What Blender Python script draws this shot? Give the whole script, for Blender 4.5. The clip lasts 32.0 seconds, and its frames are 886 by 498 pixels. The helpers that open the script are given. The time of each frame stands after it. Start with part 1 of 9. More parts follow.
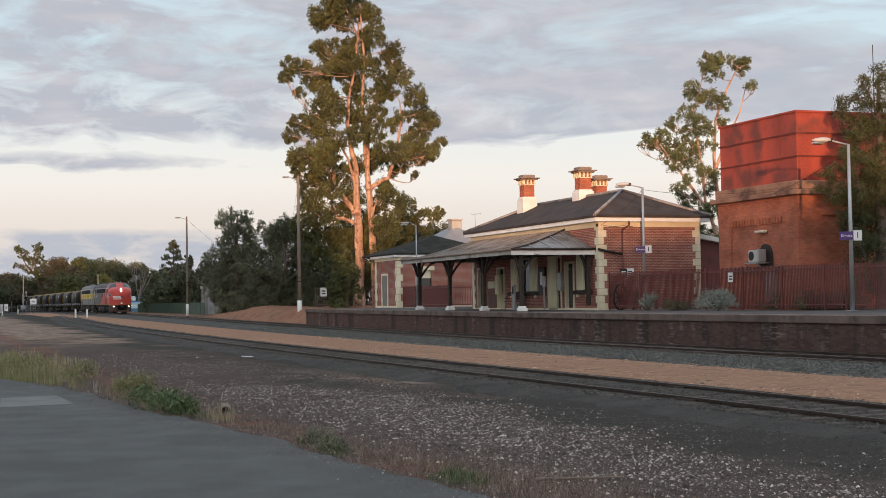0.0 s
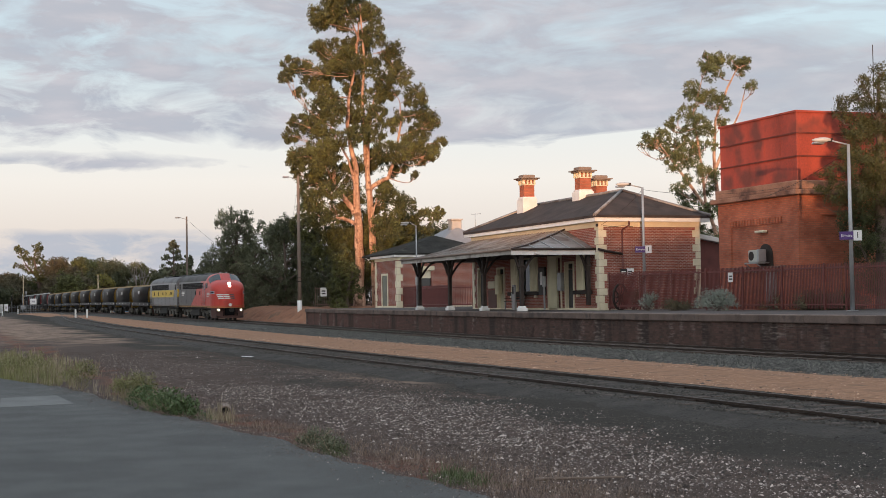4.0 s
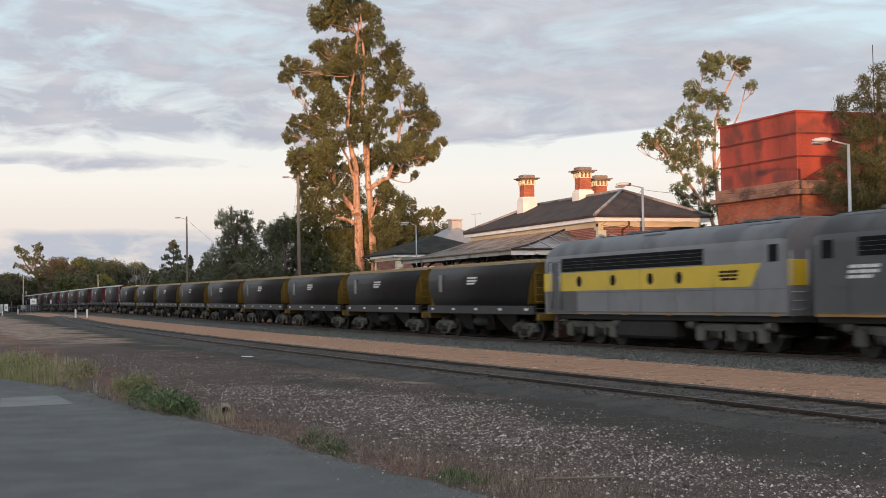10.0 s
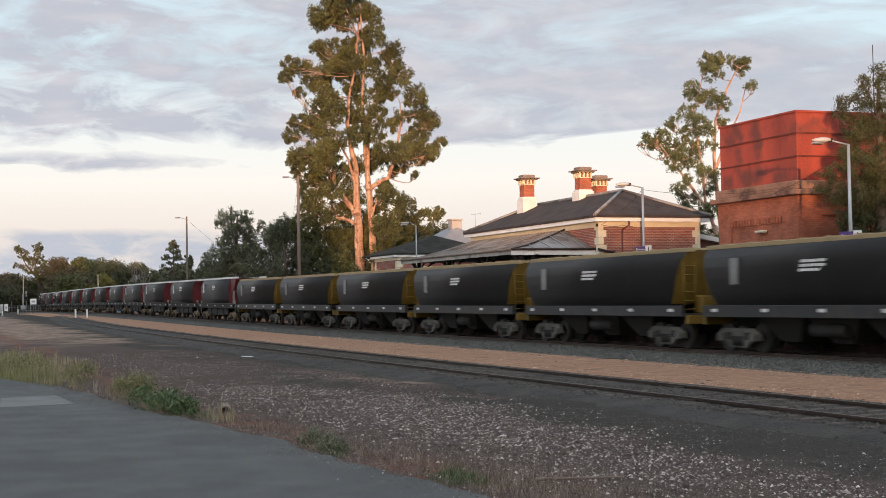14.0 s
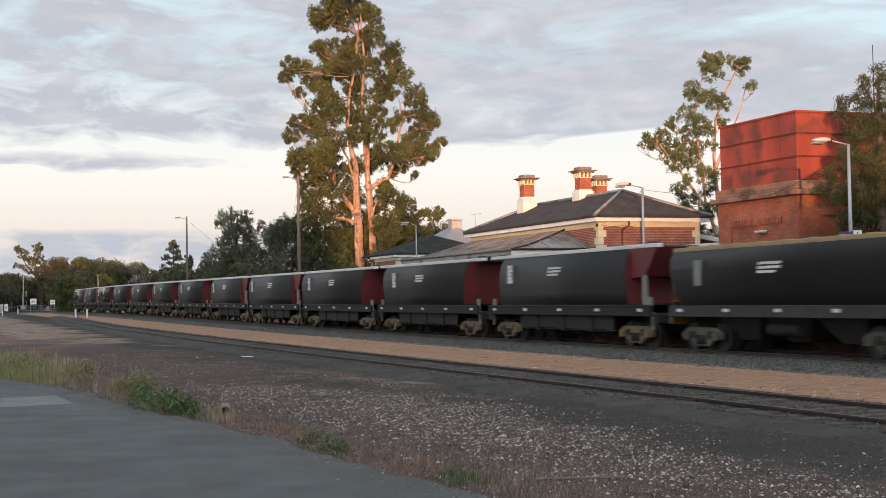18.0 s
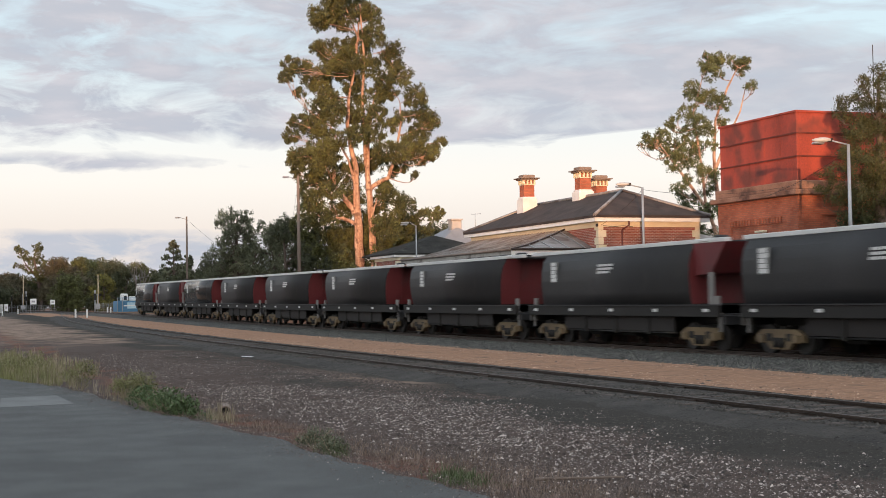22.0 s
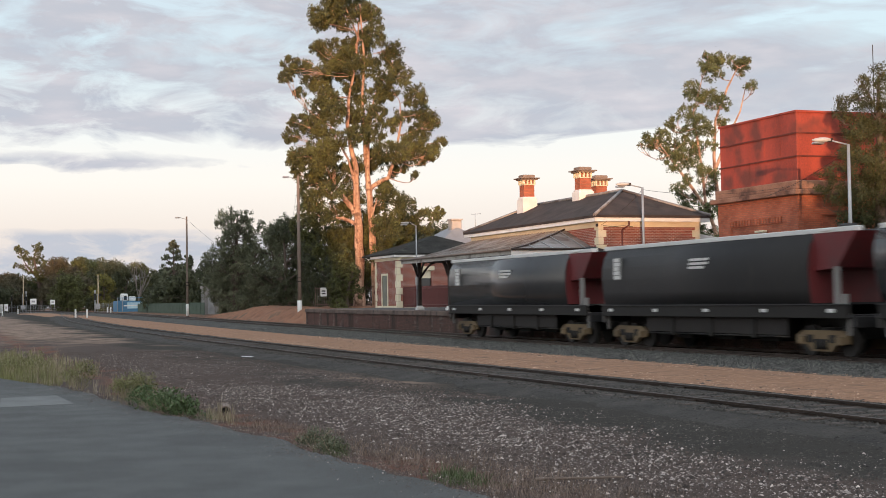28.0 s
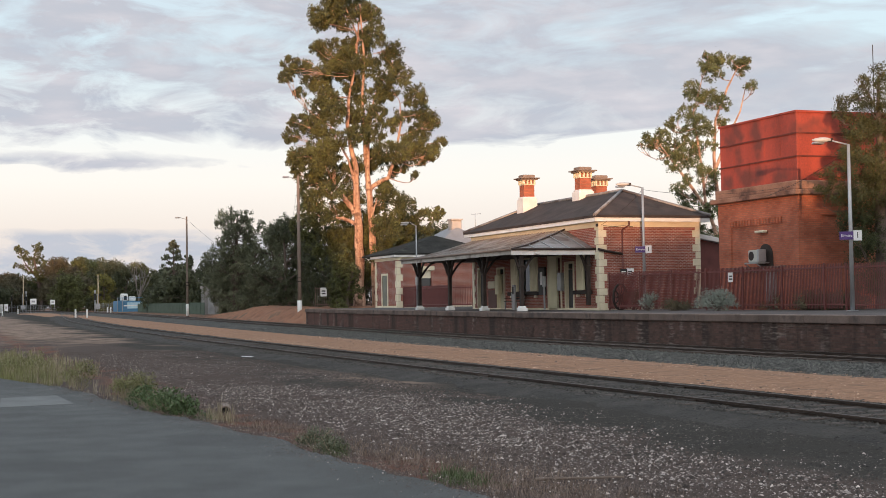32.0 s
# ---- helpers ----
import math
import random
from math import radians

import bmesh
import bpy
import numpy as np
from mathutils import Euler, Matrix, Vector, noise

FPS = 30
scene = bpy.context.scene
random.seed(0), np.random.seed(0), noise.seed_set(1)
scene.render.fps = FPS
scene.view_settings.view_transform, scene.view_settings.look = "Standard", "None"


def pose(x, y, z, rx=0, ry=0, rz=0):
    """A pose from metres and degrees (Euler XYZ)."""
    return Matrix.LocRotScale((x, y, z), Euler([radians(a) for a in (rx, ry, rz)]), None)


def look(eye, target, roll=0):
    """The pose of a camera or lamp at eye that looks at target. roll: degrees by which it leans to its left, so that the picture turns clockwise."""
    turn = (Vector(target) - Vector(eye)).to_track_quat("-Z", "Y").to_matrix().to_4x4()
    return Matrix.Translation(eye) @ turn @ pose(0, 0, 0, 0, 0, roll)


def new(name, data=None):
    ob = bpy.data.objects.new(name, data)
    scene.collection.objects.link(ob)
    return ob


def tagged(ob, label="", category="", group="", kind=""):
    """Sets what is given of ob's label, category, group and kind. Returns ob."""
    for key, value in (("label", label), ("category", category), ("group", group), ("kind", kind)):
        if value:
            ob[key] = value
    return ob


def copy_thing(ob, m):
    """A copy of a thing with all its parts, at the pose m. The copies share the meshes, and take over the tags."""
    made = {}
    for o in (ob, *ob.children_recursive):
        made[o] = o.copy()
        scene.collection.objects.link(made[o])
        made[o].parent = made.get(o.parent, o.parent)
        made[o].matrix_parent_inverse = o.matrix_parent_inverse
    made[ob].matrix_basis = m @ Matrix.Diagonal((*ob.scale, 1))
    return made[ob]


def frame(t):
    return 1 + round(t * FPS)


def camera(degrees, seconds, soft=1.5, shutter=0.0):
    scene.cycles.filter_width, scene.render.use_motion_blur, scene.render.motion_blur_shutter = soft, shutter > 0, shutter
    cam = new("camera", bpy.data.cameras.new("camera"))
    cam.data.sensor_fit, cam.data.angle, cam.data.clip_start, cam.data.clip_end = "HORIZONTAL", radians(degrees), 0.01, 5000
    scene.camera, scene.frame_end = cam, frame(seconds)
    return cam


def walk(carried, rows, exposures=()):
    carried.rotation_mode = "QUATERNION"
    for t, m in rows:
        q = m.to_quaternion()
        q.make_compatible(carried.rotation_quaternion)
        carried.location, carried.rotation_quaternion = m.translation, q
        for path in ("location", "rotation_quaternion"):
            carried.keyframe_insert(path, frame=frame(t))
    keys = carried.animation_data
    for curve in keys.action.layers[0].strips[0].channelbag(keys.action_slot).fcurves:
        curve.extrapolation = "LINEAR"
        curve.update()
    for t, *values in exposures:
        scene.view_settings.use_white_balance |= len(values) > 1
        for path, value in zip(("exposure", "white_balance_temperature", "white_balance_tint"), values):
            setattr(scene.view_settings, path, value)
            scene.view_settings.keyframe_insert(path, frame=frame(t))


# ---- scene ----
# World: x runs along the track (the train goes towards +x), y away from the camera, z = 0 at the rail's top.
EYE = Vector((0.0, 0.0, 1.727))
AHEAD = Vector((-0.935685, 0.350966, 0.036285))
cam = camera(35.0, 32.0, soft=0.8, shutter=0.5)
STAND = look(EYE, EYE + AHEAD * 10, -0.943)
walk(cam, [(0.0, STAND), (32.0, STAND)], exposures=[(0.0, -0.12), (8.5, -0.10), (12.0, 0.0), (32.0, 0.04)])


# ---- sky and sun ----
def build_world():
    world = bpy.data.worlds.new("dusk_sky")
    scene.world = world
    world.use_nodes = True
    nt = world.node_tree
    n, l = nt.nodes, nt.links
    n.clear()
    out = n.new("ShaderNodeOutputWorld")
    bg = n.new("ShaderNodeBackground")
    sky = n.new("ShaderNodeTexSky")
    sky.sky_type, sky.sun_disc = "NISHITA", False
    sky.sun_elevation, sky.sun_rotation = radians(SUN_UP), radians(SUN_TURN)
    sky.air_density, sky.dust_density = 1.0, 1.5
    co = n.new("ShaderNodeTexCoord")
    sep = n.new("ShaderNodeSeparateXYZ")
    l.new(co.outputs["Generated"], sep.inputs[0])
    # cloud sheets: the direction is squeezed in height so that they lie in long flat bands
    flat = n.new("ShaderNodeMapping")
    flat.inputs["Scale"].default_value = (8, 8, 34)
    l.new(co.outputs["Generated"], flat.inputs[0])
    big = n.new("ShaderNodeTexNoise")
    big.inputs["Scale"].default_value, big.inputs["Detail"].default_value = 0.75, 7
    big.inputs["Roughness"].default_value, big.inputs["Distortion"].default_value = 0.55, 0.6
    l.new(flat.outputs[0], big.inputs["Vector"])
    small = n.new("ShaderNodeTexNoise")
    small.inputs["Scale"].default_value, small.inputs["Detail"].default_value = 2.2, 6
    l.new(flat.outputs[0], small.inputs["Vector"])

    def ramp(stops, source):
        r = n.new("ShaderNodeValToRGB")
        while len(r.color_ramp.elements) < len(stops):
            r.color_ramp.elements.new(0.5)
        for e, (at, c) in zip(r.color_ramp.elements, stops):
            e.position, e.color = at, (*c, 1)
        l.new(source, r.inputs[0])
        return r

    def arith(op, a, b):
        m = n.new("ShaderNodeMath")
        m.operation = op
        for k, v in enumerate((a, b)):
            if isinstance(v, (int, float)):
                m.inputs[k].default_value = v
            else:
                l.new(v, m.inputs[k])
        return m.outputs[0]

    def mixed(kind, fac, a, b):
        m = n.new("ShaderNodeMix")
        m.data_type, m.blend_type = "RGBA", kind
        if isinstance(fac, (int, float)):
            m.inputs[0].default_value = fac
        else:
            l.new(fac, m.inputs[0])
        l.new(a, m.inputs[6])
        l.new(b, m.inputs[7])
        return m.outputs[2]

    height = sep.outputs[2]
    # the cloud sheet's edge comes down a little towards the north-east
    tilted = arith("ADD", height, arith("ADD", arith("MULTIPLY", sep.outputs[0], -0.0092), arith("MULTIPLY", sep.outputs[1], 0.0114)))
    # clear evening air: cream low down, pale blue above, mixed with the physical sky
    air = ramp([(0.0, (0.80, 0.74, 0.72)), (0.05, (0.92, 0.85, 0.80)), (0.085, (1.02, 0.98, 0.94)), (0.12, (0.93, 0.97, 0.98)),
                (0.17, (0.70, 0.86, 0.95)), (0.5, (0.78, 0.98, 1.20)), (1.0, (0.80, 1.02, 1.30))], height)
    clear = mixed("ADD", 0.04, air.outputs[0], sky.outputs[0])
    # how much cloud there is at each height: a low bank, a clear strip, then the sheet overhead
    cover = ramp([(0.0, (0.38,) * 3), (0.035, (0.50,) * 3), (0.052, (0.44,) * 3), (0.066, (0.10,) * 3), (0.10, (0.02,) * 3), (0.118, (0.10,) * 3), (0.135, (0.62,) * 3),
                  (0.20, (0.48,) * 3), (0.25, (0.56,) * 3), (1.0, (0.55,) * 3)], arith("ADD", tilted, arith("MULTIPLY", arith("SUBTRACT", big.outputs[0], 0.5), 0.03)))
    noise_sum = arith("ADD", arith("MULTIPLY", big.outputs[0], 1.1), arith("SUBTRACT", arith("MULTIPLY", small.outputs[0], 0.35), 0.225))
    across = arith("ADD", arith("MULTIPLY", sep.outputs[0], 0.351), arith("MULTIPLY", sep.outputs[1], 0.936))
    # a low grey bank towards the south-west
    bank = ramp([(0.0, (1,) * 3), (0.042, (1,) * 3), (0.060, (0,) * 3)], arith("ADD", height, arith("MULTIPLY", arith("SUBTRACT", big.outputs[0], 0.5), 0.012)))
    west = ramp([(0.0, (0,) * 3), (1.0, (1,) * 3)], arith("MULTIPLY", arith("SUBTRACT", -0.06, across), 6.0))
    thin = ramp([(0.090, (0,) * 3), (0.098, (1,) * 3), (0.103, (1,) * 3), (0.110, (0,) * 3)], arith("ADD", height, arith("MULTIPLY", arith("SUBTRACT", big.outputs[0], 0.5), 0.02)))
    noise_sum = arith("ADD", noise_sum, arith("MULTIPLY", arith("MULTIPLY", thin.outputs[0], west.outputs[0]), 0.36))
    amount = arith("SUBTRACT", arith("ADD", arith("ADD", noise_sum, cover.outputs[0]), arith("MULTIPLY", arith("MULTIPLY", bank.outputs[0], west.outputs[0]), 0.40)), 0.80)
    mask = ramp([(0.0, (0,) * 3), (0.05, (0.3,) * 3), (0.22, (1,) * 3)], amount)
    # breaks in the sheet, ragged and mostly towards the south-west, and thin bright streaks along its edge
    ragged = n.new("ShaderNodeMapping")
    ragged.inputs["Scale"].default_value = (17, 17, 50)
    l.new(co.outputs["Generated"], ragged.inputs[0])
    rent = n.new("ShaderNodeTexNoise")
    rent.inputs["Scale"].default_value, rent.inputs["Detail"].default_value, rent.inputs["Roughness"].default_value, rent.inputs["Distortion"].default_value = 0.95, 8, 0.62, 0.5
    l.new(ragged.outputs[0], rent.inputs["Vector"])
    side = ramp([(0.0, (1,) * 3), (1.0, (0.12,) * 3)], arith("ADD", arith("MULTIPLY", across, 2.2), 0.5))
    gaps = ramp([(0.47, (0,) * 3), (0.64, (1,) * 3)], rent.outputs[0])
    mask_value = arith("MULTIPLY", mask.outputs[0], arith("SUBTRACT", 1.0, arith("MULTIPLY", gaps.outputs[0], arith("MULTIPLY", side.outputs[0], 0.85))))
    low_body = ramp([(0.25, (0.56, 0.61, 0.70)), (0.5, (0.61, 0.63, 0.70)), (0.75, (0.75, 0.73, 0.78))], small.outputs[0])
    high_body = ramp([(0.25, (0.70, 0.78, 0.89)), (0.75, (0.84, 0.89, 0.98))], small.outputs[0])
    overhead = ramp([(0.25, (0,) * 3), (0.45, (1,) * 3)], height)
    body_colour = mixed("MIX", overhead.outputs[0], low_body.outputs[0], high_body.outputs[0])
    full = mixed("MIX", mask_value, clear, body_colour)
    # the sky is brighter and warmer round the low sun, behind the camera
    facing = n.new("ShaderNodeVectorMath")
    facing.operation = "DOT_PRODUCT"
    facing.inputs[1].default_value = tuple(SUN_FROM)
    l.new(co.outputs["Generated"], facing.inputs[0])
    near_sun = ramp([(0.0, (0.0, 0.0, 0.0)), (0.35, (0.11, 0.108, 0.10)), (1.0, (0.92, 0.84, 0.72))], facing.outputs["Value"])
    full = mixed("ADD", 1.0, full, near_sun.outputs[0])
    l.new(full, bg.inputs[0])
    bg.inputs[1].default_value = SKY_POWER
    l.new(bg.outputs[0], out.inputs[0])


SUN_UP, SUN_TURN = 1.3, 112.0
SUN_FROM = Vector((math.cos(radians(SUN_UP)) * math.sin(radians(SUN_TURN)), math.cos(radians(SUN_UP)) * math.cos(radians(SUN_TURN)), math.sin(radians(SUN_UP))))
SKY_POWER = 0.92
build_world()
sun_data = bpy.data.lights.new("sun", "SUN")
sun_data.energy, sun_data.angle, sun_data.color = 5.0, radians(0.6), (1.0, 0.52, 0.27)
sun = new("sun", sun_data)
# the low sun stands behind the camera's right shoulder: its light goes towards -x and a little towards +y
sun.matrix_world = look(SUN_FROM * 100, (0, 0, 0))


# ---- building blocks ----
def link(name, mesh, parent=None, label=""):
    ob = new(name, mesh)
    if parent is not None:
        ob.parent = parent
    if label:
        ob["label"] = label
    return ob


def part(name, bm, material, parent=None, label=""):
    """A bmesh as one mesh object, under a thing or a part."""
    mesh = bpy.data.meshes.new(name)
    bm.normal_update()
    bm.to_mesh(mesh)
    bm.free()
    for m in material if isinstance(material, (list, tuple)) else [material]:
        mesh.materials.append(m)
    return link(name, mesh, parent, label)


def raw(name, verts, faces, material, parent=None, smooth=False):
    """A mesh from number arrays."""
    mesh = bpy.data.meshes.new(name)
    mesh.from_pydata([tuple(v) for v in verts], [], [tuple(f) for f in faces])
    mesh.materials.append(material)
    if smooth:
        mesh.polygons.foreach_set("use_smooth", [True] * len(mesh.polygons))
    return link(name, mesh, parent)


def thing(name, at, label, category, group="", turn=0):
    ob = new(name)
    ob.matrix_basis = pose(*at, 0, 0, turn)
    return tagged(ob, label, category, group)


def box(bm, x0, x1, y0, y1, z0, z1, bevel=0.0, slot=0):
    made = bmesh.ops.create_cube(bm, size=1.0)["verts"]
    for v in made:
        v.co = Vector((x0 + (v.co.x + 0.5) * (x1 - x0), y0 + (v.co.y + 0.5) * (y1 - y0), z0 + (v.co.z + 0.5) * (z1 - z0)))
    faces = {f for v in made for f in v.link_faces}
    for f in faces:
        f.material_index = slot
    if bevel:
        edges = list({e for v in made for e in v.link_edges})
        bmesh.ops.bevel(bm, geom=edges, offset=bevel, segments=1, affect="EDGES")
    return bm


def rod(bm, p0, p1, r0, r1=None, seg=8, caps=True, smooth=True):
    """A tapered round bar from p0 to p1."""
    r1 = r0 if r1 is None else r1
    p0, p1 = Vector(p0), Vector(p1)
    d = (p1 - p0).normalized()
    a = d.orthogonal().normalized()
    b = d.cross(a)
    rings = []
    for p, r in ((p0, r0), (p1, r1)):
        rings.append([bm.verts.new(p + (a * math.cos(2 * math.pi * k / seg) + b * math.sin(2 * math.pi * k / seg)) * r) for k in range(seg)])
    for k in range(seg):
        f = bm.faces.new((rings[0][k], rings[0][(k + 1) % seg], rings[1][(k + 1) % seg], rings[1][k]))
        f.smooth = smooth
    if caps:
        bm.faces.new(rings[0][::-1])
        bm.faces.new(rings[1])
    return bm


def bar(bm, p0, p1, w, h):
    """A square bar between two points."""
    p0, p1 = Vector(p0), Vector(p1)
    d = (p1 - p0).normalized()
    a = d.cross(Vector((0, 0, 1)))
    a = a.normalized() if a.length > 0.01 else Vector((1, 0, 0))
    b = a.cross(d)
    rings = [[bm.verts.new(p + a * sa * w / 2 + b * sb * h / 2) for sa, sb in ((-1, -1), (1, -1), (1, 1), (-1, 1))] for p in (p0, p1)]
    for k in range(4):
        bm.faces.new((rings[0][k], rings[0][(k + 1) % 4], rings[1][(k + 1) % 4], rings[1][k]))
    bm.faces.new(rings[0][::-1])
    bm.faces.new(rings[1])
    return bm


def extrude(bm, profile, x0, x1, axis="x", slot=0, smooth=False):
    """A closed profile, as pairs, drawn out along an axis."""
    def at(a, b, s):
        return {"x": (s, a, b), "y": (a, s, b), "z": (a, b, s)}[axis]
    r0 = [bm.verts.new(at(a, b, x0)) for a, b in profile]
    r1 = [bm.verts.new(at(a, b, x1)) for a, b in profile]
    n = len(profile)
    fs = [bm.faces.new((r0[k], r0[(k + 1) % n], r1[(k + 1) % n], r1[k])) for k in range(n)]
    for f in fs:
        f.smooth = smooth
    fs += [bm.faces.new(r0[::-1]), bm.faces.new(r1)]
    for f in fs:
        f.material_index = slot
    bmesh.ops.recalc_face_normals(bm, faces=fs)
    return bm


def solid(bm, points, faces, slot=0):
    vs = [bm.verts.new(p) for p in points]
    fs = [bm.faces.new([vs[k] for k in f]) for f in faces]
    for f in fs:
        f.material_index = slot
    bmesh.ops.recalc_face_normals(bm, faces=fs)
    return bm


def tube(bm, path, radii, seg=8):
    """A bending tapered limb through the points of a path."""
    rings = []
    for k, p in enumerate(path):
        d = (path[min(k + 1, len(path) - 1)] - path[max(k - 1, 0)]).normalized()
        a = d.cross(Vector((0.31, 0.95, 0.05))).normalized()
        b = d.cross(a)
        rings.append([bm.verts.new(p + (a * math.cos(2 * math.pi * j / seg) + b * math.sin(2 * math.pi * j / seg)) * radii[k]) for j in range(seg)])
    for r0, r1 in zip(rings, rings[1:]):
        for j in range(seg):
            bm.faces.new((r0[j], r0[(j + 1) % seg], r1[(j + 1) % seg], r1[j])).smooth = True
    return bm


def B():
    return bmesh.new()


# ---- materials ----
def mat(name, dark, light, rough=0.8, scale=1.5, fine=30.0, bump=0.3, metal=0.0, streak=None, vary=0.0, island=0.0, spec=0.35, depth=0.02, stain=None):
    """Two tones in soft patches, fine grain with relief, optional long streaks and stains."""
    m = bpy.data.materials.new(name)
    m.use_nodes = True
    nt = m.node_tree
    n, l = nt.nodes, nt.links
    p = n["Principled BSDF"]
    p.inputs["Metallic"].default_value = metal
    p.inputs["Specular IOR Level"].default_value = spec
    co = n.new("ShaderNodeTexCoord")
    src = co.outputs["Object"]
    if streak:
        mp = n.new("ShaderNodeMapping")
        mp.inputs["Scale"].default_value = streak
        l.new(src, mp.inputs[0])
        big_src = mp.outputs[0]
    else:
        big_src = src
    big = n.new("ShaderNodeTexNoise")
    big.inputs["Scale"].default_value, big.inputs["Detail"].default_value = scale, 5
    l.new(big_src, big.inputs["Vector"])
    small = n.new("ShaderNodeTexNoise")
    small.inputs["Scale"].default_value, small.inputs["Detail"].default_value = fine, 4
    l.new(src, small.inputs["Vector"])
    add = n.new("ShaderNodeMath")
    add.operation = "MULTIPLY_ADD"
    add.inputs[1].default_value, add.inputs[2].default_value = 0.45, 0.0
    l.new(small.outputs[0], add.inputs[0])
    add2 = n.new("ShaderNodeMath")
    add2.operation = "MULTIPLY_ADD"
    add2.inputs[1].default_value = 0.85
    l.new(big.outputs[0], add2.inputs[0])
    l.new(add.outputs[0], add2.inputs[2])
    r = n.new("ShaderNodeValToRGB")
    r.color_ramp.elements[0].position, r.color_ramp.elements[0].color = 0.45, (*dark, 1)
    r.color_ramp.elements[1].position, r.color_ramp.elements[1].color = 0.85, (*light, 1)
    l.new(add2.outputs[0], r.inputs[0])
    colour = r.outputs[0]
    if stain:
        st = n.new("ShaderNodeTexNoise")
        st.inputs["Scale"].default_value, st.inputs["Detail"].default_value = stain[1], 6
        l.new(src, st.inputs["Vector"])
        sr = n.new("ShaderNodeValToRGB")
        sr.color_ramp.elements[0].position, sr.color_ramp.elements[1].position = stain[2], stain[2] + 0.12
        l.new(st.outputs[0], sr.inputs[0])
        mx = n.new("ShaderNodeMix")
        mx.data_type = "RGBA"
        mx.inputs[7].default_value = (*stain[0], 1)
        l.new(sr.outputs[0], mx.inputs[0])
        l.new(colour, mx.inputs[6])
        colour = mx.outputs[2]
    if vary or island:
        if vary:
            info = n.new("ShaderNodeObjectInfo").outputs["Random"]
        else:
            info = n.new("ShaderNodeNewGeometry").outputs["Random Per Island"]
        hs = n.new("ShaderNodeHueSaturation")
        mr = n.new("ShaderNodeMapRange")
        amount = vary or island
        mr.inputs["To Min"].default_value, mr.inputs["To Max"].default_value = 1 - amount, 1 + amount
        l.new(info, mr.inputs[0])
        l.new(mr.outputs[0], hs.inputs["Value"])
        l.new(colour, hs.inputs["Color"])
        colour = hs.outputs[0]
    l.new(colour, p.inputs["Base Color"])
    rr = n.new("ShaderNodeMapRange")
    rr.inputs["To Min"].default_value, rr.inputs["To Max"].default_value = max(rough - 0.12, 0.02), min(rough + 0.1, 1.0)
    l.new(small.outputs[0], rr.inputs[0])
    l.new(rr.outputs[0], p.inputs["Roughness"])
    if bump:
        bp = n.new("ShaderNodeBump")
        bp.inputs["Strength"].default_value, bp.inputs["Distance"].default_value = bump, depth
        l.new(small.outputs[0], bp.inputs["Height"])
        l.new(bp.outputs[0], p.inputs["Normal"])
    return m


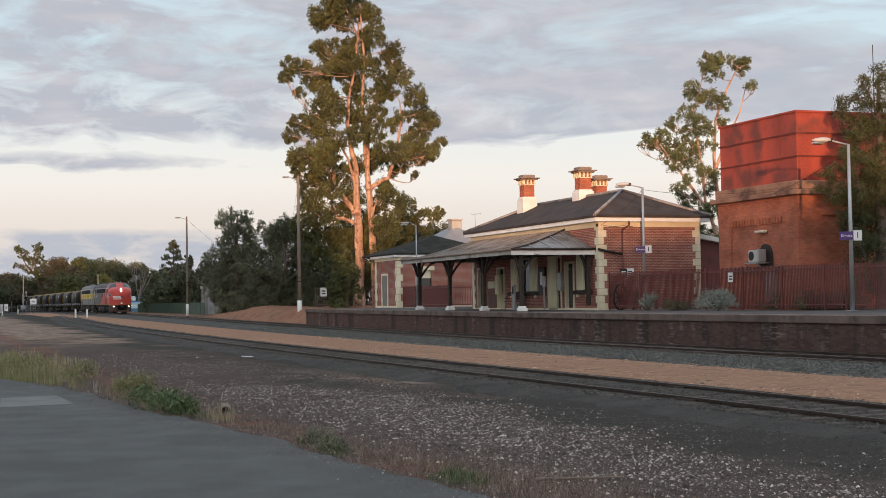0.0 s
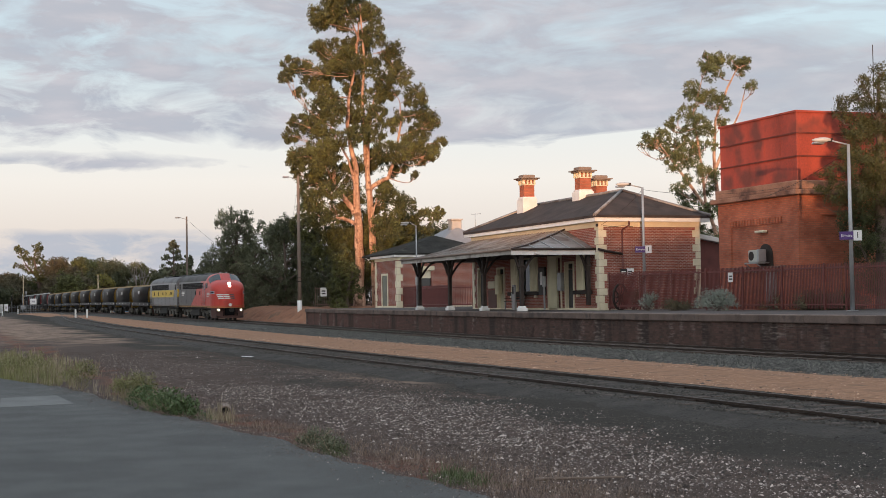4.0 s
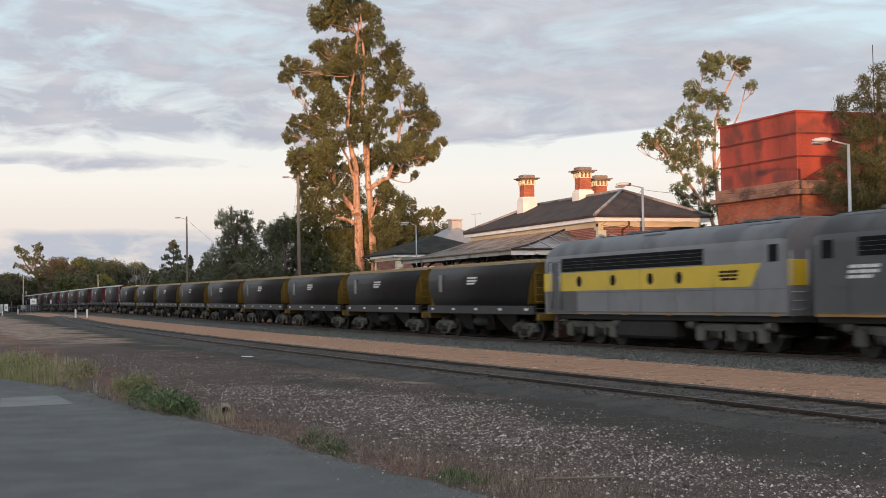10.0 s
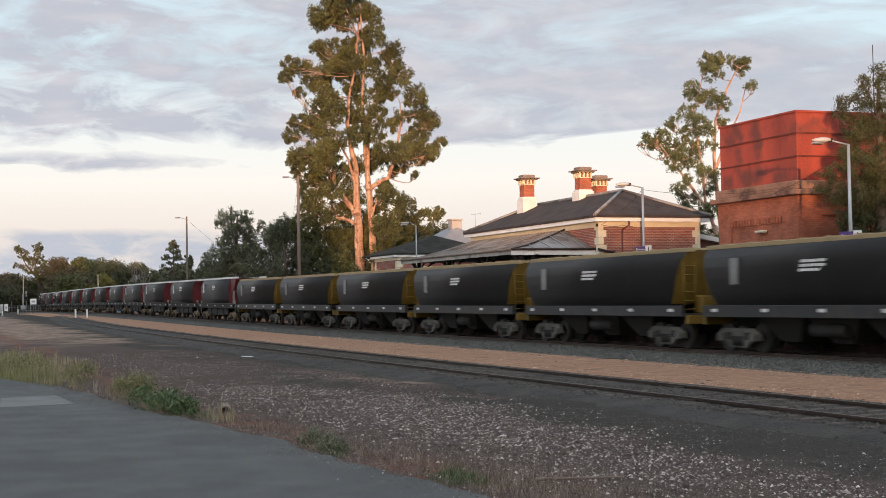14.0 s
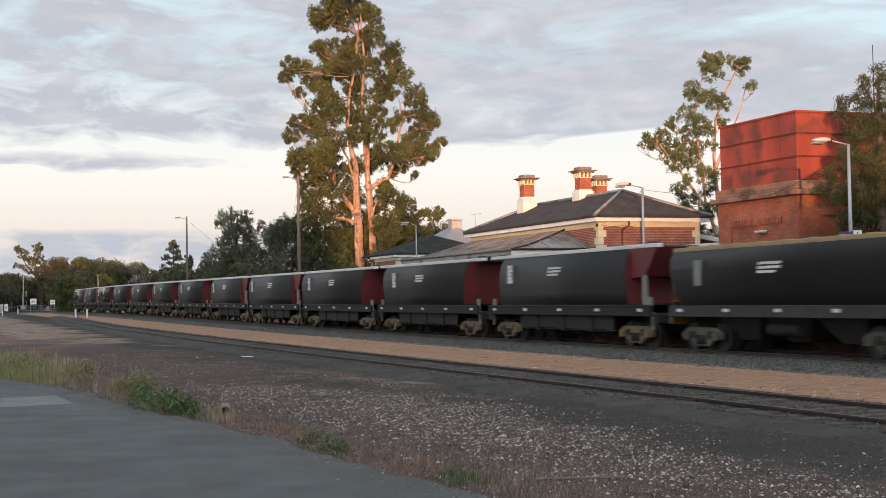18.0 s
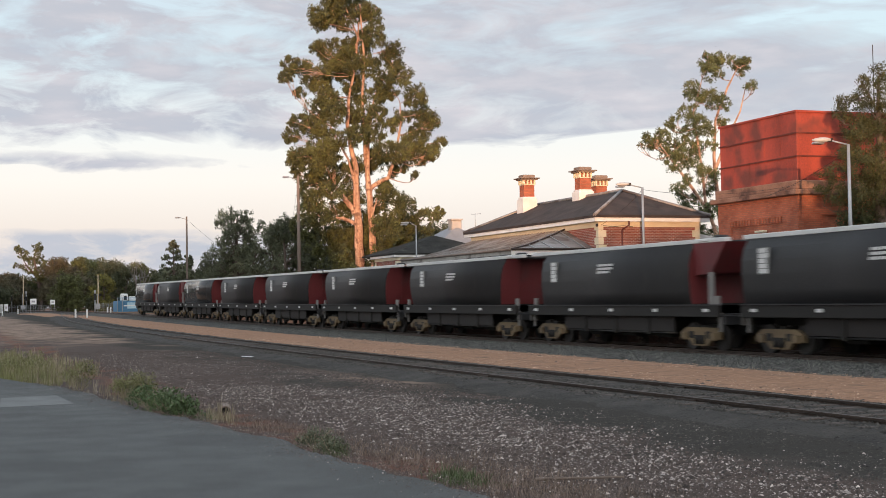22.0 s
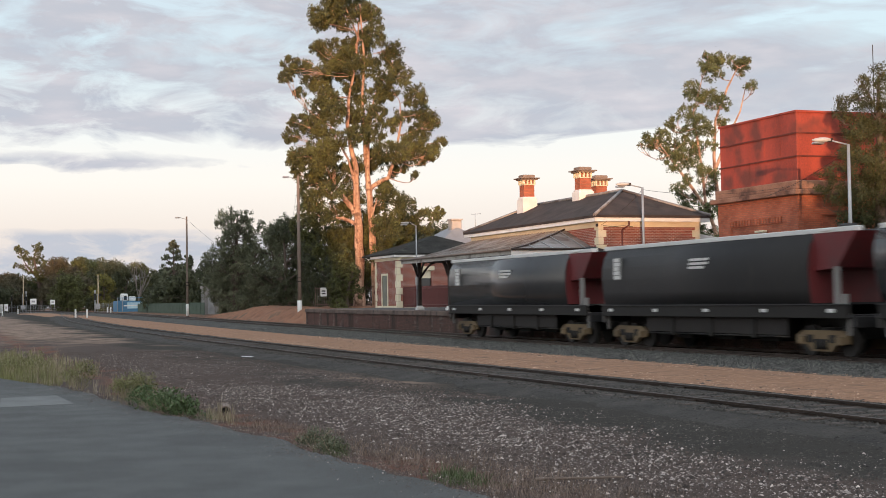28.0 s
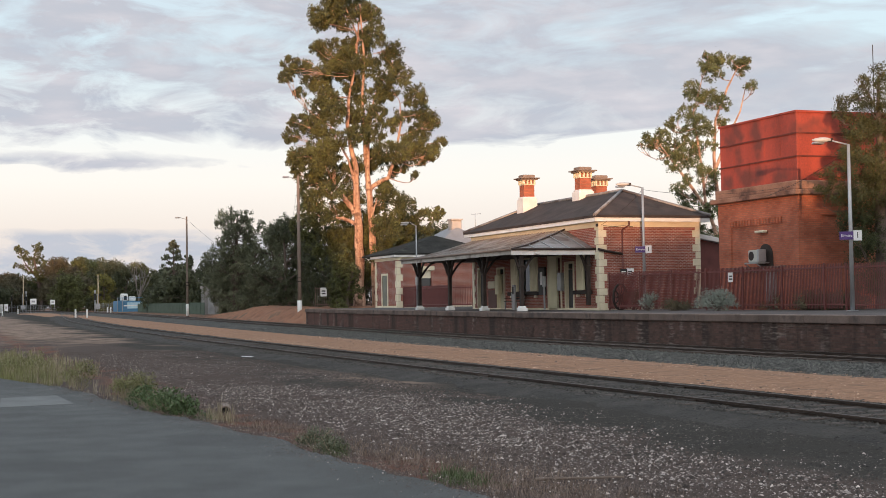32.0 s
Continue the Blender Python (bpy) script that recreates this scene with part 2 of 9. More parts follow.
def brick_mat(name, red_a, red_b, mortar, size=(0.24, 0.086), joint=0.010, grime=None):
    """Brickwork in metres for upright walls along x or y, with uneven bricks and recessed joints."""
    m = bpy.data.materials.new(name)
    m.use_nodes = True
    nt = m.node_tree
    n, l = nt.nodes, nt.links
    p = n["Principled BSDF"]
    p.inputs["Specular IOR Level"].default_value = 0.2
    co = n.new("ShaderNodeTexCoord")
    sep = n.new("ShaderNodeSeparateXYZ")
    l.new(co.outputs["Object"], sep.inputs[0])
    add = n.new("ShaderNodeMath")
    l.new(sep.outputs[0], add.inputs[0])
    l.new(sep.outputs[1], add.inputs[1])
    com = n.new("ShaderNodeCombineXYZ")
    l.new(add.outputs[0], com.inputs[0])
    l.new(sep.outputs[2], com.inputs[1])
    bt = n.new("ShaderNodeTexBrick")
    bt.inputs["Scale"].default_value = 1.0
    bt.inputs["Brick Width"].default_value, bt.inputs["Row Height"].default_value = size
    bt.inputs["Mortar Size"].default_value, bt.inputs["Mortar Smooth"].default_value = joint, 0.2
    bt.inputs["Color1"].default_value, bt.inputs["Color2"].default_value, bt.inputs["Mortar"].default_value = (*red_a, 1), (*red_b, 1), (*mortar, 1)
    l.new(com.outputs[0], bt.inputs["Vector"])
    patch = n.new("ShaderNodeTexNoise")
    patch.inputs["Scale"].default_value, patch.inputs["Detail"].default_value = 0.9, 6
    l.new(co.outputs["Object"], patch.inputs["Vector"])
    mr = n.new("ShaderNodeMapRange")
    mr.inputs["From Min"].default_value, mr.inputs["From Max"].default_value = 0.3, 0.7
    mr.inputs["To Min"].default_value, mr.inputs["To Max"].default_value = 0.72, 1.22
    l.new(patch.outputs[0], mr.inputs[0])
    hs = n.new("ShaderNodeHueSaturation")
    l.new(mr.outputs[0], hs.inputs["Value"])
    l.new(bt.outputs[0], hs.inputs["Color"])
    colour = hs.outputs[0]
    if grime:
        st = n.new("ShaderNodeTexNoise")
        st.inputs["Scale"].default_value, st.inputs["Detail"].default_value = 1.4, 8
        mp = n.new("ShaderNodeMapping")
        mp.inputs["Scale"].default_value = (1.0, 1.0, 0.25)
        l.new(co.outputs["Object"], mp.inputs[0])
        l.new(mp.outputs[0], st.inputs["Vector"])
        sr = n.new("ShaderNodeMapRange")
        sr.inputs["From Min"].default_value, sr.inputs["From Max"].default_value, sr.inputs["To Max"].default_value = 0.45, 0.7, 0.85
        l.new(st.outputs[0], sr.inputs[0])
        mx = n.new("ShaderNodeMix")
        mx.data_type = "RGBA"
        mx.inputs[7].default_value = (*grime, 1)
        l.new(sr.outputs[0], mx.inputs[0])
        l.new(colour, mx.inputs[6])
        colour = mx.outputs[2]
    l.new(colour, p.inputs["Base Color"])
    p.inputs["Roughness"].default_value = 0.9
    bp = n.new("ShaderNodeBump")
    bp.inputs["Strength"].default_value, bp.inputs["Distance"].default_value = 0.6, 0.012
    bp.invert = True
    l.new(bt.outputs["Fac"], bp.inputs["Height"])
    l.new(bp.outputs[0], p.inputs["Normal"])
    return m


def glow(name, colour, power):
    m = bpy.data.materials.new(name)
    m.use_nodes = True
    p = m.node_tree.nodes["Principled BSDF"]
    p.inputs["Base Color"].default_value = (*colour, 1)
    p.inputs["Emission Color"].default_value = (*colour, 1)
    p.inputs["Emission Strength"].default_value = power
    return m


def glass_mat(name, tint=(0.02, 0.025, 0.03), rough=0.05):
    m = bpy.data.materials.new(name)
    m.use_nodes = True
    p = m.node_tree.nodes["Principled BSDF"]
    p.inputs["Base Color"].default_value = (*tint, 1)
    p.inputs["Roughness"].default_value = rough
    p.inputs["Specular IOR Level"].default_value = 0.5
    return m


BRICK = brick_mat("station_brick", (0.245, 0.078, 0.055), (0.35, 0.118, 0.082), (0.46, 0.37, 0.33), (0.24, 0.080), 0.009)
BRICK_TOWER = brick_mat("tower_brick", (0.38, 0.116, 0.070), (0.50, 0.164, 0.096), (0.29, 0.145, 0.10), (0.24, 0.080), 0.009)
CREAM = mat("cream_paint", (0.66, 0.59, 0.42), (0.80, 0.74, 0.57), 0.6, 1.2, 20, 0.1)
CREAM_WOOD = mat("cream_boarding", (0.60, 0.56, 0.38), (0.76, 0.72, 0.52), 0.6, 1.2, 20, 0.1)
WHITE = mat("white_paint", (0.66, 0.66, 0.64), (0.82, 0.82, 0.80), 0.55, 1.5, 25, 0.1)
SLATE = mat("roof_slate", (0.036, 0.029, 0.027), (0.080, 0.062, 0.056), 0.8, 1.1, 14, 0.35, spec=0.15, stain=((0.055, 0.050, 0.044), 0.7, 0.58))
MOSSY = mat("mossy_slate", (0.024, 0.024, 0.022), (0.055, 0.054, 0.050), 0.9, 1.1, 14, 0.35, spec=0.1, stain=((0.085, 0.085, 0.075), 1.6, 0.62))
TIN = mat("old_corrugated_iron", (0.17, 0.155, 0.145), (0.36, 0.34, 0.33), 0.55, 1.6, 18, 0.15, 0.3, streak=(3.0, 0.35, 0.35), stain=((0.15, 0.115, 0.10), 0.9, 0.52))
GREY_IRON = mat("grey_painted_iron", (0.24, 0.24, 0.25), (0.34, 0.34, 0.35), 0.55, 0.8, 18, 0.1, 0.2)
RUST_TANK = mat("red_iron_oxide_plate", (0.20, 0.042, 0.030), (0.42, 0.076, 0.048), 0.7, 0.8, 12, 0.15, streak=(1, 1, 0.25), stain=((0.15, 0.045, 0.036), 0.75, 0.54))
TANK_JOINT = mat("dark_rusted_strip", (0.075, 0.022, 0.018), (0.16, 0.040, 0.030), 0.8, 2.0, 20, 0.2)
STONE = mat("weathered_concrete", (0.17, 0.13, 0.11), (0.30, 0.24, 0.20), 0.9, 1.0, 18, 0.4)
RED_CEMENT = mat("brick_coloured_cement", (0.16, 0.085, 0.06), (0.34, 0.20, 0.145), 0.9, 1.0, 18, 0.4, stain=((0.10, 0.06, 0.05), 1.2, 0.55))
DARK_WOOD = mat("dark_brown_timber", (0.022, 0.016, 0.014), (0.05, 0.036, 0.030), 0.7, 2.0, 30, 0.2)
POLE_WOOD = mat("weathered_pole_timber", (0.13, 0.10, 0.083), (0.26, 0.205, 0.17), 0.9, 3.0, 26, 0.5, streak=(1, 1, 0.1))
FENCE_PAINT = mat("maroon_fence_paint", (0.115, 0.036, 0.033), (0.17, 0.056, 0.050), 0.5, 2.0, 30, 0.1)
GREY_METAL = mat("galvanised_steel", (0.32, 0.33, 0.34), (0.46, 0.47, 0.48), 0.45, 2.0, 30, 0.1, 0.6)
DARK_GLASS = glass_mat("dark_window_glass")
COPING = mat("platform_coping", (0.085, 0.062, 0.052), (0.175, 0.128, 0.108), 0.9, 1.2, 22, 0.4, stain=((0.07, 0.055, 0.05), 1.5, 0.55))
PALE_EDGE = mat("pale_edge_line", (0.20, 0.155, 0.135), (0.36, 0.285, 0.25), 0.9, 1.5, 30, 0.3)
PLATFORM_TOP = mat("platform_asphalt", (0.07, 0.062, 0.058), (0.115, 0.10, 0.095), 0.95, 0.7, 40, 0.4)
ASPHALT = mat("car_park_asphalt", (0.094, 0.099, 0.096), (0.138, 0.145, 0.141), 0.9, 1.3, 90, 1.0, stain=((0.096, 0.101, 0.098), 0.38, 0.54), depth=0.03)
STEEL = mat("worn_rail_steel", (0.035, 0.026, 0.022), (0.085, 0.062, 0.050), 0.55, 1.0, 30, 0.2, 0.6)
RAIL_TOP = mat("polished_rail_head", (0.075, 0.066, 0.060), (0.13, 0.118, 0.11), 0.4, 1.0, 30, 0.05, 0.9)
SLEEPER = mat("old_sleeper_timber", (0.055, 0.042, 0.035), (0.11, 0.088, 0.075), 0.95, 3.0, 24, 0.5)
DOOR_GREY = mat("dark_grey_door_paint", (0.030, 0.034, 0.034), (0.055, 0.060, 0.058), 0.5, 2.0, 30, 0.1)
GREEN_GREY = mat("grey_green_paint", (0.16, 0.16, 0.125), (0.24, 0.24, 0.19), 0.6, 1.5, 25, 0.1)
RED_BROWN = mat("red_brown_paint", (0.11, 0.050, 0.042), (0.16, 0.075, 0.062), 0.6, 1.5, 25, 0.1)
DIRTY_WHITE = mat("dirty_white_paint", (0.30, 0.28, 0.25), (0.50, 0.48, 0.44), 0.7, 1.2, 20, 0.15, stain=((0.18, 0.16, 0.14), 1.5, 0.56))


# ---- ground ----
def rise(x):
    """The whole yard climbs gently beyond the platform's far end."""
    u = min(max((-35.0 - x) / 180.0, 0.0), 1.0)
    return 0.76 * u * u * (3 - 2 * u)


MAIN, SIDING, GAUGE = 24.5, 13.2, 1.6


def bump_noise(x, y, s):
    return noise.noise(Vector((x * s, y * s, 3.7)))


def siding_y(x):
    """The siding runs beside the main line and swings over to it at the far points."""
    u = min(max((-105.0 - x) / 175.0, 0.0), 1.0)
    return SIDING + (MAIN - SIDING) * u * u * (3 - 2 * u)


def ground_z(x, y):
    z = rise(x) - 0.17 + 0.05 * bump_noise(x, y, 0.35) + 0.025 * bump_noise(x, y, 1.3)
    if y < 11:
        z += 0.05 * min((11 - y) / 4, 1)
    if 26 < y:
        z += 0.02
    return z


def zones_mat():
    """The yard's soils: dark fines by the siding, an orange granite path, stony verge, dry grass soil and tan dirt far off."""
    m = bpy.data.materials.new("yard_soil")
    m.use_nodes = True
    nt = m.node_tree
    n, l = nt.nodes, nt.links
    p = n["Principled BSDF"]
    p.inputs["Specular IOR Level"].default_value = 0.15
    p.inputs["Roughness"].default_value = 0.95
    co = n.new("ShaderNodeTexCoord")
    sep = n.new("ShaderNodeSeparateXYZ")
    l.new(co.outputs["Object"], sep.inputs[0])

    def noisy(scale, detail=5):
        t = n.new("ShaderNodeTexNoise")
        t.inputs["Scale"].default_value, t.inputs["Detail"].default_value = scale, detail
        l.new(co.outputs["Object"], t.inputs["Vector"])
        return t.outputs[0]

    def arith(op, a, b, c=None):
        t = n.new("ShaderNodeMath")
        t.operation = op
        for k, v in enumerate((a, b) if c is None else (a, b, c)):
            if isinstance(v, (int, float)):
                t.inputs[k].default_value = v
            else:
                l.new(v, t.inputs[k])
        return t.outputs[0]

    def two(a, b, fac):
        t = n.new("ShaderNodeMix")
        t.data_type = "RGBA"
        for k, v in ((6, a), (7, b)):
            if isinstance(v, tuple):
                t.inputs[k].default_value = (*v, 1)
            else:
                l.new(v, t.inputs[k])
        l.new(fac, t.inputs[0])
        return t.outputs[2]

    def step(value, a, b):
        t = n.new("ShaderNodeMapRange")
        t.interpolation_type = "SMOOTHSTEP"
        t.inputs["From Min"].default_value, t.inputs["From Max"].default_value = a, b
        l.new(value, t.inputs[0])
        return t.outputs[0]

    x, y = sep.outputs[0], sep.outputs[1]
    wide, mid, fine, grit = noisy(0.28), noisy(1.1), noisy(9.0), noisy(38.0, 3)
    edge = arith("MULTIPLY_ADD", arith("SUBTRACT", wide, 0.5), 3.6, arith("MULTIPLY_ADD", arith("SUBTRACT", mid, 0.5), 1.6, y))
    fines = two((0.022, 0.0198, 0.0168), (0.058, 0.0525, 0.0440), arith("MULTIPLY_ADD", grit, 0.7, arith("MULTIPLY", fine, 0.4)))
    verge = two((0.044, 0.032, 0.027), (0.175, 0.135, 0.114), arith("MULTIPLY_ADD", arith("SUBTRACT", grit, 0.35), 1.3, arith("MULTIPLY_ADD", fine, 0.7, -0.25)))
    rusty = two((0.11, 0.045, 0.030), (0.19, 0.095, 0.065), grit)
    tan = two((0.10, 0.075, 0.06), (0.34, 0.245, 0.185), arith("MULTIPLY_ADD", arith("SUBTRACT", mid, 0.42), 2.2, arith("MULTIPLY", fine, 0.7)))
    colour = two(verge, fines, step(edge, 7.9, 9.5))
    # a sandy patch beside the siding and dirt by the far crossing
    patch = arith("MULTIPLY", step(arith("ABSOLUTE", arith("ADD", x, 34.0), 0.0), 6.5, 2.5), step(arith("ABSOLUTE", arith("SUBTRACT", edge, 10.2), 0.0), 1.1, 0.3))
    colour = two(colour, tan, arith("MULTIPLY", patch, 0.8))
    far = arith("MULTIPLY", arith("MULTIPLY", step(arith("MULTIPLY_ADD", arith("SUBTRACT", wide, 0.5), 60.0, x), -60.0, -84.0), step(arith("MULTIPLY_ADD", arith("SUBTRACT", wide, 0.5), 5.0, edge), 11.0, 8.6)), step(mid, 0.30, 0.46))
    colour = two(colour, tan, far)
    # red soil along the asphalt's edge
    red = arith("MULTIPLY", step(arith("ABSOLUTE", arith("SUBTRACT", edge, 4.7), 0.0), 0.9, 0.2), step(mid, 0.40, 0.58))
    colour = two(colour, rusty, red)
    back = step(y, 25.8, 27.2)
    colour = two(colour, two((0.10, 0.06, 0.04), (0.20, 0.12, 0.08), fine), back)
    l.new(colour, p.inputs["Base Color"])
    bp = n.new("ShaderNodeBump")
    bp.inputs["Strength"].default_value, bp.inputs["Distance"].default_value = 0.7, 0.03
    l.new(arith("MULTIPLY_ADD", fine, 0.6, grit), bp.inputs["Height"])
    l.new(bp.outputs[0], p.inputs["Normal"])
    return m


def sheet(name, xs, ys, zf, material):
    verts = [(x, y, zf(x, y)) for x in xs for y in ys]
    k = len(ys)
    faces = [(i * k + j, (i + 1) * k + j, (i + 1) * k + j + 1, i * k + j + 1) for i in range(len(xs) - 1) for j in range(k - 1)]
    ob = raw(name, verts, faces, material, None, True)
    return tagged(ob, kind="structure")


def steps_between(marks):
    """Breakpoints with the given spacing from each to the next."""
    out = []
    for (a, d), (b, _) in zip(marks, marks[1:]):
        out += list(np.arange(a, b - 1e-6, d))
    return out + [marks[-1][0]]


SOIL = zones_mat()
xs = steps_between([(-1500, 200), (-500, 25), (-250, 5), (-90, 1.5), (-45, 0.5), (-8, 2), (40, 20), (100, 100), (1500, 1)])
ys = steps_between([(-1500, 200), (-300, 40), (-60, 8), (-4, 0.6), (30, 2), (60, 10), (200, 100), (1500, 1)])
ground = tagged(sheet("ground", xs, ys, ground_z, SOIL), "bare stony railway yard soil with gravel and sand", "ground")


def strip(name, x0, x1, dx, profile, zf, material, label, category, wobble=0.0, yf=None):
    """A band along the track from a cross-section of (offset, height) pairs."""
    xs_ = list(np.arange(x0, x1 + dx / 2, dx))
    verts = []
    for x in xs_:
        for j, (o, h) in enumerate(profile):
            rim = j in (0, len(profile) - 1)
            w = wobble * (bump_noise(x, o, 0.8) + 0.6 * bump_noise(x, o + 9, 2.3)) if rim else 0.0
            verts.append((x, (yf(x) if yf else 0.0) + o + w, zf(x) + h + (0.0 if rim else 0.018 * bump_noise(x, o, 1.9))))
    k = len(profile)
    faces = [(i * k + j, (i + 1) * k + j, (i + 1) * k + j + 1, i * k + j + 1) for i in range(len(xs_) - 1) for j in range(k - 1)]
    return tagged(raw(name, verts, faces, material, None, True), label, category, kind="structure")


ORANGE = mat("granite_sand", (0.20, 0.105, 0.060), (0.39, 0.220, 0.130), 0.95, 7.0, 34, 0.7, depth=0.04, stain=((0.17, 0.10, 0.064), 1.3, 0.58))
BALLAST = mat("blue_metal_ballast", (0.027, 0.0265, 0.0235), (0.098, 0.095, 0.084), 0.9, 1.0, 16, 1.0, depth=0.06)
DIRTY = mat("fouled_ballast", (0.022, 0.0198, 0.0167), (0.060, 0.054, 0.046), 0.95, 1.2, 17, 1.0, depth=0.05)

strip("path", -230, 60, 0.5, [(14.5, -0.24), (14.95, -0.10), (15.9, -0.08), (17.0, -0.07), (18.2, -0.08), (19.2, -0.10), (19.8, -0.26)], rise, ORANGE,
      "orange granite sand strip between the two tracks", "path", 0.42)
strip("main_ballast", -620, 400, 1.0, [(-5.4, -0.30), (-4.8, -0.14), (-3.2, -0.13), (-1.4, -0.13), (0, -0.13), (1.3, -0.13), (1.62, -0.2)], rise, BALLAST,
      "blue-grey crushed stone ballast under the main line", "ballast", 0.22, lambda x: MAIN)
strip("siding_ballast", -280, 400, 1.0, [(-2.6, -0.26), (-1.7, -0.09), (-0.8, -0.075), (0, -0.085), (0.8, -0.075), (1.7, -0.09), (2.7, -0.26)], rise, DIRTY,
      "dark fouled ballast under the siding", "ballast", 0.3, siding_y)


def asphalt_edge(x):
    """The edge of the car park, ragged, which falls back towards the camera further off."""
    base = float(np.interp(x, (-75, -37, -32, -24.7, -22, -18.6, -15.7, -13.2, -5, 30), (-7.2, 1.95, 3.08, 3.58, 4.08, 4.40, 4.56, 4.76, 5.2, 6.0)))
    return base + 0.12 * bump_noise(x, 0.0, 0.7) + 0.10 * bump_noise(x, 5.0, 2.1) + 0.06 * bump_noise(x, 9.0, 5.3)


def build_road():
    xs_ = list(np.arange(-75, -40, 0.25)) + list(np.arange(-40, -4, 0.09)) + list(np.arange(-4, 30.1, 0.5))
    verts, faces, k = [], [], 10
    for x in xs_:
        e = max(asphalt_edge(x), -6.0)
        for j in range(k):
            y = -40 + (e - 0.06 + 40) * (1 - (1 - j / (k - 2)) ** 2) if j < k - 1 else e + 0.08
            verts.append((x, y, ground_z(x, y) * 0.3 + rise(x) * 0.7 - 0.02 - (0.10 if j == k - 1 else 0)))
    faces = [(i * k + j, (i + 1) * k + j, (i + 1) * k + j + 1, i * k + j + 1) for i in range(len(xs_) - 1) for j in range(k - 1)]
    tagged(raw("road", verts, faces, ASPHALT, None, True), "grey worn asphalt of the station car park", "road", kind="structure")


build_road()


def build_patch():
    """A repaired patch, a thin paler skin on the old asphalt."""
    bm = B()
    pts = []
    for lift in (-0.02, 0.006):
        for x, y in ((-29.0, 1.55), (-29.2, 2.62), (-26.4, 2.68), (-26.2, 1.38)):
            pts.append((x, y, ground_z(x, y) * 0.3 + rise(x) * 0.7 - 0.02 + lift))
    solid(bm, pts, [(3, 2, 1, 0), (4, 5, 6, 7), (0, 1, 5, 4), (1, 2, 6, 5), (2, 3, 7, 6), (3, 0, 4, 7)])
    patch = mat("newer_asphalt", (0.135, 0.142, 0.138), (0.185, 0.192, 0.188), 0.9, 1.5, 80, 0.6)
    tagged(part("asphalt_patch", bm, patch), "paler repaired patch in the car park asphalt", "road patch", kind="structure")


build_patch()


# ---- tracks ----
def rail(name, yf, x0, x1, dx, label):
    prof = [(-0.065, -0.15), (0.065, -0.15), (0.065, -0.135), (0.012, -0.12), (0.012, -0.04), (0.035, -0.032), (0.035, 0.0), (-0.035, 0.0), (-0.035, -0.032), (-0.012, -0.04), (-0.012, -0.12), (-0.065, -0.135)]
    xs_ = list(np.arange(x0, x1 + dx / 2, dx))
    k = len(prof)
    verts = [(x, yf(x) + a, rise(x) + b) for x in xs_ for a, b in prof]
    faces = [(i * k + j, i * k + (j + 1) % k, (i + 1) * k + (j + 1) % k, (i + 1) * k + j) for i in range(len(xs_) - 1) for j in range(k)]
    ob = raw(name, verts, faces, STEEL)
    ob.data.materials.append(RAIL_TOP if "main" in label else STEEL)
    for q in ob.data.polygons:
        if q.index % k == 6:
            q.material_index = 1
    return tagged(ob, label, "rail", "rails", kind="structure")


for side in (-1, 1):
    rail("rail", lambda x, s=side: MAIN + s * GAUGE / 2, -620, 400, 4.0, "steel rail of the main line with a worn bright head")
    rail("rail", lambda x, s=side: siding_y(x) + s * GAUGE / 2, -272, 400, 2.0, "rusty brown steel rail of the siding")


def fishplates():
    """Bolted joint plates along the siding's rails, a rail's length apart."""
    row = tagged(new("rail_joints"), "rusty bolted joint plates on the siding rails", "rail joint", kind="structure")
    for side in (-1, 1):
        for k in range(9):
            x = -12.0 - 9.2 * k - (3.1 if side > 0 else 0.0)
            y, z = siding_y(x) + side * GAUGE / 2, rise(x)
            plate = part("joint_plate", box(B(), x - 0.32, x + 0.32, y - 0.062, y + 0.062, z - 0.125, z - 0.036, 0.006), STEEL, row)
            for a in (-0.22, -0.08, 0.08, 0.22):
                part("bolt", rod(B(), (x + a, y - 0.095, z - 0.08), (x + a, y + 0.09, z - 0.08), 0.018, None, 6), STEEL, plate)


fishplates()


# ---- platform ----
def deck(x):
    """The platform's height, which follows the yard's climb."""
    return 1.07 + 0.9 * min(rise(x), 0.25)


EDGE = 26.1


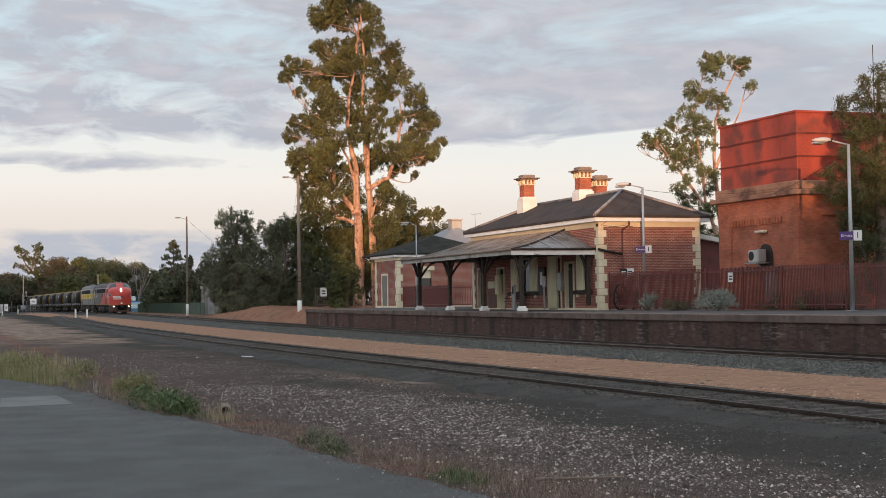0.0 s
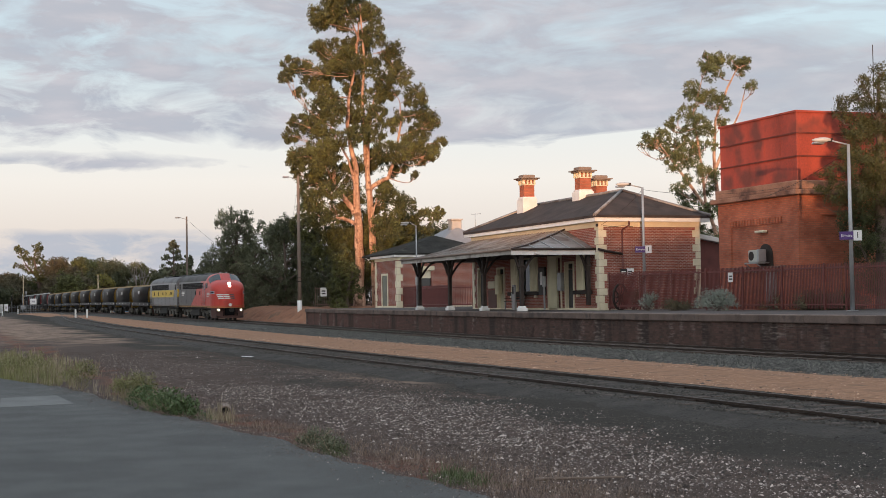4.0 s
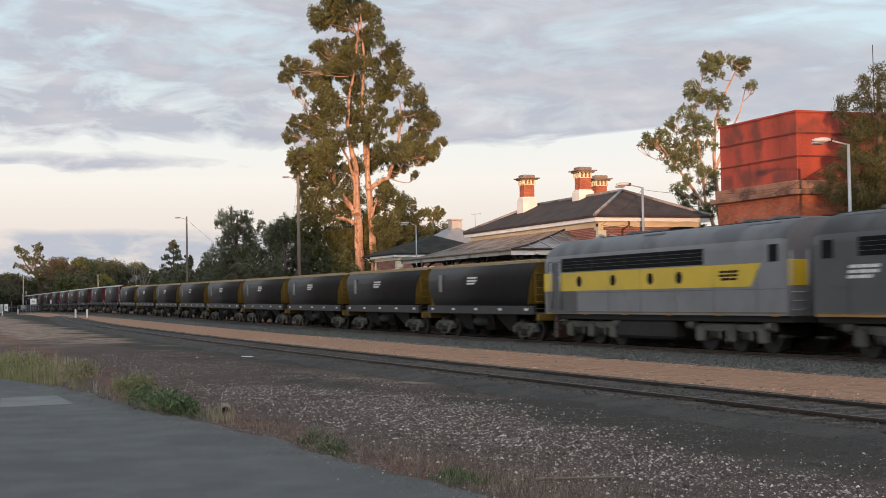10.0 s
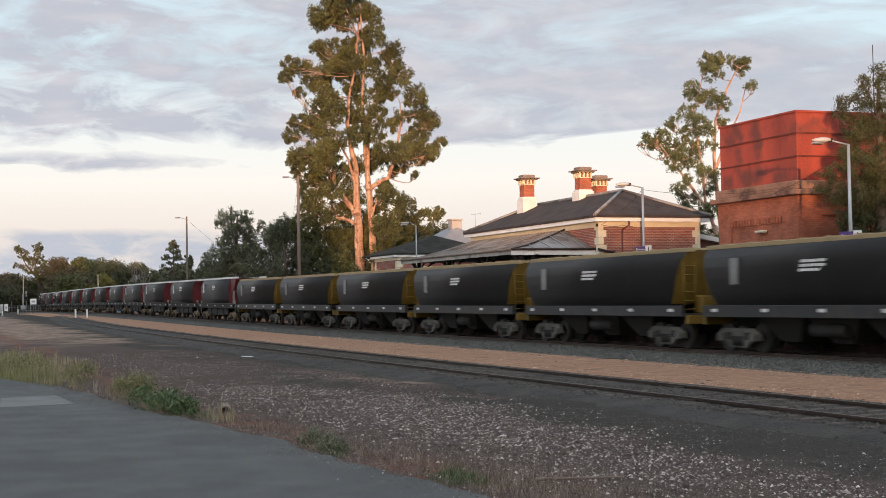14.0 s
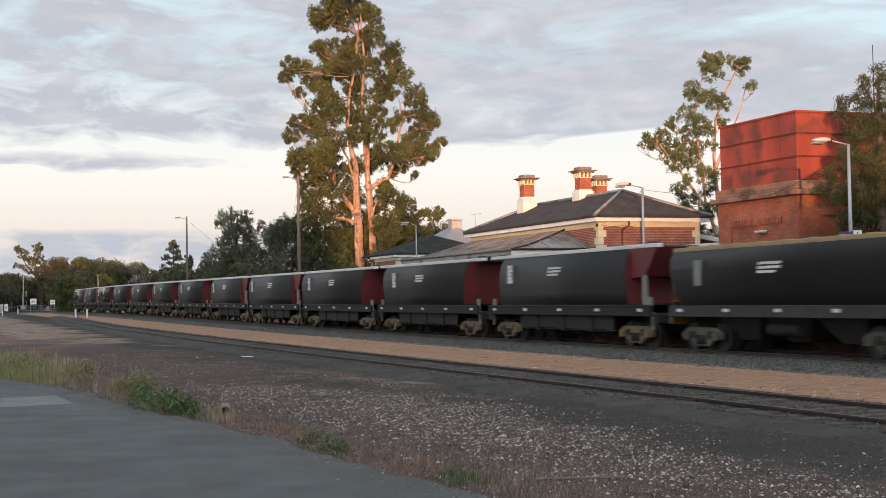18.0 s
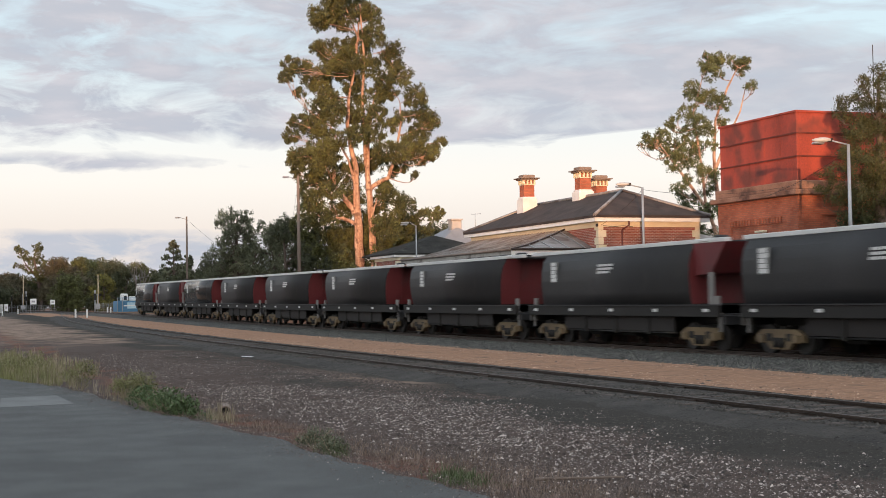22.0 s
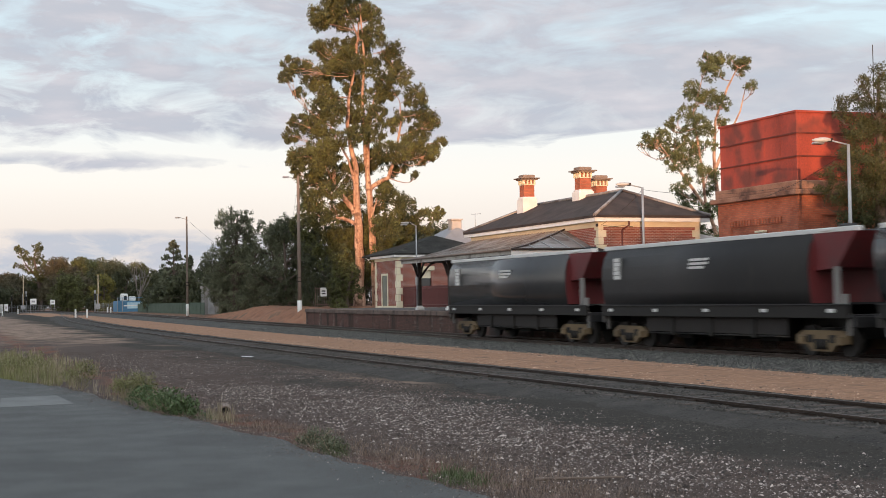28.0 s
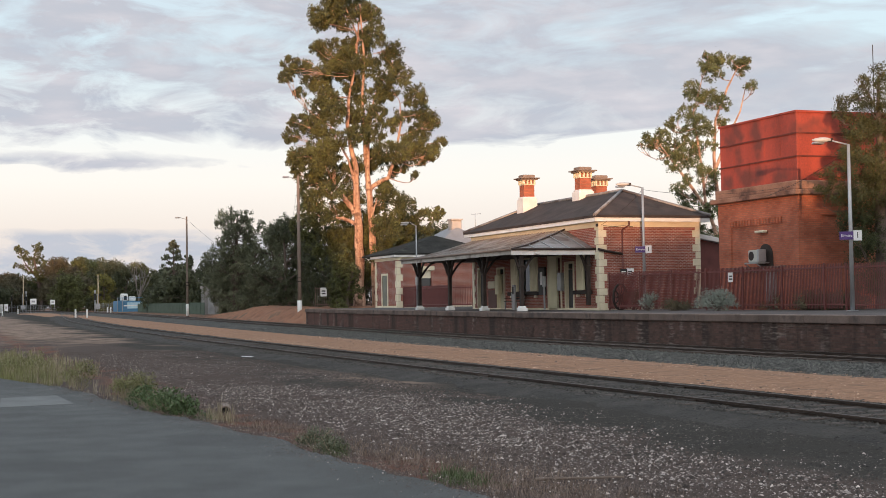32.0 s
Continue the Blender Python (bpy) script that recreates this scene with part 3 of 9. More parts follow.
def old_brick():
    """Soot-dark platform bricks: each one its own tone, damp stains that run down and remnants of whitewash along the courses."""
    m = bpy.data.materials.new("platform_brick")
    m.use_nodes = True
    n, l = m.node_tree.nodes, m.node_tree.links
    p = n["Principled BSDF"]
    p.inputs["Roughness"].default_value, p.inputs["Specular IOR Level"].default_value = 0.85, 0.25
    geo, info = n.new("ShaderNodeNewGeometry"), n.new("ShaderNodeObjectInfo")

    def noisy(stretch, scale, detail):
        mp = n.new("ShaderNodeMapping")
        mp.inputs["Scale"].default_value = stretch
        l.new(geo.outputs["Position"], mp.inputs[0])
        t = n.new("ShaderNodeTexNoise")
        t.inputs["Scale"].default_value, t.inputs["Detail"].default_value = scale, detail
        l.new(mp.outputs[0], t.inputs["Vector"])
        return t.outputs[0]

    def arith(op, a, b):
        t = n.new("ShaderNodeMath")
        t.operation = op
        for k, v in enumerate((a, b)):
            if isinstance(v, (int, float)):
                t.inputs[k].default_value = v
            else:
                l.new(v, t.inputs[k])
        return t.outputs[0]

    def step(value, a, b, top=1.0):
        t = n.new("ShaderNodeMapRange")
        t.interpolation_type = "SMOOTHSTEP"
        t.inputs["From Min"].default_value, t.inputs["From Max"].default_value, t.inputs["To Max"].default_value = a, b, top
        l.new(value, t.inputs[0])
        return t.outputs[0]

    def two(a, b, fac):
        t = n.new("ShaderNodeMix")
        t.data_type = "RGBA"
        for k, v in ((6, a), (7, b)):
            if isinstance(v, tuple):
                t.inputs[k].default_value = (*v, 1)
            else:
                l.new(v, t.inputs[k])
        l.new(fac, t.inputs[0])
        return t.outputs[2]
    own = arith("FRACT", arith("ADD", info.outputs["Random"], geo.outputs["Random Per Island"]), 0.0)
    colour = two((0.068, 0.043, 0.036), (0.118, 0.070, 0.057), own)
    # the far end of the wall kept more of its red
    sep = n.new("ShaderNodeSeparateXYZ")
    l.new(geo.outputs["Position"], sep.inputs[0])
    wide = noisy((0.22, 0.22, 0.5), 1.0, 3)
    colour = two(colour, (0.150, 0.076, 0.062), step(arith("ADD", sep.outputs[0], arith("MULTIPLY", wide, 24.0)), -46.0, -74.0, 0.55))
    colour = two(colour, (0.034, 0.026, 0.023), step(noisy((1.1, 1.1, 0.16), 1.0, 6), 0.47, 0.66, 0.85))
    lime = arith("MULTIPLY", step(noisy((0.8, 0.8, 0.22), 1.0, 5), 0.50, 0.66), step(noisy((2.2, 2.2, 11.0), 1.0, 6), 0.46, 0.62))
    colour = two(colour, (0.26, 0.215, 0.185), arith("MULTIPLY", lime, 0.80))
    l.new(colour, p.inputs["Base Color"])
    bp = n.new("ShaderNodeBump")
    bp.inputs["Strength"].default_value, bp.inputs["Distance"].default_value = 0.6, 0.01
    l.new(noisy((1, 1, 1), 45.0, 4), bp.inputs["Height"])
    l.new(bp.outputs[0], p.inputs["Normal"])
    return m


LIP = 0.27


def build_platform():
    x0, x1 = -98.0, 60.0
    xs_ = steps_between([(x0, 4.0), (x1, 1)])

    def block(name, prof, material, label, category, xs_=xs_):
        k = len(prof)
        verts = [(x, a, deck(x) + b) for x in xs_ for a, b in prof]
        faces = [(i * k + j, i * k + (j + 1) % k, (i + 1) * k + (j + 1) % k, (i + 1) * k + j) for i in range(len(xs_) - 1) for j in range(k)]
        faces += [tuple(range(k)), tuple(range(len(verts) - 1, len(verts) - k - 1, -1))]
        return tagged(raw(name, verts, faces, material), label, category, kind="structure")
    block("platform", [(EDGE + 0.9, -0.02), (60, -0.02), (60, -1.6), (EDGE + 0.9, -1.6)], PLATFORM_TOP, "dark asphalt platform surface", "platform")
    wall = block("platform_wall", [(EDGE + 0.09, -LIP), (EDGE + 0.9, -LIP), (EDGE + 0.9, -1.6), (EDGE + 0.09, -1.6)], WALL_MORTAR,
                 "stained dark red brick platform face with old whitewash streaks", "wall")
    block("platform_coping", [(EDGE + 0.02, -0.02), (EDGE + 0.9, -0.02), (EDGE + 0.9, -LIP), (EDGE + 0.02, -LIP)], COPING, "worn dark bluestone coping along the platform", "coping", steps_between([(-30.0, 4.0), (x1, 1)]))
    stones_row = tagged(new("coping_row"), "worn dark bluestone coping slabs with a faded pale edge", "coping", kind="structure")
    rng = np.random.default_rng(61)
    x = x0
    while x < -30.2:
        w = min(1.15 + 0.2 * rng.random(), -30.0 - x)
        z = deck(x + w / 2) + rng.normal() * 0.004
        slab = box(B(), x, x + w - 0.006, EDGE - 0.01 + rng.normal() * 0.005, EDGE + 0.9, z - LIP + 0.01, z, 0.022)
        slab = part("coping_slab", slab, COPING, stones_row)
        part("edge_line", box(B(), x + 0.02, x + w - 0.03, EDGE + 0.03, EDGE + 0.33, z - 0.01, z + 0.004), PALE_EDGE, slab)
        x += w
    # the wall's bricks: those near the camera one by one, the rest joined
    brick_w, row_h = 0.24, 0.08
    shape = box(B(), 0.005, brick_w - 0.005, 0.0, 0.05, -row_h + 0.005, -0.005, 0.004)
    first = part("brick", shape, PLATFORM_BRICK, wall)
    verts, faces, used = [], [], False
    for r in range(13):
        for c in range(int((x0 + 28.0) / -brick_w)):
            x = x0 + c * brick_w + (brick_w / 2 if r % 2 else 0.0)
            z, y = deck(x) - LIP - r * row_h, EDGE + 0.08 + rng.normal() * 0.004
            if -40.0 < x < -34.5:
                o = first if not used else link("brick", first.data, wall)
                used = True
                o.location = (x, y, z)
            elif rng.random() > 0.006:
                k, a, b, z1, z2 = len(verts), x + 0.005, x + brick_w - 0.005, z - row_h + 0.005, z - 0.005
                verts += [(a, y, z1), (b, y, z1), (b, y, z2), (a, y, z2), (a, y + 0.05, z1), (b, y + 0.05, z1), (b, y + 0.05, z2), (a, y + 0.05, z2)]
                faces += [(k, k + 1, k + 2, k + 3), (k, k + 4, k + 5, k + 1), (k + 3, k + 2, k + 6, k + 7), (k, k + 3, k + 7, k + 4), (k + 1, k + 5, k + 6, k + 2)]
    tagged(raw("brickwork", verts, faces, PLATFORM_BRICK, wall), kind="stuff")


PLATFORM_BRICK = old_brick()
WALL_MORTAR = mat("sooty_mortar", (0.045, 0.034, 0.029), (0.085, 0.066, 0.057), 0.95, 1.2, 30, 0.3)
build_platform()

# ---- station building ----
SX0, SX1, SY0, SY1 = -78.9, -62.1, 31.5, 37.2
SZ = 1.10
EAVE = 5.62


def hip_roof(bm, x0, x1, y0, y1, z, top, inset, thick=0.12):
    ym = (y0 + y1) / 2
    pts = [(x0, y0, z), (x1, y0, z), (x1, y1, z), (x0, y1, z), (x0 + inset, ym, top), (x1 - inset, ym, top), (x0, y0, z - thick), (x1, y0, z - thick), (x1, y1, z - thick), (x0, y1, z - thick)]
    return solid(bm, pts, [(0, 1, 5, 4), (1, 2, 5), (2, 3, 4, 5), (3, 0, 4), (0, 6, 7, 1), (1, 7, 8, 2), (2, 8, 9, 3), (3, 9, 6, 0), (6, 9, 8, 7)])


def chimney(x, y, z0, zw, z1, parent):
    bm = box(B(), x - 0.46, x + 0.46, y - 0.46, y + 0.46, z0, zw - 0.1, 0.03)
    box(bm, x - 0.40, x + 0.40, y - 0.40, y + 0.40, zw - 0.1, zw, 0.02)
    ch = part("chimney", bm, WHITE, parent, "white-rendered chimney base with red brick shaft")
    h = z1 - 0.62
    part("chimney_shaft", box(B(), x - 0.33, x + 0.33, y - 0.33, y + 0.33, zw, h), BRICK_TOWER, ch, "orange-red brick shaft")
    part("chimney_band", box(B(), x - 0.37, x + 0.37, y - 0.37, y + 0.37, h, h + 0.05, 0.01), CREAM, ch)
    bm = box(B(), x - 0.28, x + 0.28, y - 0.28, y + 0.28, h + 0.05, h + 0.30)
    part("chimney_throat", bm, BRICK, ch)
    for a in (-0.33, -0.11, 0.11, 0.33):
        for s in (-1, 1):
            part("chimney_bracket", box(B(), x + a - 0.045, x + a + 0.045, y + s * 0.34 - 0.05, y + s * 0.34 + 0.05, h + 0.05, h + 0.30), CREAM, ch)
            if abs(a) < 0.3:
                part("chimney_bracket", box(B(), x + s * 0.34 - 0.05, x + s * 0.34 + 0.05, y + a - 0.045, y + a + 0.045, h + 0.05, h + 0.30), CREAM, ch)
    bm = box(B(), x - 0.50, x + 0.50, y - 0.50, y + 0.50, h + 0.30, h + 0.38, 0.02)
    box(bm, x - 0.60, x + 0.60, y - 0.60, y + 0.60, h + 0.38, h + 0.44, 0.015)
    box(bm, x - 0.38, x + 0.38, y - 0.38, y + 0.38, h + 0.44, z1, 0.04)
    part("chimney_cap", bm, STONE, ch, "weathered brick and stone cap")
    return ch


def quoins(x, y, sx, sy, z0, z1, parent, pitch=0.36):
    """Corner stones that are long in turn on the one face and the other; sx, sy point from the corner into the walls."""
    k, z = 0, z0
    while z < z1 - 0.1:
        a, b = (0.42, 0.26) if k % 2 else (0.26, 0.42)
        top = min(z + pitch - 0.012, z1)
        xa, xb = sorted((x - sx * 0.03, x + sx * a))
        ya, yb = sorted((y - sy * 0.03, y + sy * b))
        part("quoin", box(B(), xa, xb, ya, yb, z, top, 0.012), CREAM, parent)
        z += pitch
        k += 1


def build_station():
    st = thing("station_building", (0, 0, 0), "single-storey red brick station building with cream quoins and slate hip roof", "building")
    # walls with thickness; the front wall has its openings cut between piers
    part("end_wall", box(B(), SX1 - 0.35, SX1, SY0 + 0.35, SY1, SZ - 0.3, EAVE - 0.42), BRICK, st, "red brick end wall with pale mortar")
    part("far_end_wall", box(B(), SX0, SX0 + 0.35, SY0 + 0.35, SY1, SZ - 0.3, EAVE - 0.42), BRICK, st)
    part("rear_wall", box(B(), SX0 + 0.35, SX1 - 0.35, SY1 - 0.35, SY1, SZ - 0.3, EAVE - 0.42), BRICK, st)
    # openings of the platform front: left edge, right edge, head height, sill height (0 for doors)
    opens = [(-78.1, -77.1, 2.5, 0.0), (-75.1, -73.95, 2.45, 0.0), (-73.05, -69.4, 2.85, 1.0), (-68.1, -66.4, 2.85, 0.0), (-66.0, -64.9, 2.5, 0.0), (-64.6, -63.15, 2.75, 1.0)]
    bm = B()
    x = SX0
    for a, b, h, sill in opens:
        box(bm, x, a, SY0, SY0 + 0.35, SZ - 0.3, EAVE - 0.42)
        box(bm, a, b, SY0, SY0 + 0.35, SZ + h, EAVE - 0.42)
        if sill:
            box(bm, a, b, SY0, SY0 + 0.35, SZ - 0.3, SZ + sill)
        x = b
    box(bm, x, SX1, SY0, SY0 + 0.35, SZ - 0.3, EAVE - 0.42)
    bmesh.ops.remove_doubles(bm, verts=bm.verts, dist=0.001)
    part("front_wall", bm, BRICK, st, "red brick platform wall under the verandah")
    for k, (a, b, h, sill) in enumerate(opens):
        if sill:
            w = part("window_frame", opening_frame(a, b, SZ + sill, SZ + h, SY0 + 0.10, 0.07), CREAM, st)
            part("window_sill", box(B(), a - 0.25, b + 0.25, SY0 - 0.16, SY0 + 0.12, SZ + sill - 0.2, SZ + sill, 0.01), DARK_WOOD, st, "dark timber window sill")
            part("pane", box(B(), a + 0.06, b - 0.06, SY0 + 0.20, SY0 + 0.22, SZ + sill + 0.02, SZ + h - 0.06), DARK_GLASS, w)
            boards = ((a + 0.02, a + 1.0), (b - 1.0, b - 0.05)) if b - a > 2 else ((a, a + 0.85),)
            for c, d in boards:
                board = part("shutter", box(B(), c, d, SY0 - 0.06, SY0 + 0.03, SZ + sill + 0.02, SZ + h + 0.05, 0.01), CREAM_WOOD, st, "dull cream boarded shutter")
                for j in range(1, 4):
                    x = c + (d - c) * j / 4
                    part("batten", box(B(), x - 0.012, x + 0.012, SY0 - 0.075, SY0 - 0.06, SZ + sill + 0.04, SZ + h), CREAM, board)
            for c in np.linspace(a + 0.2, b - 0.2, 3 if b - a > 2 else 2):
                part("sill_bracket", box(B(), c - 0.12, c + 0.12, SY0 - 0.14, SY0 - 0.002, SZ + sill - 0.34, SZ + sill - 0.2, 0.02), CREAM, st)
        else:
            d = part("door_frame", opening_frame(a, b, SZ, SZ + h, SY0 + 0.06, 0.10), CREAM, st)
            if b - a > 1.5:
                part("door_leaf", box(B(), a + 0.02, a + 1.10, SY0 - 0.04, SY0 + 0.08, SZ + 0.02, SZ + h - 0.1, 0.01), CREAM_WOOD, d, "tall cream door leaf")
                part("door_leaf", box(B(), a + 1.12, b - 0.10, SY0 + 0.16, SY0 + 0.22, SZ + 0.02, SZ + h - 0.1, 0.01), GREEN_GREY, d, "dull grey-green door leaf")
            else:
                leaf = part("door_leaf", box(B(), a + 0.10, b - 0.10, SY0 + 0.14, SY0 + 0.20, SZ + 0.02, SZ + h - 0.40, 0.01), CREAM_WOOD if k == 1 else DOOR_GREY, d, "panelled station door")
                for z in (0.25, 1.1):
                    part("door_panel", box(B(), a + 0.2, b - 0.2, SY0 + 0.125, SY0 + 0.14, SZ + z, SZ + z + 0.7, 0.008), CREAM_WOOD if k == 1 else DOOR_GREY, leaf)
                part("handle", box(B(), b - 0.2, b - 0.15, SY0 + 0.08, SY0 + 0.13, SZ + 0.98, SZ + 1.1), GREY_METAL, leaf)
                part("transom_pane", box(B(), a + 0.10, b - 0.10, SY0 + 0.15, SY0 + 0.17, SZ + h - 0.36, SZ + h - 0.10), DARK_GLASS, d)
    part("plinth", box(B(), SX0 - 0.04, SX1 + 0.04, SY0 - 0.04, SY0 - 0.003, SZ - 0.2, SZ + 0.12), CREAM, st, "cream painted plinth")
    part("plinth", box(B(), SX1 + 0.003, SX1 + 0.04, SY0 - 0.04, SY1, SZ - 0.2, SZ + 0.10), CREAM, st)
    # frieze, gutter boards, roof
    bm = box(B(), SX0 - 0.05, SX1 + 0.05, SY0 - 0.05, SY1 + 0.05, EAVE - 0.42, EAVE - 0.12)
    part("frieze", bm, CREAM, st, "cream frieze band under the eaves")
    ov = 0.38
    bm = B()
    for xa, xb, ya, yb in ((SX0 - ov, SX1 + ov, SY0 - ov, SY0 - ov + 0.05), (SX0 - ov, SX1 + ov, SY1 + ov - 0.05, SY1 + ov), (SX1 + ov - 0.05, SX1 + ov, SY0 - ov + 0.05, SY1 + ov - 0.05), (SX0 - ov, SX0 - ov + 0.05, SY0 - ov + 0.05, SY1 + ov - 0.05)):
        box(bm, xa, xb, ya, yb, EAVE - 0.16, EAVE + 0.04)
    part("fascia", bm, WHITE, st, "white gutter board round the eaves")
    part("soffit", box(B(), SX0 - ov + 0.06, SX1 + ov - 0.06, SY0 - ov + 0.06, SY1 + ov - 0.06, EAVE - 0.11, EAVE - 0.07), CREAM, st)
    part("roof", hip_roof(B(), SX0 - ov - 0.04, SX1 + ov + 0.04, SY0 - ov - 0.04, SY1 + ov + 0.04, EAVE + 0.15, 7.25, 3.3), SLATE, st, "dark slate hip roof")
    bm = B()
    ym = (SY0 + SY1) / 2
    e = ov + 0.04
    for sx, xe in ((1, SX1 + e), (-1, SX0 - e)):
        xi = xe - sx * 3.3
        for ye in (SY0 - e, SY1 + e):
            rod(bm, (xe, ye, EAVE + 0.16), (xi, ym, 7.27), 0.09, 0.09, 6)
    rod(bm, (SX0 - e + 3.3, ym, 7.27), (SX1 + e - 3.3, ym, 7.27), 0.09, 0.09, 6)
    part("ridge_capping", bm, TIN, st, "pale grey metal ridge and hip capping")
    chimney(-75.6, 33.7, 6.5, 7.7, 9.0, st)
    chimney(-69.5, 34.35, 6.8, 7.65, 8.9, st)
    chimney(-71.2, 36.2, 6.2, 7.1, 8.62, st)
    quoins(SX1, SY0, -1, 1, SZ, EAVE - 0.42, st)
    quoins(SX1, SY1, -1, -1, SZ, EAVE - 0.42, st)
    quoins(SX0, SY0, 1, 1, SZ, EAVE - 0.42, st)
    # downpipe on the end wall
    bm = B()
    rod(bm, (SX1 + 0.38, 33.0, EAVE - 0.14), (SX1 + 0.38, 33.0, EAVE - 0.34), 0.038)
    rod(bm, (SX1 + 0.38, 33.0, EAVE - 0.34), (SX1 + 0.10, 32.75, EAVE - 0.55), 0.038)
    rod(bm, (SX1 + 0.10, 32.75, EAVE - 0.55), (SX1 + 0.10, 32.75, SZ), 0.038)
    part("downpipe", bm, FENCE_PAINT, st, "dark brown downpipe")
    part("drain_arm", rod(B(), (SX1 + 0.10, SY0 - 0.1, 4.10), (SX1 + 0.12, 32.72, 3.86), 0.06, None, 8), DARK_WOOD, st, "dark pipe from the verandah gutter to the downpipe")
    part("dado_panel", box(B(), -76.4, -75.2, SY0 - 0.05, SY0 - 0.004, SZ + 0.12, SZ + 1.15, 0.01), RED_BROWN, st, "red-brown boarded panel")
    part("corner_insulator", box(B(), SX1 - 0.05, SX1 + 0.12, SY0 - 0.14, SY0 - 0.055, EAVE - 0.40, EAVE - 0.26, 0.02), DARK_WOOD, st)
    for k in range(3):
        part("service_cable", rod(B(), (SX1 + 0.14, SY0 + 0.2 + 0.55 * k, EAVE - 0.36 - 0.05 * (k % 2)), (SX1 + 0.14, SY0 + 0.75 + 0.55 * k, EAVE - 0.36 - 0.05 * ((k + 1) % 2)), 0.012, None, 5), DARK_WOOD, st)
    # rear skillion
    bm = B()
    extrude(bm, [(SY1 + 0.01, SZ - 0.3), (40.4, SZ - 0.3), (40.4, 4.1), (SY1 + 0.01, 4.7)], -74.0, -62.9, "x")
    part("rear_wing", bm, FENCE_PAINT, st, "dark red rear wing")
    bm = B()
    extrude(bm, [(SY1 + 0.01, 4.95), (40.7, 4.33), (40.7, 4.10), (SY1 + 0.01, 4.72)], -74.3, -62.6, "x")
    part("rear_wing_roof", bm, WHITE, st, "white bargeboard and skillion roof")
    return st


def opening_frame(a, b, z0, z1, y, w):
    bm = B()
    box(bm, a, a + w, y - 0.12, y + 0.14, z0, z1)
    box(bm, b - w, b, y - 0.12, y + 0.14, z0, z1)
    box(bm, a + w, b - w, y - 0.12, y + 0.14, z1 - w, z1)
    return bm


build_station()


# ---- verandah ----
VX0, VX1, VY = -79.0, -62.5, 27.0


def build_verandah():
    v = thing("verandah", (0, 0, 0), "long curved-iron platform verandah on dark timber posts", "verandah")
    zf, zt = 4.12, 5.25
    hip = 3.4
    # roof sheets with ribs: a long front slope and a hipped end
    def slope_pt(x, u):
        # u from the front edge (0) to the wall (1); the iron sags a little
        return (x, VY + (SY0 - 0.02 - VY) * u, zf + (zt - zf) * (u ** 1.25))
    bm = B()
    n, cols = 8, 60
    grid = []
    for i in range(cols + 1):
        x = VX0 + (VX1 - VX0) * i / cols
        row = []
        for j in range(n + 1):
            u = j / n
            lim = VX1 - hip * u
            px = min(x, lim)
            p = slope_pt(px, u)
            row.append(bm.verts.new((p[0], p[1], p[2] + 0.03 * bump_noise(px, u * 3, 0.6))))
        grid.append(row)
    for i in range(cols):
        for j in range(n):
            q = [grid[i][j], grid[i + 1][j], grid[i + 1][j + 1], grid[i][j + 1]]
            if (q[0].co - q[1].co).length > 1e-4 or (q[2].co - q[3].co).length > 1e-4:
                try:
                    bm.faces.new(q)
                except ValueError:
                    pass
    bmesh.ops.remove_doubles(bm, verts=bm.verts, dist=0.0005)
    part("front_slope", bm, TIN, v, "weathered grey and rust-brown corrugated iron")
    bm = B()
    wall_v, ring = SY0 - 0.02, []
    a = [bm.verts.new((VX1 - hip * u, VY + (wall_v - VY) * u, zf + (zt - zf) * (u ** 1.25) + 0.005)) for u in (0, .25, .5, .75, 1)]
    b = [bm.verts.new((VX1, VY + (wall_v - VY) * u, zf + 0.005)) for u in (0, .25, .5, .75, 1)]
    for k in range(4):
        if k == 0:
            bm.faces.new((a[0], b[1], a[1]))
            bm.verts.remove(b[0])
        else:
            bm.faces.new((a[k], b[k], b[k + 1], a[k + 1]))
    part("end_slope", bm, TIN, v, "hipped end of pale grey iron")
    bm = B()
    for k in range(1, 40):
        x = VX0 + (VX1 - VX0) * k / 40
        pts = [Vector(slope_pt(x, u)) + Vector((0, 0, 0.02)) for u in (0, .25, .5, .75, 1) if x <= VX1 - hip * u]
        for p, q in zip(pts, pts[1:]):
            bar(bm, p, q, 0.035, 0.03)
    part("roof_ribs", bm, TIN, v)
    for k in range(4):
        y = VY + (wall_v - VY) * (0.3 + 0.2 * k)
        u = (y - VY) / (wall_v - VY)
        part("roof_rib", bar(B(), (VX1, y, zf + 0.03), (VX1 - hip * u * 0.98, y, zf + (zt - zf) * (u ** 1.25) + 0.02), 0.05, 0.04), GREY_METAL, v)
    hipl = [Vector((VX1 - hip * u, VY + (wall_v - VY) * u, zf + (zt - zf) * (u ** 1.25) + 0.04)) for u in (0, .25, .5, .75, 1)]
    bm = B()
    for p, q in zip(hipl, hipl[1:]):
        bar(bm, p, q, 0.12, 0.05)
    part("hip_capping", bm, DARK_WOOD, v)
    part("front_fascia", box(B(), VX0, VX1, VY - 0.04, VY, zf - 0.24, zf - 0.02), DIRTY_WHITE, v, "dirty grey-white timber fascia")
    part("end_fascia", box(B(), VX1, VX1 + 0.04, VY - 0.04, SY0 - 0.01, zf - 0.27, zf - 0.02), WHITE, v, "white end fascia board")
    part("gutter", rod(B(), (VX1 + 0.08, VY - 0.05, zf + 0.01), (VX1 + 0.08, SY0 - 0.02, zf + 0.01), 0.06), DARK_WOOD, v)
    part("gutter", rod(B(), (VX0, VY - 0.09, zf + 0.0), (VX1, VY - 0.09, zf + 0.0), 0.06), STONE, v)
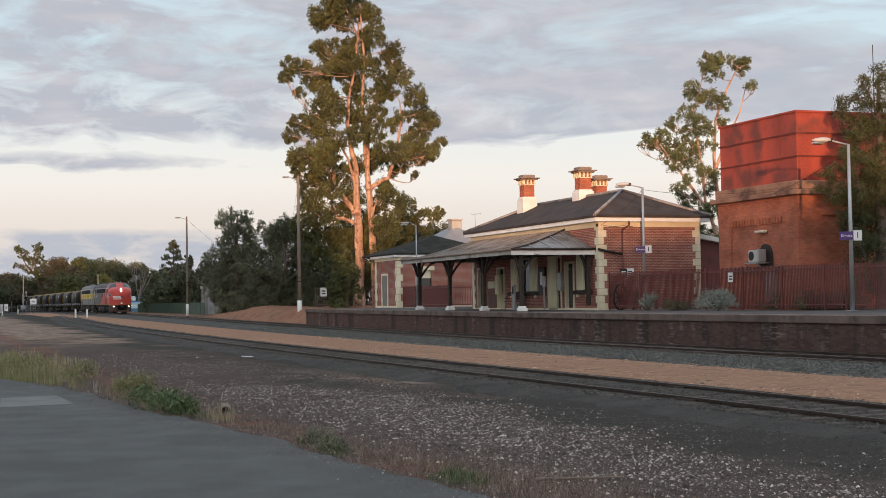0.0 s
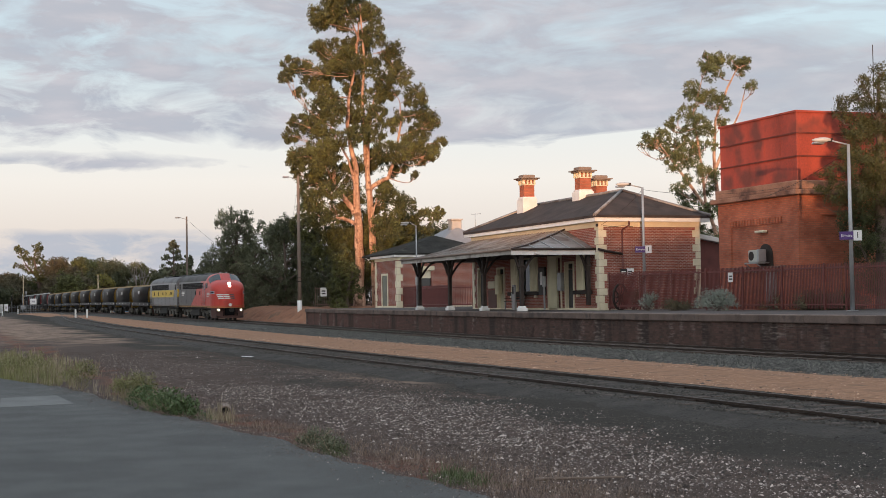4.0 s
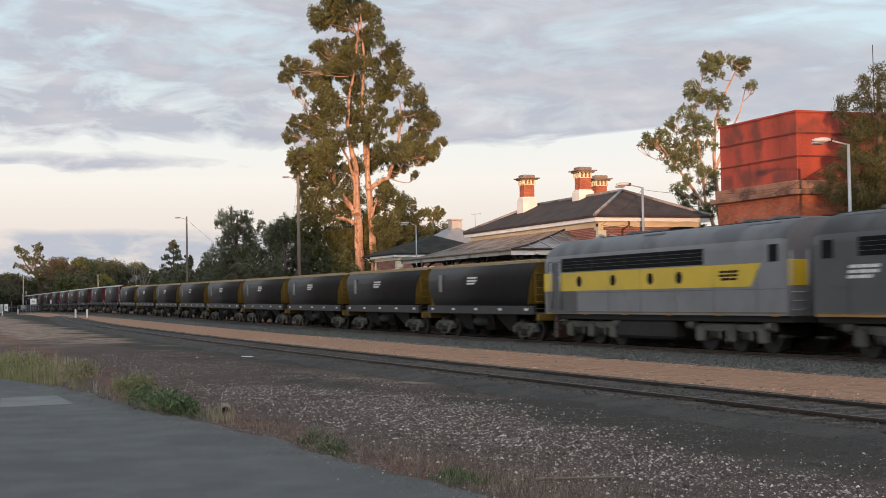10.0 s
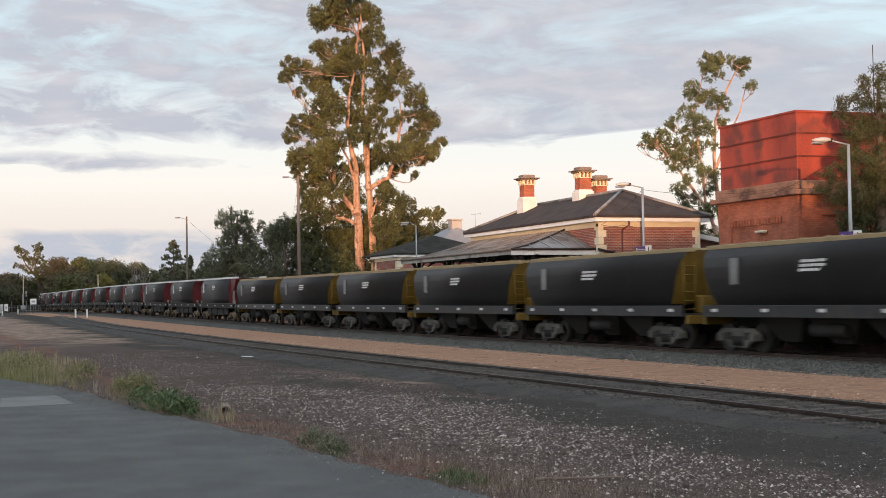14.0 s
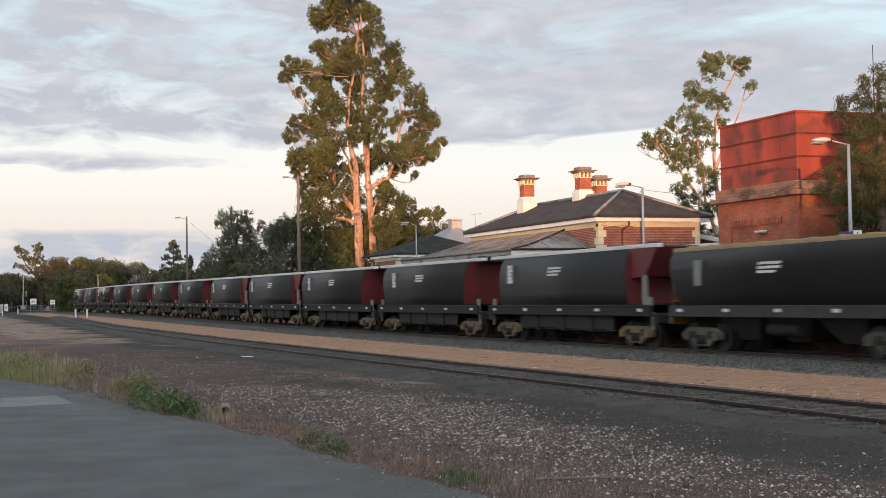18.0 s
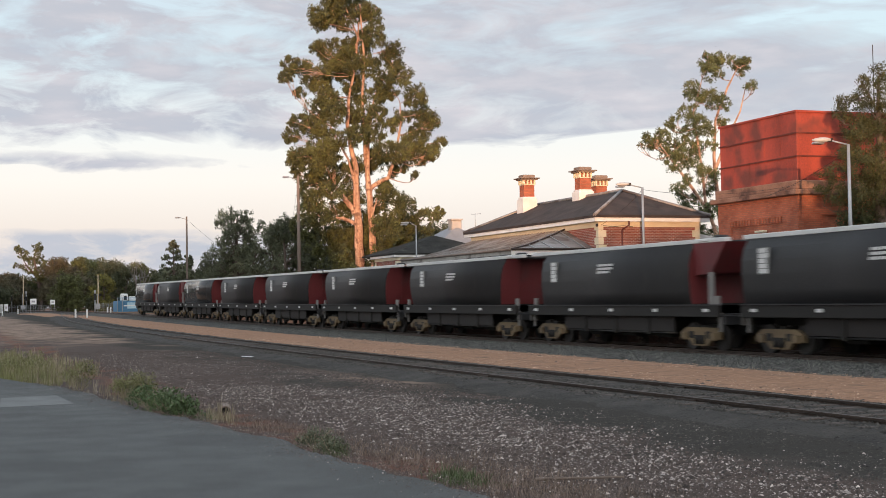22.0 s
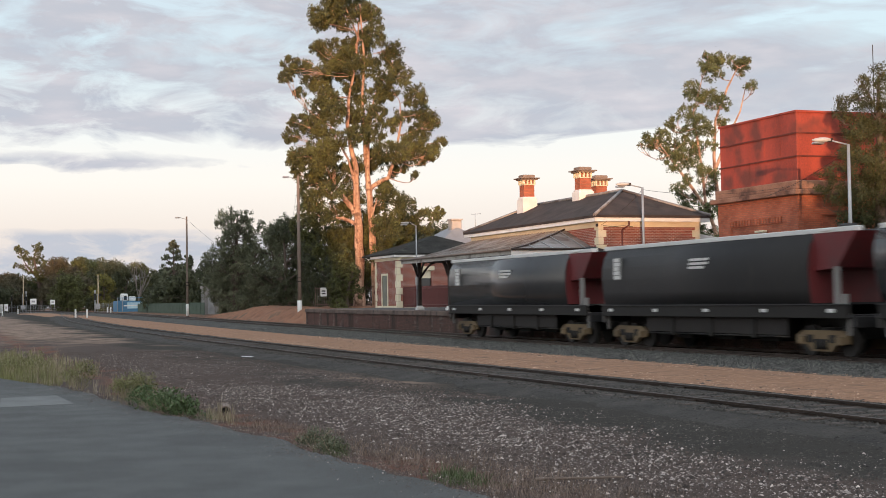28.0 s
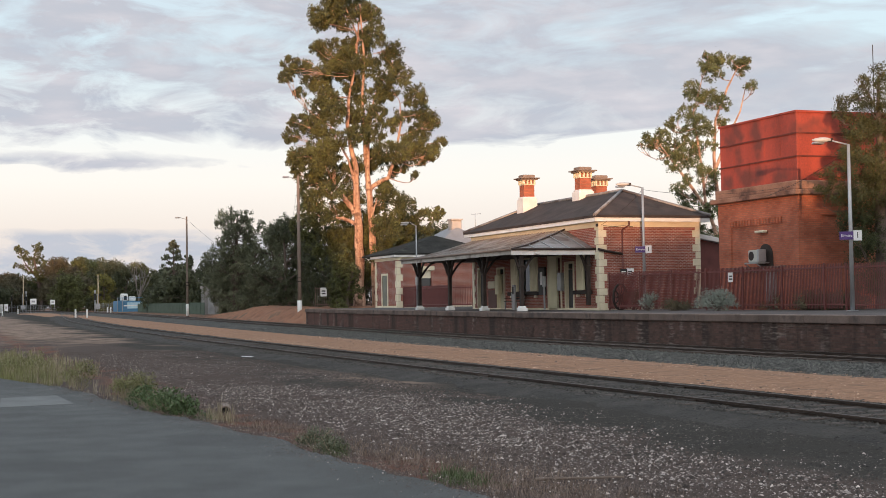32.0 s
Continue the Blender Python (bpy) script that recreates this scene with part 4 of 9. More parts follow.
    part("ceiling_boards", box(B(), VX0 + 0.05, VX1 - 0.02, VY + 0.02, SY0 - 0.03, zf - 0.16, zf - 0.10), DARK_WOOD, v)
    for x, y in [(-77.6, 27.6), (-72.6, 27.6), (-67.6, 27.6), (-62.75, 27.6), (-62.75, 31.2)]:
        z0 = deck(x)
        post = part("post", box(B(), x - 0.10, x + 0.10, y - 0.10, y + 0.10, z0 + 0.24, zf - 0.16, 0.025), DARK_WOOD, v, "dark timber post with arched brackets")
        part("capital", box(B(), x - 0.15, x + 0.15, y - 0.15, y + 0.15, zf - 0.85, zf - 0.75, 0.02), DARK_WOOD, post)
        if y < 30:
            bm = box(B(), x - 0.21, x + 0.21, y - 0.21, y + 0.21, z0, z0 + 0.16, 0.02)
            box(bm, x - 0.16, x + 0.16, y - 0.16, y + 0.16, z0 + 0.16, z0 + 0.25, 0.02)
            part("post_base", bm, WHITE, post, "white-painted concrete post base")
        for s in (-1, 1):
            bm = B()
            pts = [Vector((x + s * (0.10 + 0.85 * u), y, zf - 1.05 + 0.85 * math.sin(u * math.pi / 2))) for u in (0, .25, .5, .75, 1)]
            for p, q in zip(pts, pts[1:]):
                bar(bm, p, q, 0.08, 0.10)
            if not (x > -63 and s > 0):
                part("bracket", bm, DARK_WOOD, post)
        for s in (-1, 1):
            bm = B()
            pts = [Vector((x, y + s * (0.10 + (0.85 if s > 0 else 0.4) * u), zf - 1.05 + 0.85 * math.sin(u * math.pi / 2))) for u in (0, .25, .5, .75, 1)]
            for p, q in zip(pts, pts[1:]):
                bar(bm, p, q, 0.08, 0.10)
            if not (y > 30 and s > 0):
                part("bracket", bm, DARK_WOOD, post)


build_verandah()


# ---- annex ----
AX0, AX1, AY0, AY1 = -100.0, -95.0, 32.1, 40.0
AZ, AEAVE = 1.22, 4.62


def build_annex():
    a = thing("station_annex", (0, 0, 0), "low red brick annex with cream quoins and slate roof", "building")
    bm = B()
    box(bm, AX1 - 0.3, AX1, AY0, 33.6, AZ - 0.3, AEAVE)
    box(bm, AX1 - 0.3, AX1, 33.6, 34.7, AZ - 0.3, AZ + 0.9)
    box(bm, AX1 - 0.3, AX1, 33.6, 34.7, AZ + 2.65, AEAVE)
    box(bm, AX1 - 0.3, AX1, 34.7, AY1, AZ - 0.3, AEAVE)
    part("end_wall", bm, BRICK, a)
    bm = B()
    box(bm, AX0, -98.4, AY0, AY0 + 0.3, AZ - 0.3, AEAVE)
    box(bm, -98.4, -97.2, AY0, AY0 + 0.3, AZ + 2.35, AEAVE)
    box(bm, -97.2, AX1 - 0.3, AY0, AY0 + 0.3, AZ - 0.3, AEAVE)
    part("front_wall", bm, BRICK, a)
    part("door", box(B(), -98.4, -97.2, AY0 + 0.02, AY0 + 0.10, AZ - 0.1, AZ + 2.35), GREEN_GREY, a, "pale grey-green boarded door")
    part("door_frame", opening_frame(-98.55, -97.05, AZ, AZ + 2.5, AY0 + 0.08, 0.15), CREAM, a)
    part("lintel", box(B(), AX1 - 0.05, AX1 + 0.04, 33.35, 34.95, AZ + 2.65, AZ + 2.95, 0.02), CREAM, a, "cream stone lintel")
    part("window_frame", box(B(), AX1 - 0.2, AX1 - 0.12, 33.6, 34.7, AZ + 2.1, AZ + 2.65), CREAM, a)
    part("pane", box(B(), AX1 - 0.2, AX1 - 0.14, 33.6, 34.7, AZ + 0.9, AZ + 2.1), DARK_GLASS, a)
    part("frieze", box(B(), AX0 - 0.05, AX1 + 0.05, AY0 - 0.05, AY1, AEAVE, AEAVE + 0.26), CREAM, a)
    part("fascia", box(B(), AX0 - 0.3, AX1 + 0.3, AY0 - 0.3, AY1 + 0.3, AEAVE + 0.22, AEAVE + 0.40), WHITE, a)
    part("roof", hip_roof(B(), AX0 - 2.3, AX1 + 0.34, AY0 - 0.34, AY1 + 0.34, AEAVE + 0.5, AEAVE + 1.9, 3.2), MOSSY, a, "dark mossy slate hip roof")
    part("plinth", box(B(), AX1 + 0.002, AX1 + 0.05, AY0 - 0.05, AY1, AZ - 0.2, AZ + 0.15), CREAM, a)
    part("plinth", box(B(), AX0, AX1 + 0.05, AY0 - 0.05, AY0 - 0.002, AZ - 0.2, AZ + 0.15), CREAM, a)
    quoins(AX1, AY0, -1, 1, AZ, AEAVE, a, 0.48)
    quoins(AX0, AY0, 1, 1, AZ, AEAVE, a, 0.48)


build_annex()


# ---- water tower ----
TX0, TX1, TY0, TY1 = -56.7, -50.4, 35.0, 40.6


def build_tower():
    t = thing("water_tower", (0, 0, 0), "square red brick water tower carrying a rust-red iron tank", "water tower")
    z0, zc = 1.0, 5.95
    bm = B()
    # front wall with a recessed panel and an arched opening; corner piers stand proud
    for xa, xb in ((TX0, TX0 + 1.0), (TX1 - 1.0, TX1)):
        box(bm, xa, xb, TY0, TY0 + 0.5, z0, zc)
    box(bm, TX0 + 1.0, TX1 - 1.0, TY0, TY0 + 0.5, 5.1, zc)
    box(bm, TX0 + 1.0, TX1 - 1.0, TY0 + 0.10, TY0 + 0.5, z0, 5.1)
    bmesh.ops.remove_doubles(bm, verts=bm.verts, dist=0.001)
    part("front_wall", bm, BRICK_TOWER, t, "red-brown brickwork with a recessed panel")
    for ya, yb in ((TY0 + 0.5, TY0 + 1.2), (TY1 - 1.0, TY1)):
        part("end_pier", box(B(), TX1 - 0.5, TX1, ya, yb, z0, zc), BRICK_TOWER, t)
    part("end_head", box(B(), TX1 - 0.5, TX1, TY0 + 1.2, TY1 - 1.0, 5.1, zc), BRICK_TOWER, t)
    part("end_wall", box(B(), TX1 - 0.5, TX1 - 0.10, TY0 + 1.2, TY1 - 1.0, z0, 5.1), BRICK_TOWER, t)
    part("far_end_wall", box(B(), TX0, TX0 + 0.5, TY0 + 0.5, TY1, z0, zc), BRICK_TOWER, t)
    part("rear_wall", box(B(), TX0 + 0.5, TX1 - 0.5, TY1 - 0.5, TY1, z0, zc), BRICK_TOWER, t)
    part("ledge", box(B(), TX0 + 1.0, TX1 - 1.0, TY0 - 0.03, TY0 + 0.1, 2.72, 2.80, 0.01), RED_CEMENT, t, "thin dark sill course under the panel")
    # dentils below the panel head
    for k in range(18):
        x = TX0 + 1.12 + k * (TX1 - TX0 - 2.24) / 17
        part("dentil", box(B(), x - 0.06, x + 0.06, TY0 + 0.0, TY0 + 0.11, 4.84, 5.1), BRICK_TOWER, t)
    part("window_arch", extrude(B(), [(-53.0 + 0.55 * math.cos(a), 3.42 + 0.55 * math.sin(a)) for a in np.linspace(0, math.pi, 13)] + [(-53.55, 2.95), (-52.45, 2.95)], TY0 + 0.06, TY0 + 0.14, "y"), DARK_WOOD, t, "dark boarded arched window")
    part("door", box(B(), -53.0, -52.2, TY0 + 0.04, TY0 + 0.12, 1.05, 2.75, 0.01), STONE, t, "grey boarded door behind the fence")
    for j in range(5):
        x = -52.93 + j * 0.165
        part("door_board", box(B(), x, x + 0.06, TY0 + 0.02, TY0 + 0.04, 1.1, 2.7), GREY_METAL, t)
    part("string_course", box(B(), TX0 + 0.6, TX1 - 1.0, TY0 - 0.06, TY0 + 0.1, 2.9, 2.98), STONE, t)
    bm = box(B(), TX0 - 0.28, TX1 + 0.28, TY0 - 0.28, TY1 + 0.28, zc, zc + 0.22, 0.03)
    box(bm, TX0 - 0.1, TX1 + 0.1, TY0 - 0.1, TY1 + 0.1, zc + 0.22, zc + 0.62, 0.04)
    part("cornice", bm, RED_CEMENT, t, "weathered projecting cornice")
    # the tank: plates with joint strips
    zb, zt = 6.57, 9.55
    tank = part("tank", box(B(), TX0 + 0.1, TX1 - 0.1, TY0 + 0.1, TY1 - 0.1, zb, zt - 0.02, 0.03), RUST_TANK, t, "rust-red riveted iron tank")
    for k in range(1, 3):
        z = zb + (zt - zb) * k / 3 + 0.05
        part("joint_strip", box(B(), TX0 + 0.05, TX1 - 0.05, TY0 + 0.05, TY1 - 0.05, z - 0.03, z + 0.03), TANK_JOINT, tank, "dark rusted joint strip")
    part("tank_rim", box(B(), TX0 + 0.04, TX1 - 0.04, TY0 + 0.04, TY1 - 0.04, zt - 0.06, zt + 0.02), RUST_TANK, tank)
    for k in range(1, 5):
        x = TX0 + 0.1 + (TX1 - TX0 - 0.2) * k / 5
        part("plate_seam", box(B(), x - 0.012, x + 0.012, TY0 + 0.092, TY0 + 0.11, zb, zt - 0.07), RUST_TANK, tank)


build_tower()


# ---- trees ----
def leaf_mat(name, dark, light, island=0.35):
    m = mat(name, dark, light, 0.6, 0.5, 6.0, 0.0, island=island, spec=0.25)
    p = m.node_tree.nodes["Principled BSDF"]
    p.inputs["Subsurface Weight"].default_value = 0.0
    return m


GUM_LEAF = leaf_mat("gum_leaves", (0.044, 0.052, 0.020), (0.150, 0.158, 0.058), 0.5)
GUM_PALE = leaf_mat("pale_gum_leaves", (0.066, 0.084, 0.034), (0.165, 0.185, 0.08), 0.5)
DARK_LEAF = leaf_mat("evergreen_and_crown_shade_leaves", (0.036, 0.044, 0.024), (0.102, 0.112, 0.060))
OLIVE_LEAF = leaf_mat("grey_olive_leaves", (0.080, 0.090, 0.055), (0.188, 0.200, 0.126))
AUTUMN_LEAF = leaf_mat("russet_leaves", (0.066, 0.060, 0.036), (0.145, 0.125, 0.074))
YELLOW_LEAF = leaf_mat("yellow_green_leaves", (0.11, 0.10, 0.025), (0.20, 0.18, 0.05))
BARK = mat("salmon_gum_bark", (0.24, 0.125, 0.085), (0.74, 0.50, 0.36), 0.8, 4.5, 9, 0.9, streak=(1, 1, 0.07), stain=((0.19, 0.105, 0.075), 2.2, 0.52), depth=0.12)
DARK_BARK = mat("grey_brown_bark", (0.08, 0.06, 0.05), (0.17, 0.13, 0.11), 0.9, 1.5, 14, 0.4, streak=(1, 1, 0.2))


def leaves(name, rng, blobs, per_area, size, material, parent, squash=0.8, droop=0.5, hollow=0.5, spread=0.115, core=1.0):
    """Leaf sprays in clumps: blobs are (x, y, z, r). Sprays gather in small bunches near each blob's shell and lie along it; larger leaves fill the core."""
    centres, ways, scales = [], [], []
    for x, y, z, r in blobs:
        mid, shape = np.array([x, y, z]), np.array([1, 1, squash])
        bunches = max(int(16 * r * r) + 8, 10)
        d = rng.normal(size=(bunches, 3))
        d /= np.linalg.norm(d, axis=1)[:, None]
        rad = r * (hollow + (1 - hollow) * rng.random(bunches) ** 0.6)
        c = mid + d * rad[:, None] * shape
        count = max(int(per_area * r * r / bunches), 6)
        pts = (c[:, None, :] + rng.normal(size=(bunches, count, 3)) * (spread * r ** 0.5 * np.array([1, 1, 1.1]))).reshape(-1, 3)
        centres.append(pts)
        ways.append(pts - mid)
        scales.append(np.ones(len(pts)))
        fill = int(core * min(0.075 * r * r / (size * size), 260))
        if fill:
            d = rng.normal(size=(fill, 3))
            d *= (r * 0.72 * rng.random(fill) ** 0.4 / np.linalg.norm(d, axis=1))[:, None]
            centres.append(mid + d * shape)
            ways.append(d)
            scales.append(np.full(fill, 1.9))
    c, out = np.concatenate(centres), np.concatenate(ways)
    n = len(c)
    out /= np.linalg.norm(out, axis=1)[:, None] + 1e-9
    nrm = out * 0.95 + rng.normal(size=(n, 3)) * 0.55
    u = rng.normal(size=(n, 3))
    u[:, 2] -= droop
    w = np.cross(u, nrm)
    w /= np.linalg.norm(w, axis=1)[:, None] + 1e-9
    u /= np.linalg.norm(u, axis=1)[:, None]
    s = size * np.concatenate(scales)[:, None] * (0.6 + 0.8 * rng.random(n))[:, None]
    u, w = u * s, w * s * 0.38
    verts = np.stack([c - u, c + w - u * 0.1, c + u, c - w + u * 0.1], axis=1).reshape(-1, 3)
    mesh = bpy.data.meshes.new(name)
    mesh.vertices.add(4 * n)
    mesh.vertices.foreach_set("co", verts.astype(np.float32).ravel())
    mesh.loops.add(4 * n)
    mesh.loops.foreach_set("vertex_index", np.arange(4 * n, dtype=np.int32))
    mesh.polygons.add(n)
    mesh.polygons.foreach_set("loop_start", np.arange(0, 4 * n, 4, dtype=np.int32))
    mesh.update(calc_edges=True)
    mesh.validate()
    mesh.materials.append(material)
    return link(name, mesh, parent)


def limb(bm, rng, p0, p1, r0, r1, bend=0.12, seg=7, n=5):
    p0, p1 = Vector(p0), Vector(p1)
    d = p1 - p0
    side = Vector(rng.normal(size=3)) * d.length * bend
    path = [p0 + d * t + side * math.sin(t * math.pi) + Vector((0, 0, -0.06 * d.length)) * math.sin(t * math.pi) for t in np.linspace(0, 1, n + 1)]
    tube(bm, path, [r0 + (r1 - r0) * t for t in np.linspace(0, 1, n + 1)], seg)
    return path


def tree(name, base, trunks, blobs, seed, label, category="tree", leaf=GUM_LEAF, bark=BARK, per_area=300, size=0.22, squash=0.8, droop=0.5, twig=0.05, extra=None, single=False, limbs=1, bare_below=-9.0, girth=1.0):
    """trunks: lists of (x, y, z, radius) going up; each blob hangs on a limb from the nearest point of a trunk below it."""
    rng = np.random.default_rng(seed)
    t = thing(name, base, label, category)
    bm = B()
    joints = []
    for tr in trunks:
        pts = [Vector(q[:3]) for q in tr]
        fine_pts, rad = [], []
        for (a, b), (ra, rb) in zip(zip(pts, pts[1:]), zip([q[3] for q in tr], [q[3] for q in tr][1:])):
            for s in (0, 0.33, 0.66):
                wob = Vector(rng.normal(size=3)) * 0.12 * ra
                fine_pts.append(a.lerp(b, s) + (wob if s else Vector((0, 0, 0))))
                rad.append(ra + (rb - ra) * s)
        fine_pts.append(pts[-1])
        rad.append(tr[-1][3])
        tube(bm, fine_pts, rad, 12)
        joints += list(zip(fine_pts, rad))
    if not single:
        part("trunk", bm, bark, t)
    for x, y, z, r in [q for q in blobs[::limbs] if q[2] > bare_below]:
        bm = bm if single else B()
        target = Vector((x, y, z))
        best = min(joints, key=lambda j: (j[0] - target).length + (6 if j[0].z > z - 0.3 * r else 0))
        ra = min(best[1] * 0.55, 0.03 + 0.022 * (target - best[0]).length) * girth
        path = limb(bm, rng, best[0], target, max(ra, 0.03), 0.03 * girth)
        for _ in range(4):
            d = Vector(rng.normal(size=3)).normalized() * r * 0.9
            limb(bm, rng, path[3], target + Vector((d.x, d.y, d.z * squash)), twig * 0.7 * girth, 0.012, 0.15, 5, 3)
        if not single:
            part("branch", bm, bark, t)
    if single:
        part("trunk", bm, bark, t)
    leaves("crown", rng, blobs, per_area, size, leaf, t, squash, droop)
    # darker leaf colour inside each clump stands in for the crown's inner shade
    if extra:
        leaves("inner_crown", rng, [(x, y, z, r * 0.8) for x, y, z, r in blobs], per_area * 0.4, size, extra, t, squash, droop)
    return t


def with_tufts(rng, blobs, count, shrink):
    """Each clump broken up into a core and smaller tufts round it, with gaps between."""
    out = []
    for x, y, z, r in blobs:
        out.append((x, y, z, r * 0.95 * shrink))
        for _ in range(count):
            d = Vector(rng.normal(size=3)).normalized() * r * (0.75 + 0.35 * rng.random())
            out.append((x + d.x, y + d.y, z + d.z * 0.9, r * shrink * (0.28 + 0.22 * rng.random())))
    return out


def spread_blobs(rng, items, depth, open_front=0.0):
    """(lateral, height, radius) clumps set out across the line of sight, with a random depth."""
    side = Vector((AHEAD.y, -AHEAD.x, 0)).normalized()
    fore = Vector((AHEAD.x, AHEAD.y, 0)).normalized()
    out = []
    for a, z, r in items:
        d = (rng.random() - 0.5) * 2 * depth
        if abs(a) < open_front and z < 13.5:
            d = depth * (0.5 + 0.6 * rng.random())
        q = side * a + fore * d
        out.append((q.x, q.y, z, r))
    return out


def build_gum():
    rng = np.random.default_rng(11)
    # clumps of the big tree's crown, tier by tier: sideways from the trunk, height over its foot, radius
    head = [(-2.6, 24.5, 1.2), (-1.2, 24.7, 1.4), (1.1, 24.7, 1.0), (-3.1, 23.8, 0.8), (-1.9, 25.6, 1.1), (-0.1, 25.8, 1.1), (-0.8, 27.0, 1.3), (1.4, 22.6, 1.0), (-0.1, 22.1, 1.4), (-2.2, 21.7, 1.2), (-3.4, 21.7, 0.6), (3.0, 21.6, 0.7), (2.8, 20.9, 0.9)]
    upper = [(-5.5, 20.2, 0.8), (-6.0, 19.2, 0.6), (-4.3, 19.9, 1.1), (-2.0, 20.5, 1.4), (-0.3, 20.5, 1.2), (-3.2, 18.8, 1.0), (3.5, 19.7, 1.0), (-0.7, 19.2, 1.0), (2.1, 18.5, 0.9), (-5.0, 18.1, 0.5), (-2.4, 17.6, 1.0), (1.4, 17.6, 0.9), (2.6, 18.0, 0.7), (4.8, 17.6, 1.0), (5.2, 16.6, 0.8)]
    middle = [(-5.8, 14.7, 0.7), (-4.8, 15.4, 0.8), (-3.4, 16.6, 1.2), (-3.6, 15.0, 1.2), (-1.9, 16.1, 1.0), (-0.8, 16.4, 0.8), (0.4, 16.1, 1.0), (1.7, 16.1, 0.7), (3.6, 16.1, 0.7), (-5.1, 12.9, 0.7), (-3.6, 13.3, 1.2), (-2.0, 13.8, 1.0), (0.0, 14.3, 1.0),
              (1.4, 14.5, 0.9), (2.8, 15.4, 0.7), (6.1, 15.6, 0.8), (6.7, 13.8, 0.6), (5.2, 14.9, 0.9), (4.5, 13.7, 1.0), (3.5, 12.8, 0.9), (6.1, 12.5, 0.5), (1.4, 12.6, 1.0)]
    lower = [(-5.3, 12.6, 0.7), (-5.4, 11.5, 0.5), (-3.9, 12.4, 1.2), (-2.6, 12.6, 1.0), (-3.2, 10.8, 1.1), (-4.4, 10.3, 1.0), (-4.0, 8.9, 1.1), (-3.3, 7.7, 1.1), (-2.6, 11.7, 1.0), (-2.3, 9.9, 0.9), (2.3, 12.9, 1.0), (3.3, 12.0, 0.7), (4.7, 12.7, 1.0), (6.0, 12.7, 0.7)]
    skirt = [(1.6, 8.9, 0.9), (2.3, 9.4, 0.9), (3.7, 8.4, 1.0), (3.0, 7.3, 1.1), (4.0, 7.1, 1.0), (2.3, 6.4, 1.2), (3.7, 6.1, 0.9), (5.4, 7.8, 0.45), (6.0, 7.3, 0.5), (6.5, 7.7, 0.45), (5.6, 6.4, 0.45), (1.9, 10.3, 0.6), (4.6, 11.0, 0.35), (2.8, 11.3, 0.5),
             (-1.5, 4.2, 0.9), (-1.5, 2.8, 0.9), (-0.6, 2.6, 0.7), (3.2, 4.8, 1.0), (2.0, 4.4, 1.0)]
    # darker foliage behind the trunks
    rear = [(-1.2, 11.4, 1.1), (-0.4, 9.4, 1.1), (0.3, 12.4, 1.1), (0.9, 7.6, 1.1), (-1.6, 8.2, 1.1), (0.2, 5.6, 1.2), (-1.6, 6.0, 1.2), (1.3, 3.4, 1.2), (-0.4, 18.0, 1.1), (-3.6, 5.6, 1.3), (-4.8, 7.0, 1.2), (1.0, 20.0, 1.0)]
    blobs = with_tufts(rng, spread_blobs(rng, head + upper + middle + lower + skirt, 2.2, 1.1), 5, 1.10) + with_tufts(rng, spread_blobs(rng, rear, 2.6, 9.0), 3, 1.15)
    side = Vector((AHEAD.y, -AHEAD.x, 0)).normalized()

    def at(a, z, r, d=0.0):
        q = side * a
        return (q.x, q.y + d, z, r)
    trunks = [[at(-0.3, -0.8, 0.58), at(-0.15, 3, 0.40), at(-0.15, 6.5, 0.36), at(-0.3, 8.3, 0.32), at(-0.3, 11.7, 0.22), at(-0.66, 13.1, 0.2), at(-1.0, 15.4, 0.16), at(-0.85, 17.6, 0.13), at(-0.2, 20.5, 0.1), at(0.1, 24, 0.06)],
              [at(0.95, -0.8, 0.38, 0.3), at(0.85, 4, 0.31, 0.3), at(0.72, 7.5, 0.28, 0.2), at(0.7, 10, 0.25), at(0.65, 11.5, 0.2), at(0.5, 12.5, 0.17), at(0.3, 17.4, 0.12), at(0.5, 21, 0.1), at(0.2, 25.5, 0.05)],
              [at(0.7, 9.6, 0.22), at(1.3, 10.1, 0.2, -0.3), at(2.45, 10.6, 0.17, -0.6), at(3.15, 10.8, 0.16, -0.8), at(3.7, 12.4, 0.12, -0.8), at(4.35, 15.4, 0.08, -0.9), at(4.3, 17, 0.04, -0.9)],
              [at(-0.45, 7.9, 0.28), at(-1.0, 9.2, 0.2, -0.4), at(-1.55, 10.1, 0.17, -0.6), at(-1.6, 11.7, 0.12, -0.6), at(-1.9, 13.5, 0.06, -0.6)],
              [at(-0.35, 7.0, 0.2), at(-1.0, 7.5, 0.14, -0.5), at(-2.1, 7.4, 0.1, -0.9), at(-2.6, 7.8, 0.05, -1.0)],
              [at(0.65, 11.3, 0.17), at(1.5, 14, 0.12, -0.8), at(2.6, 17.4, 0.08, -1.4), at(3.2, 19, 0.03, -1.4)],
              [at(0.9, 5, 0.14), at(1.6, 7.2, 0.1, -0.8), at(2.6, 9.2, 0.05, -1.2)],
              [at(0.1, 22.5, 0.08), at(-0.9, 25, 0.05), at(-1.3, 26.5, 0.03)],
              [at(-0.5, 10.6, 0.12), at(0.0, 12.4, 0.09, -1.0), at(-0.9, 15.2, 0.05, -1.6)]]
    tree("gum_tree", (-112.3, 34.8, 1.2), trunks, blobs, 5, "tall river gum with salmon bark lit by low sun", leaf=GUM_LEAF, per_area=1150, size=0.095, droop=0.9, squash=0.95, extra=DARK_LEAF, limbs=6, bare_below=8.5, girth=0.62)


build_gum()


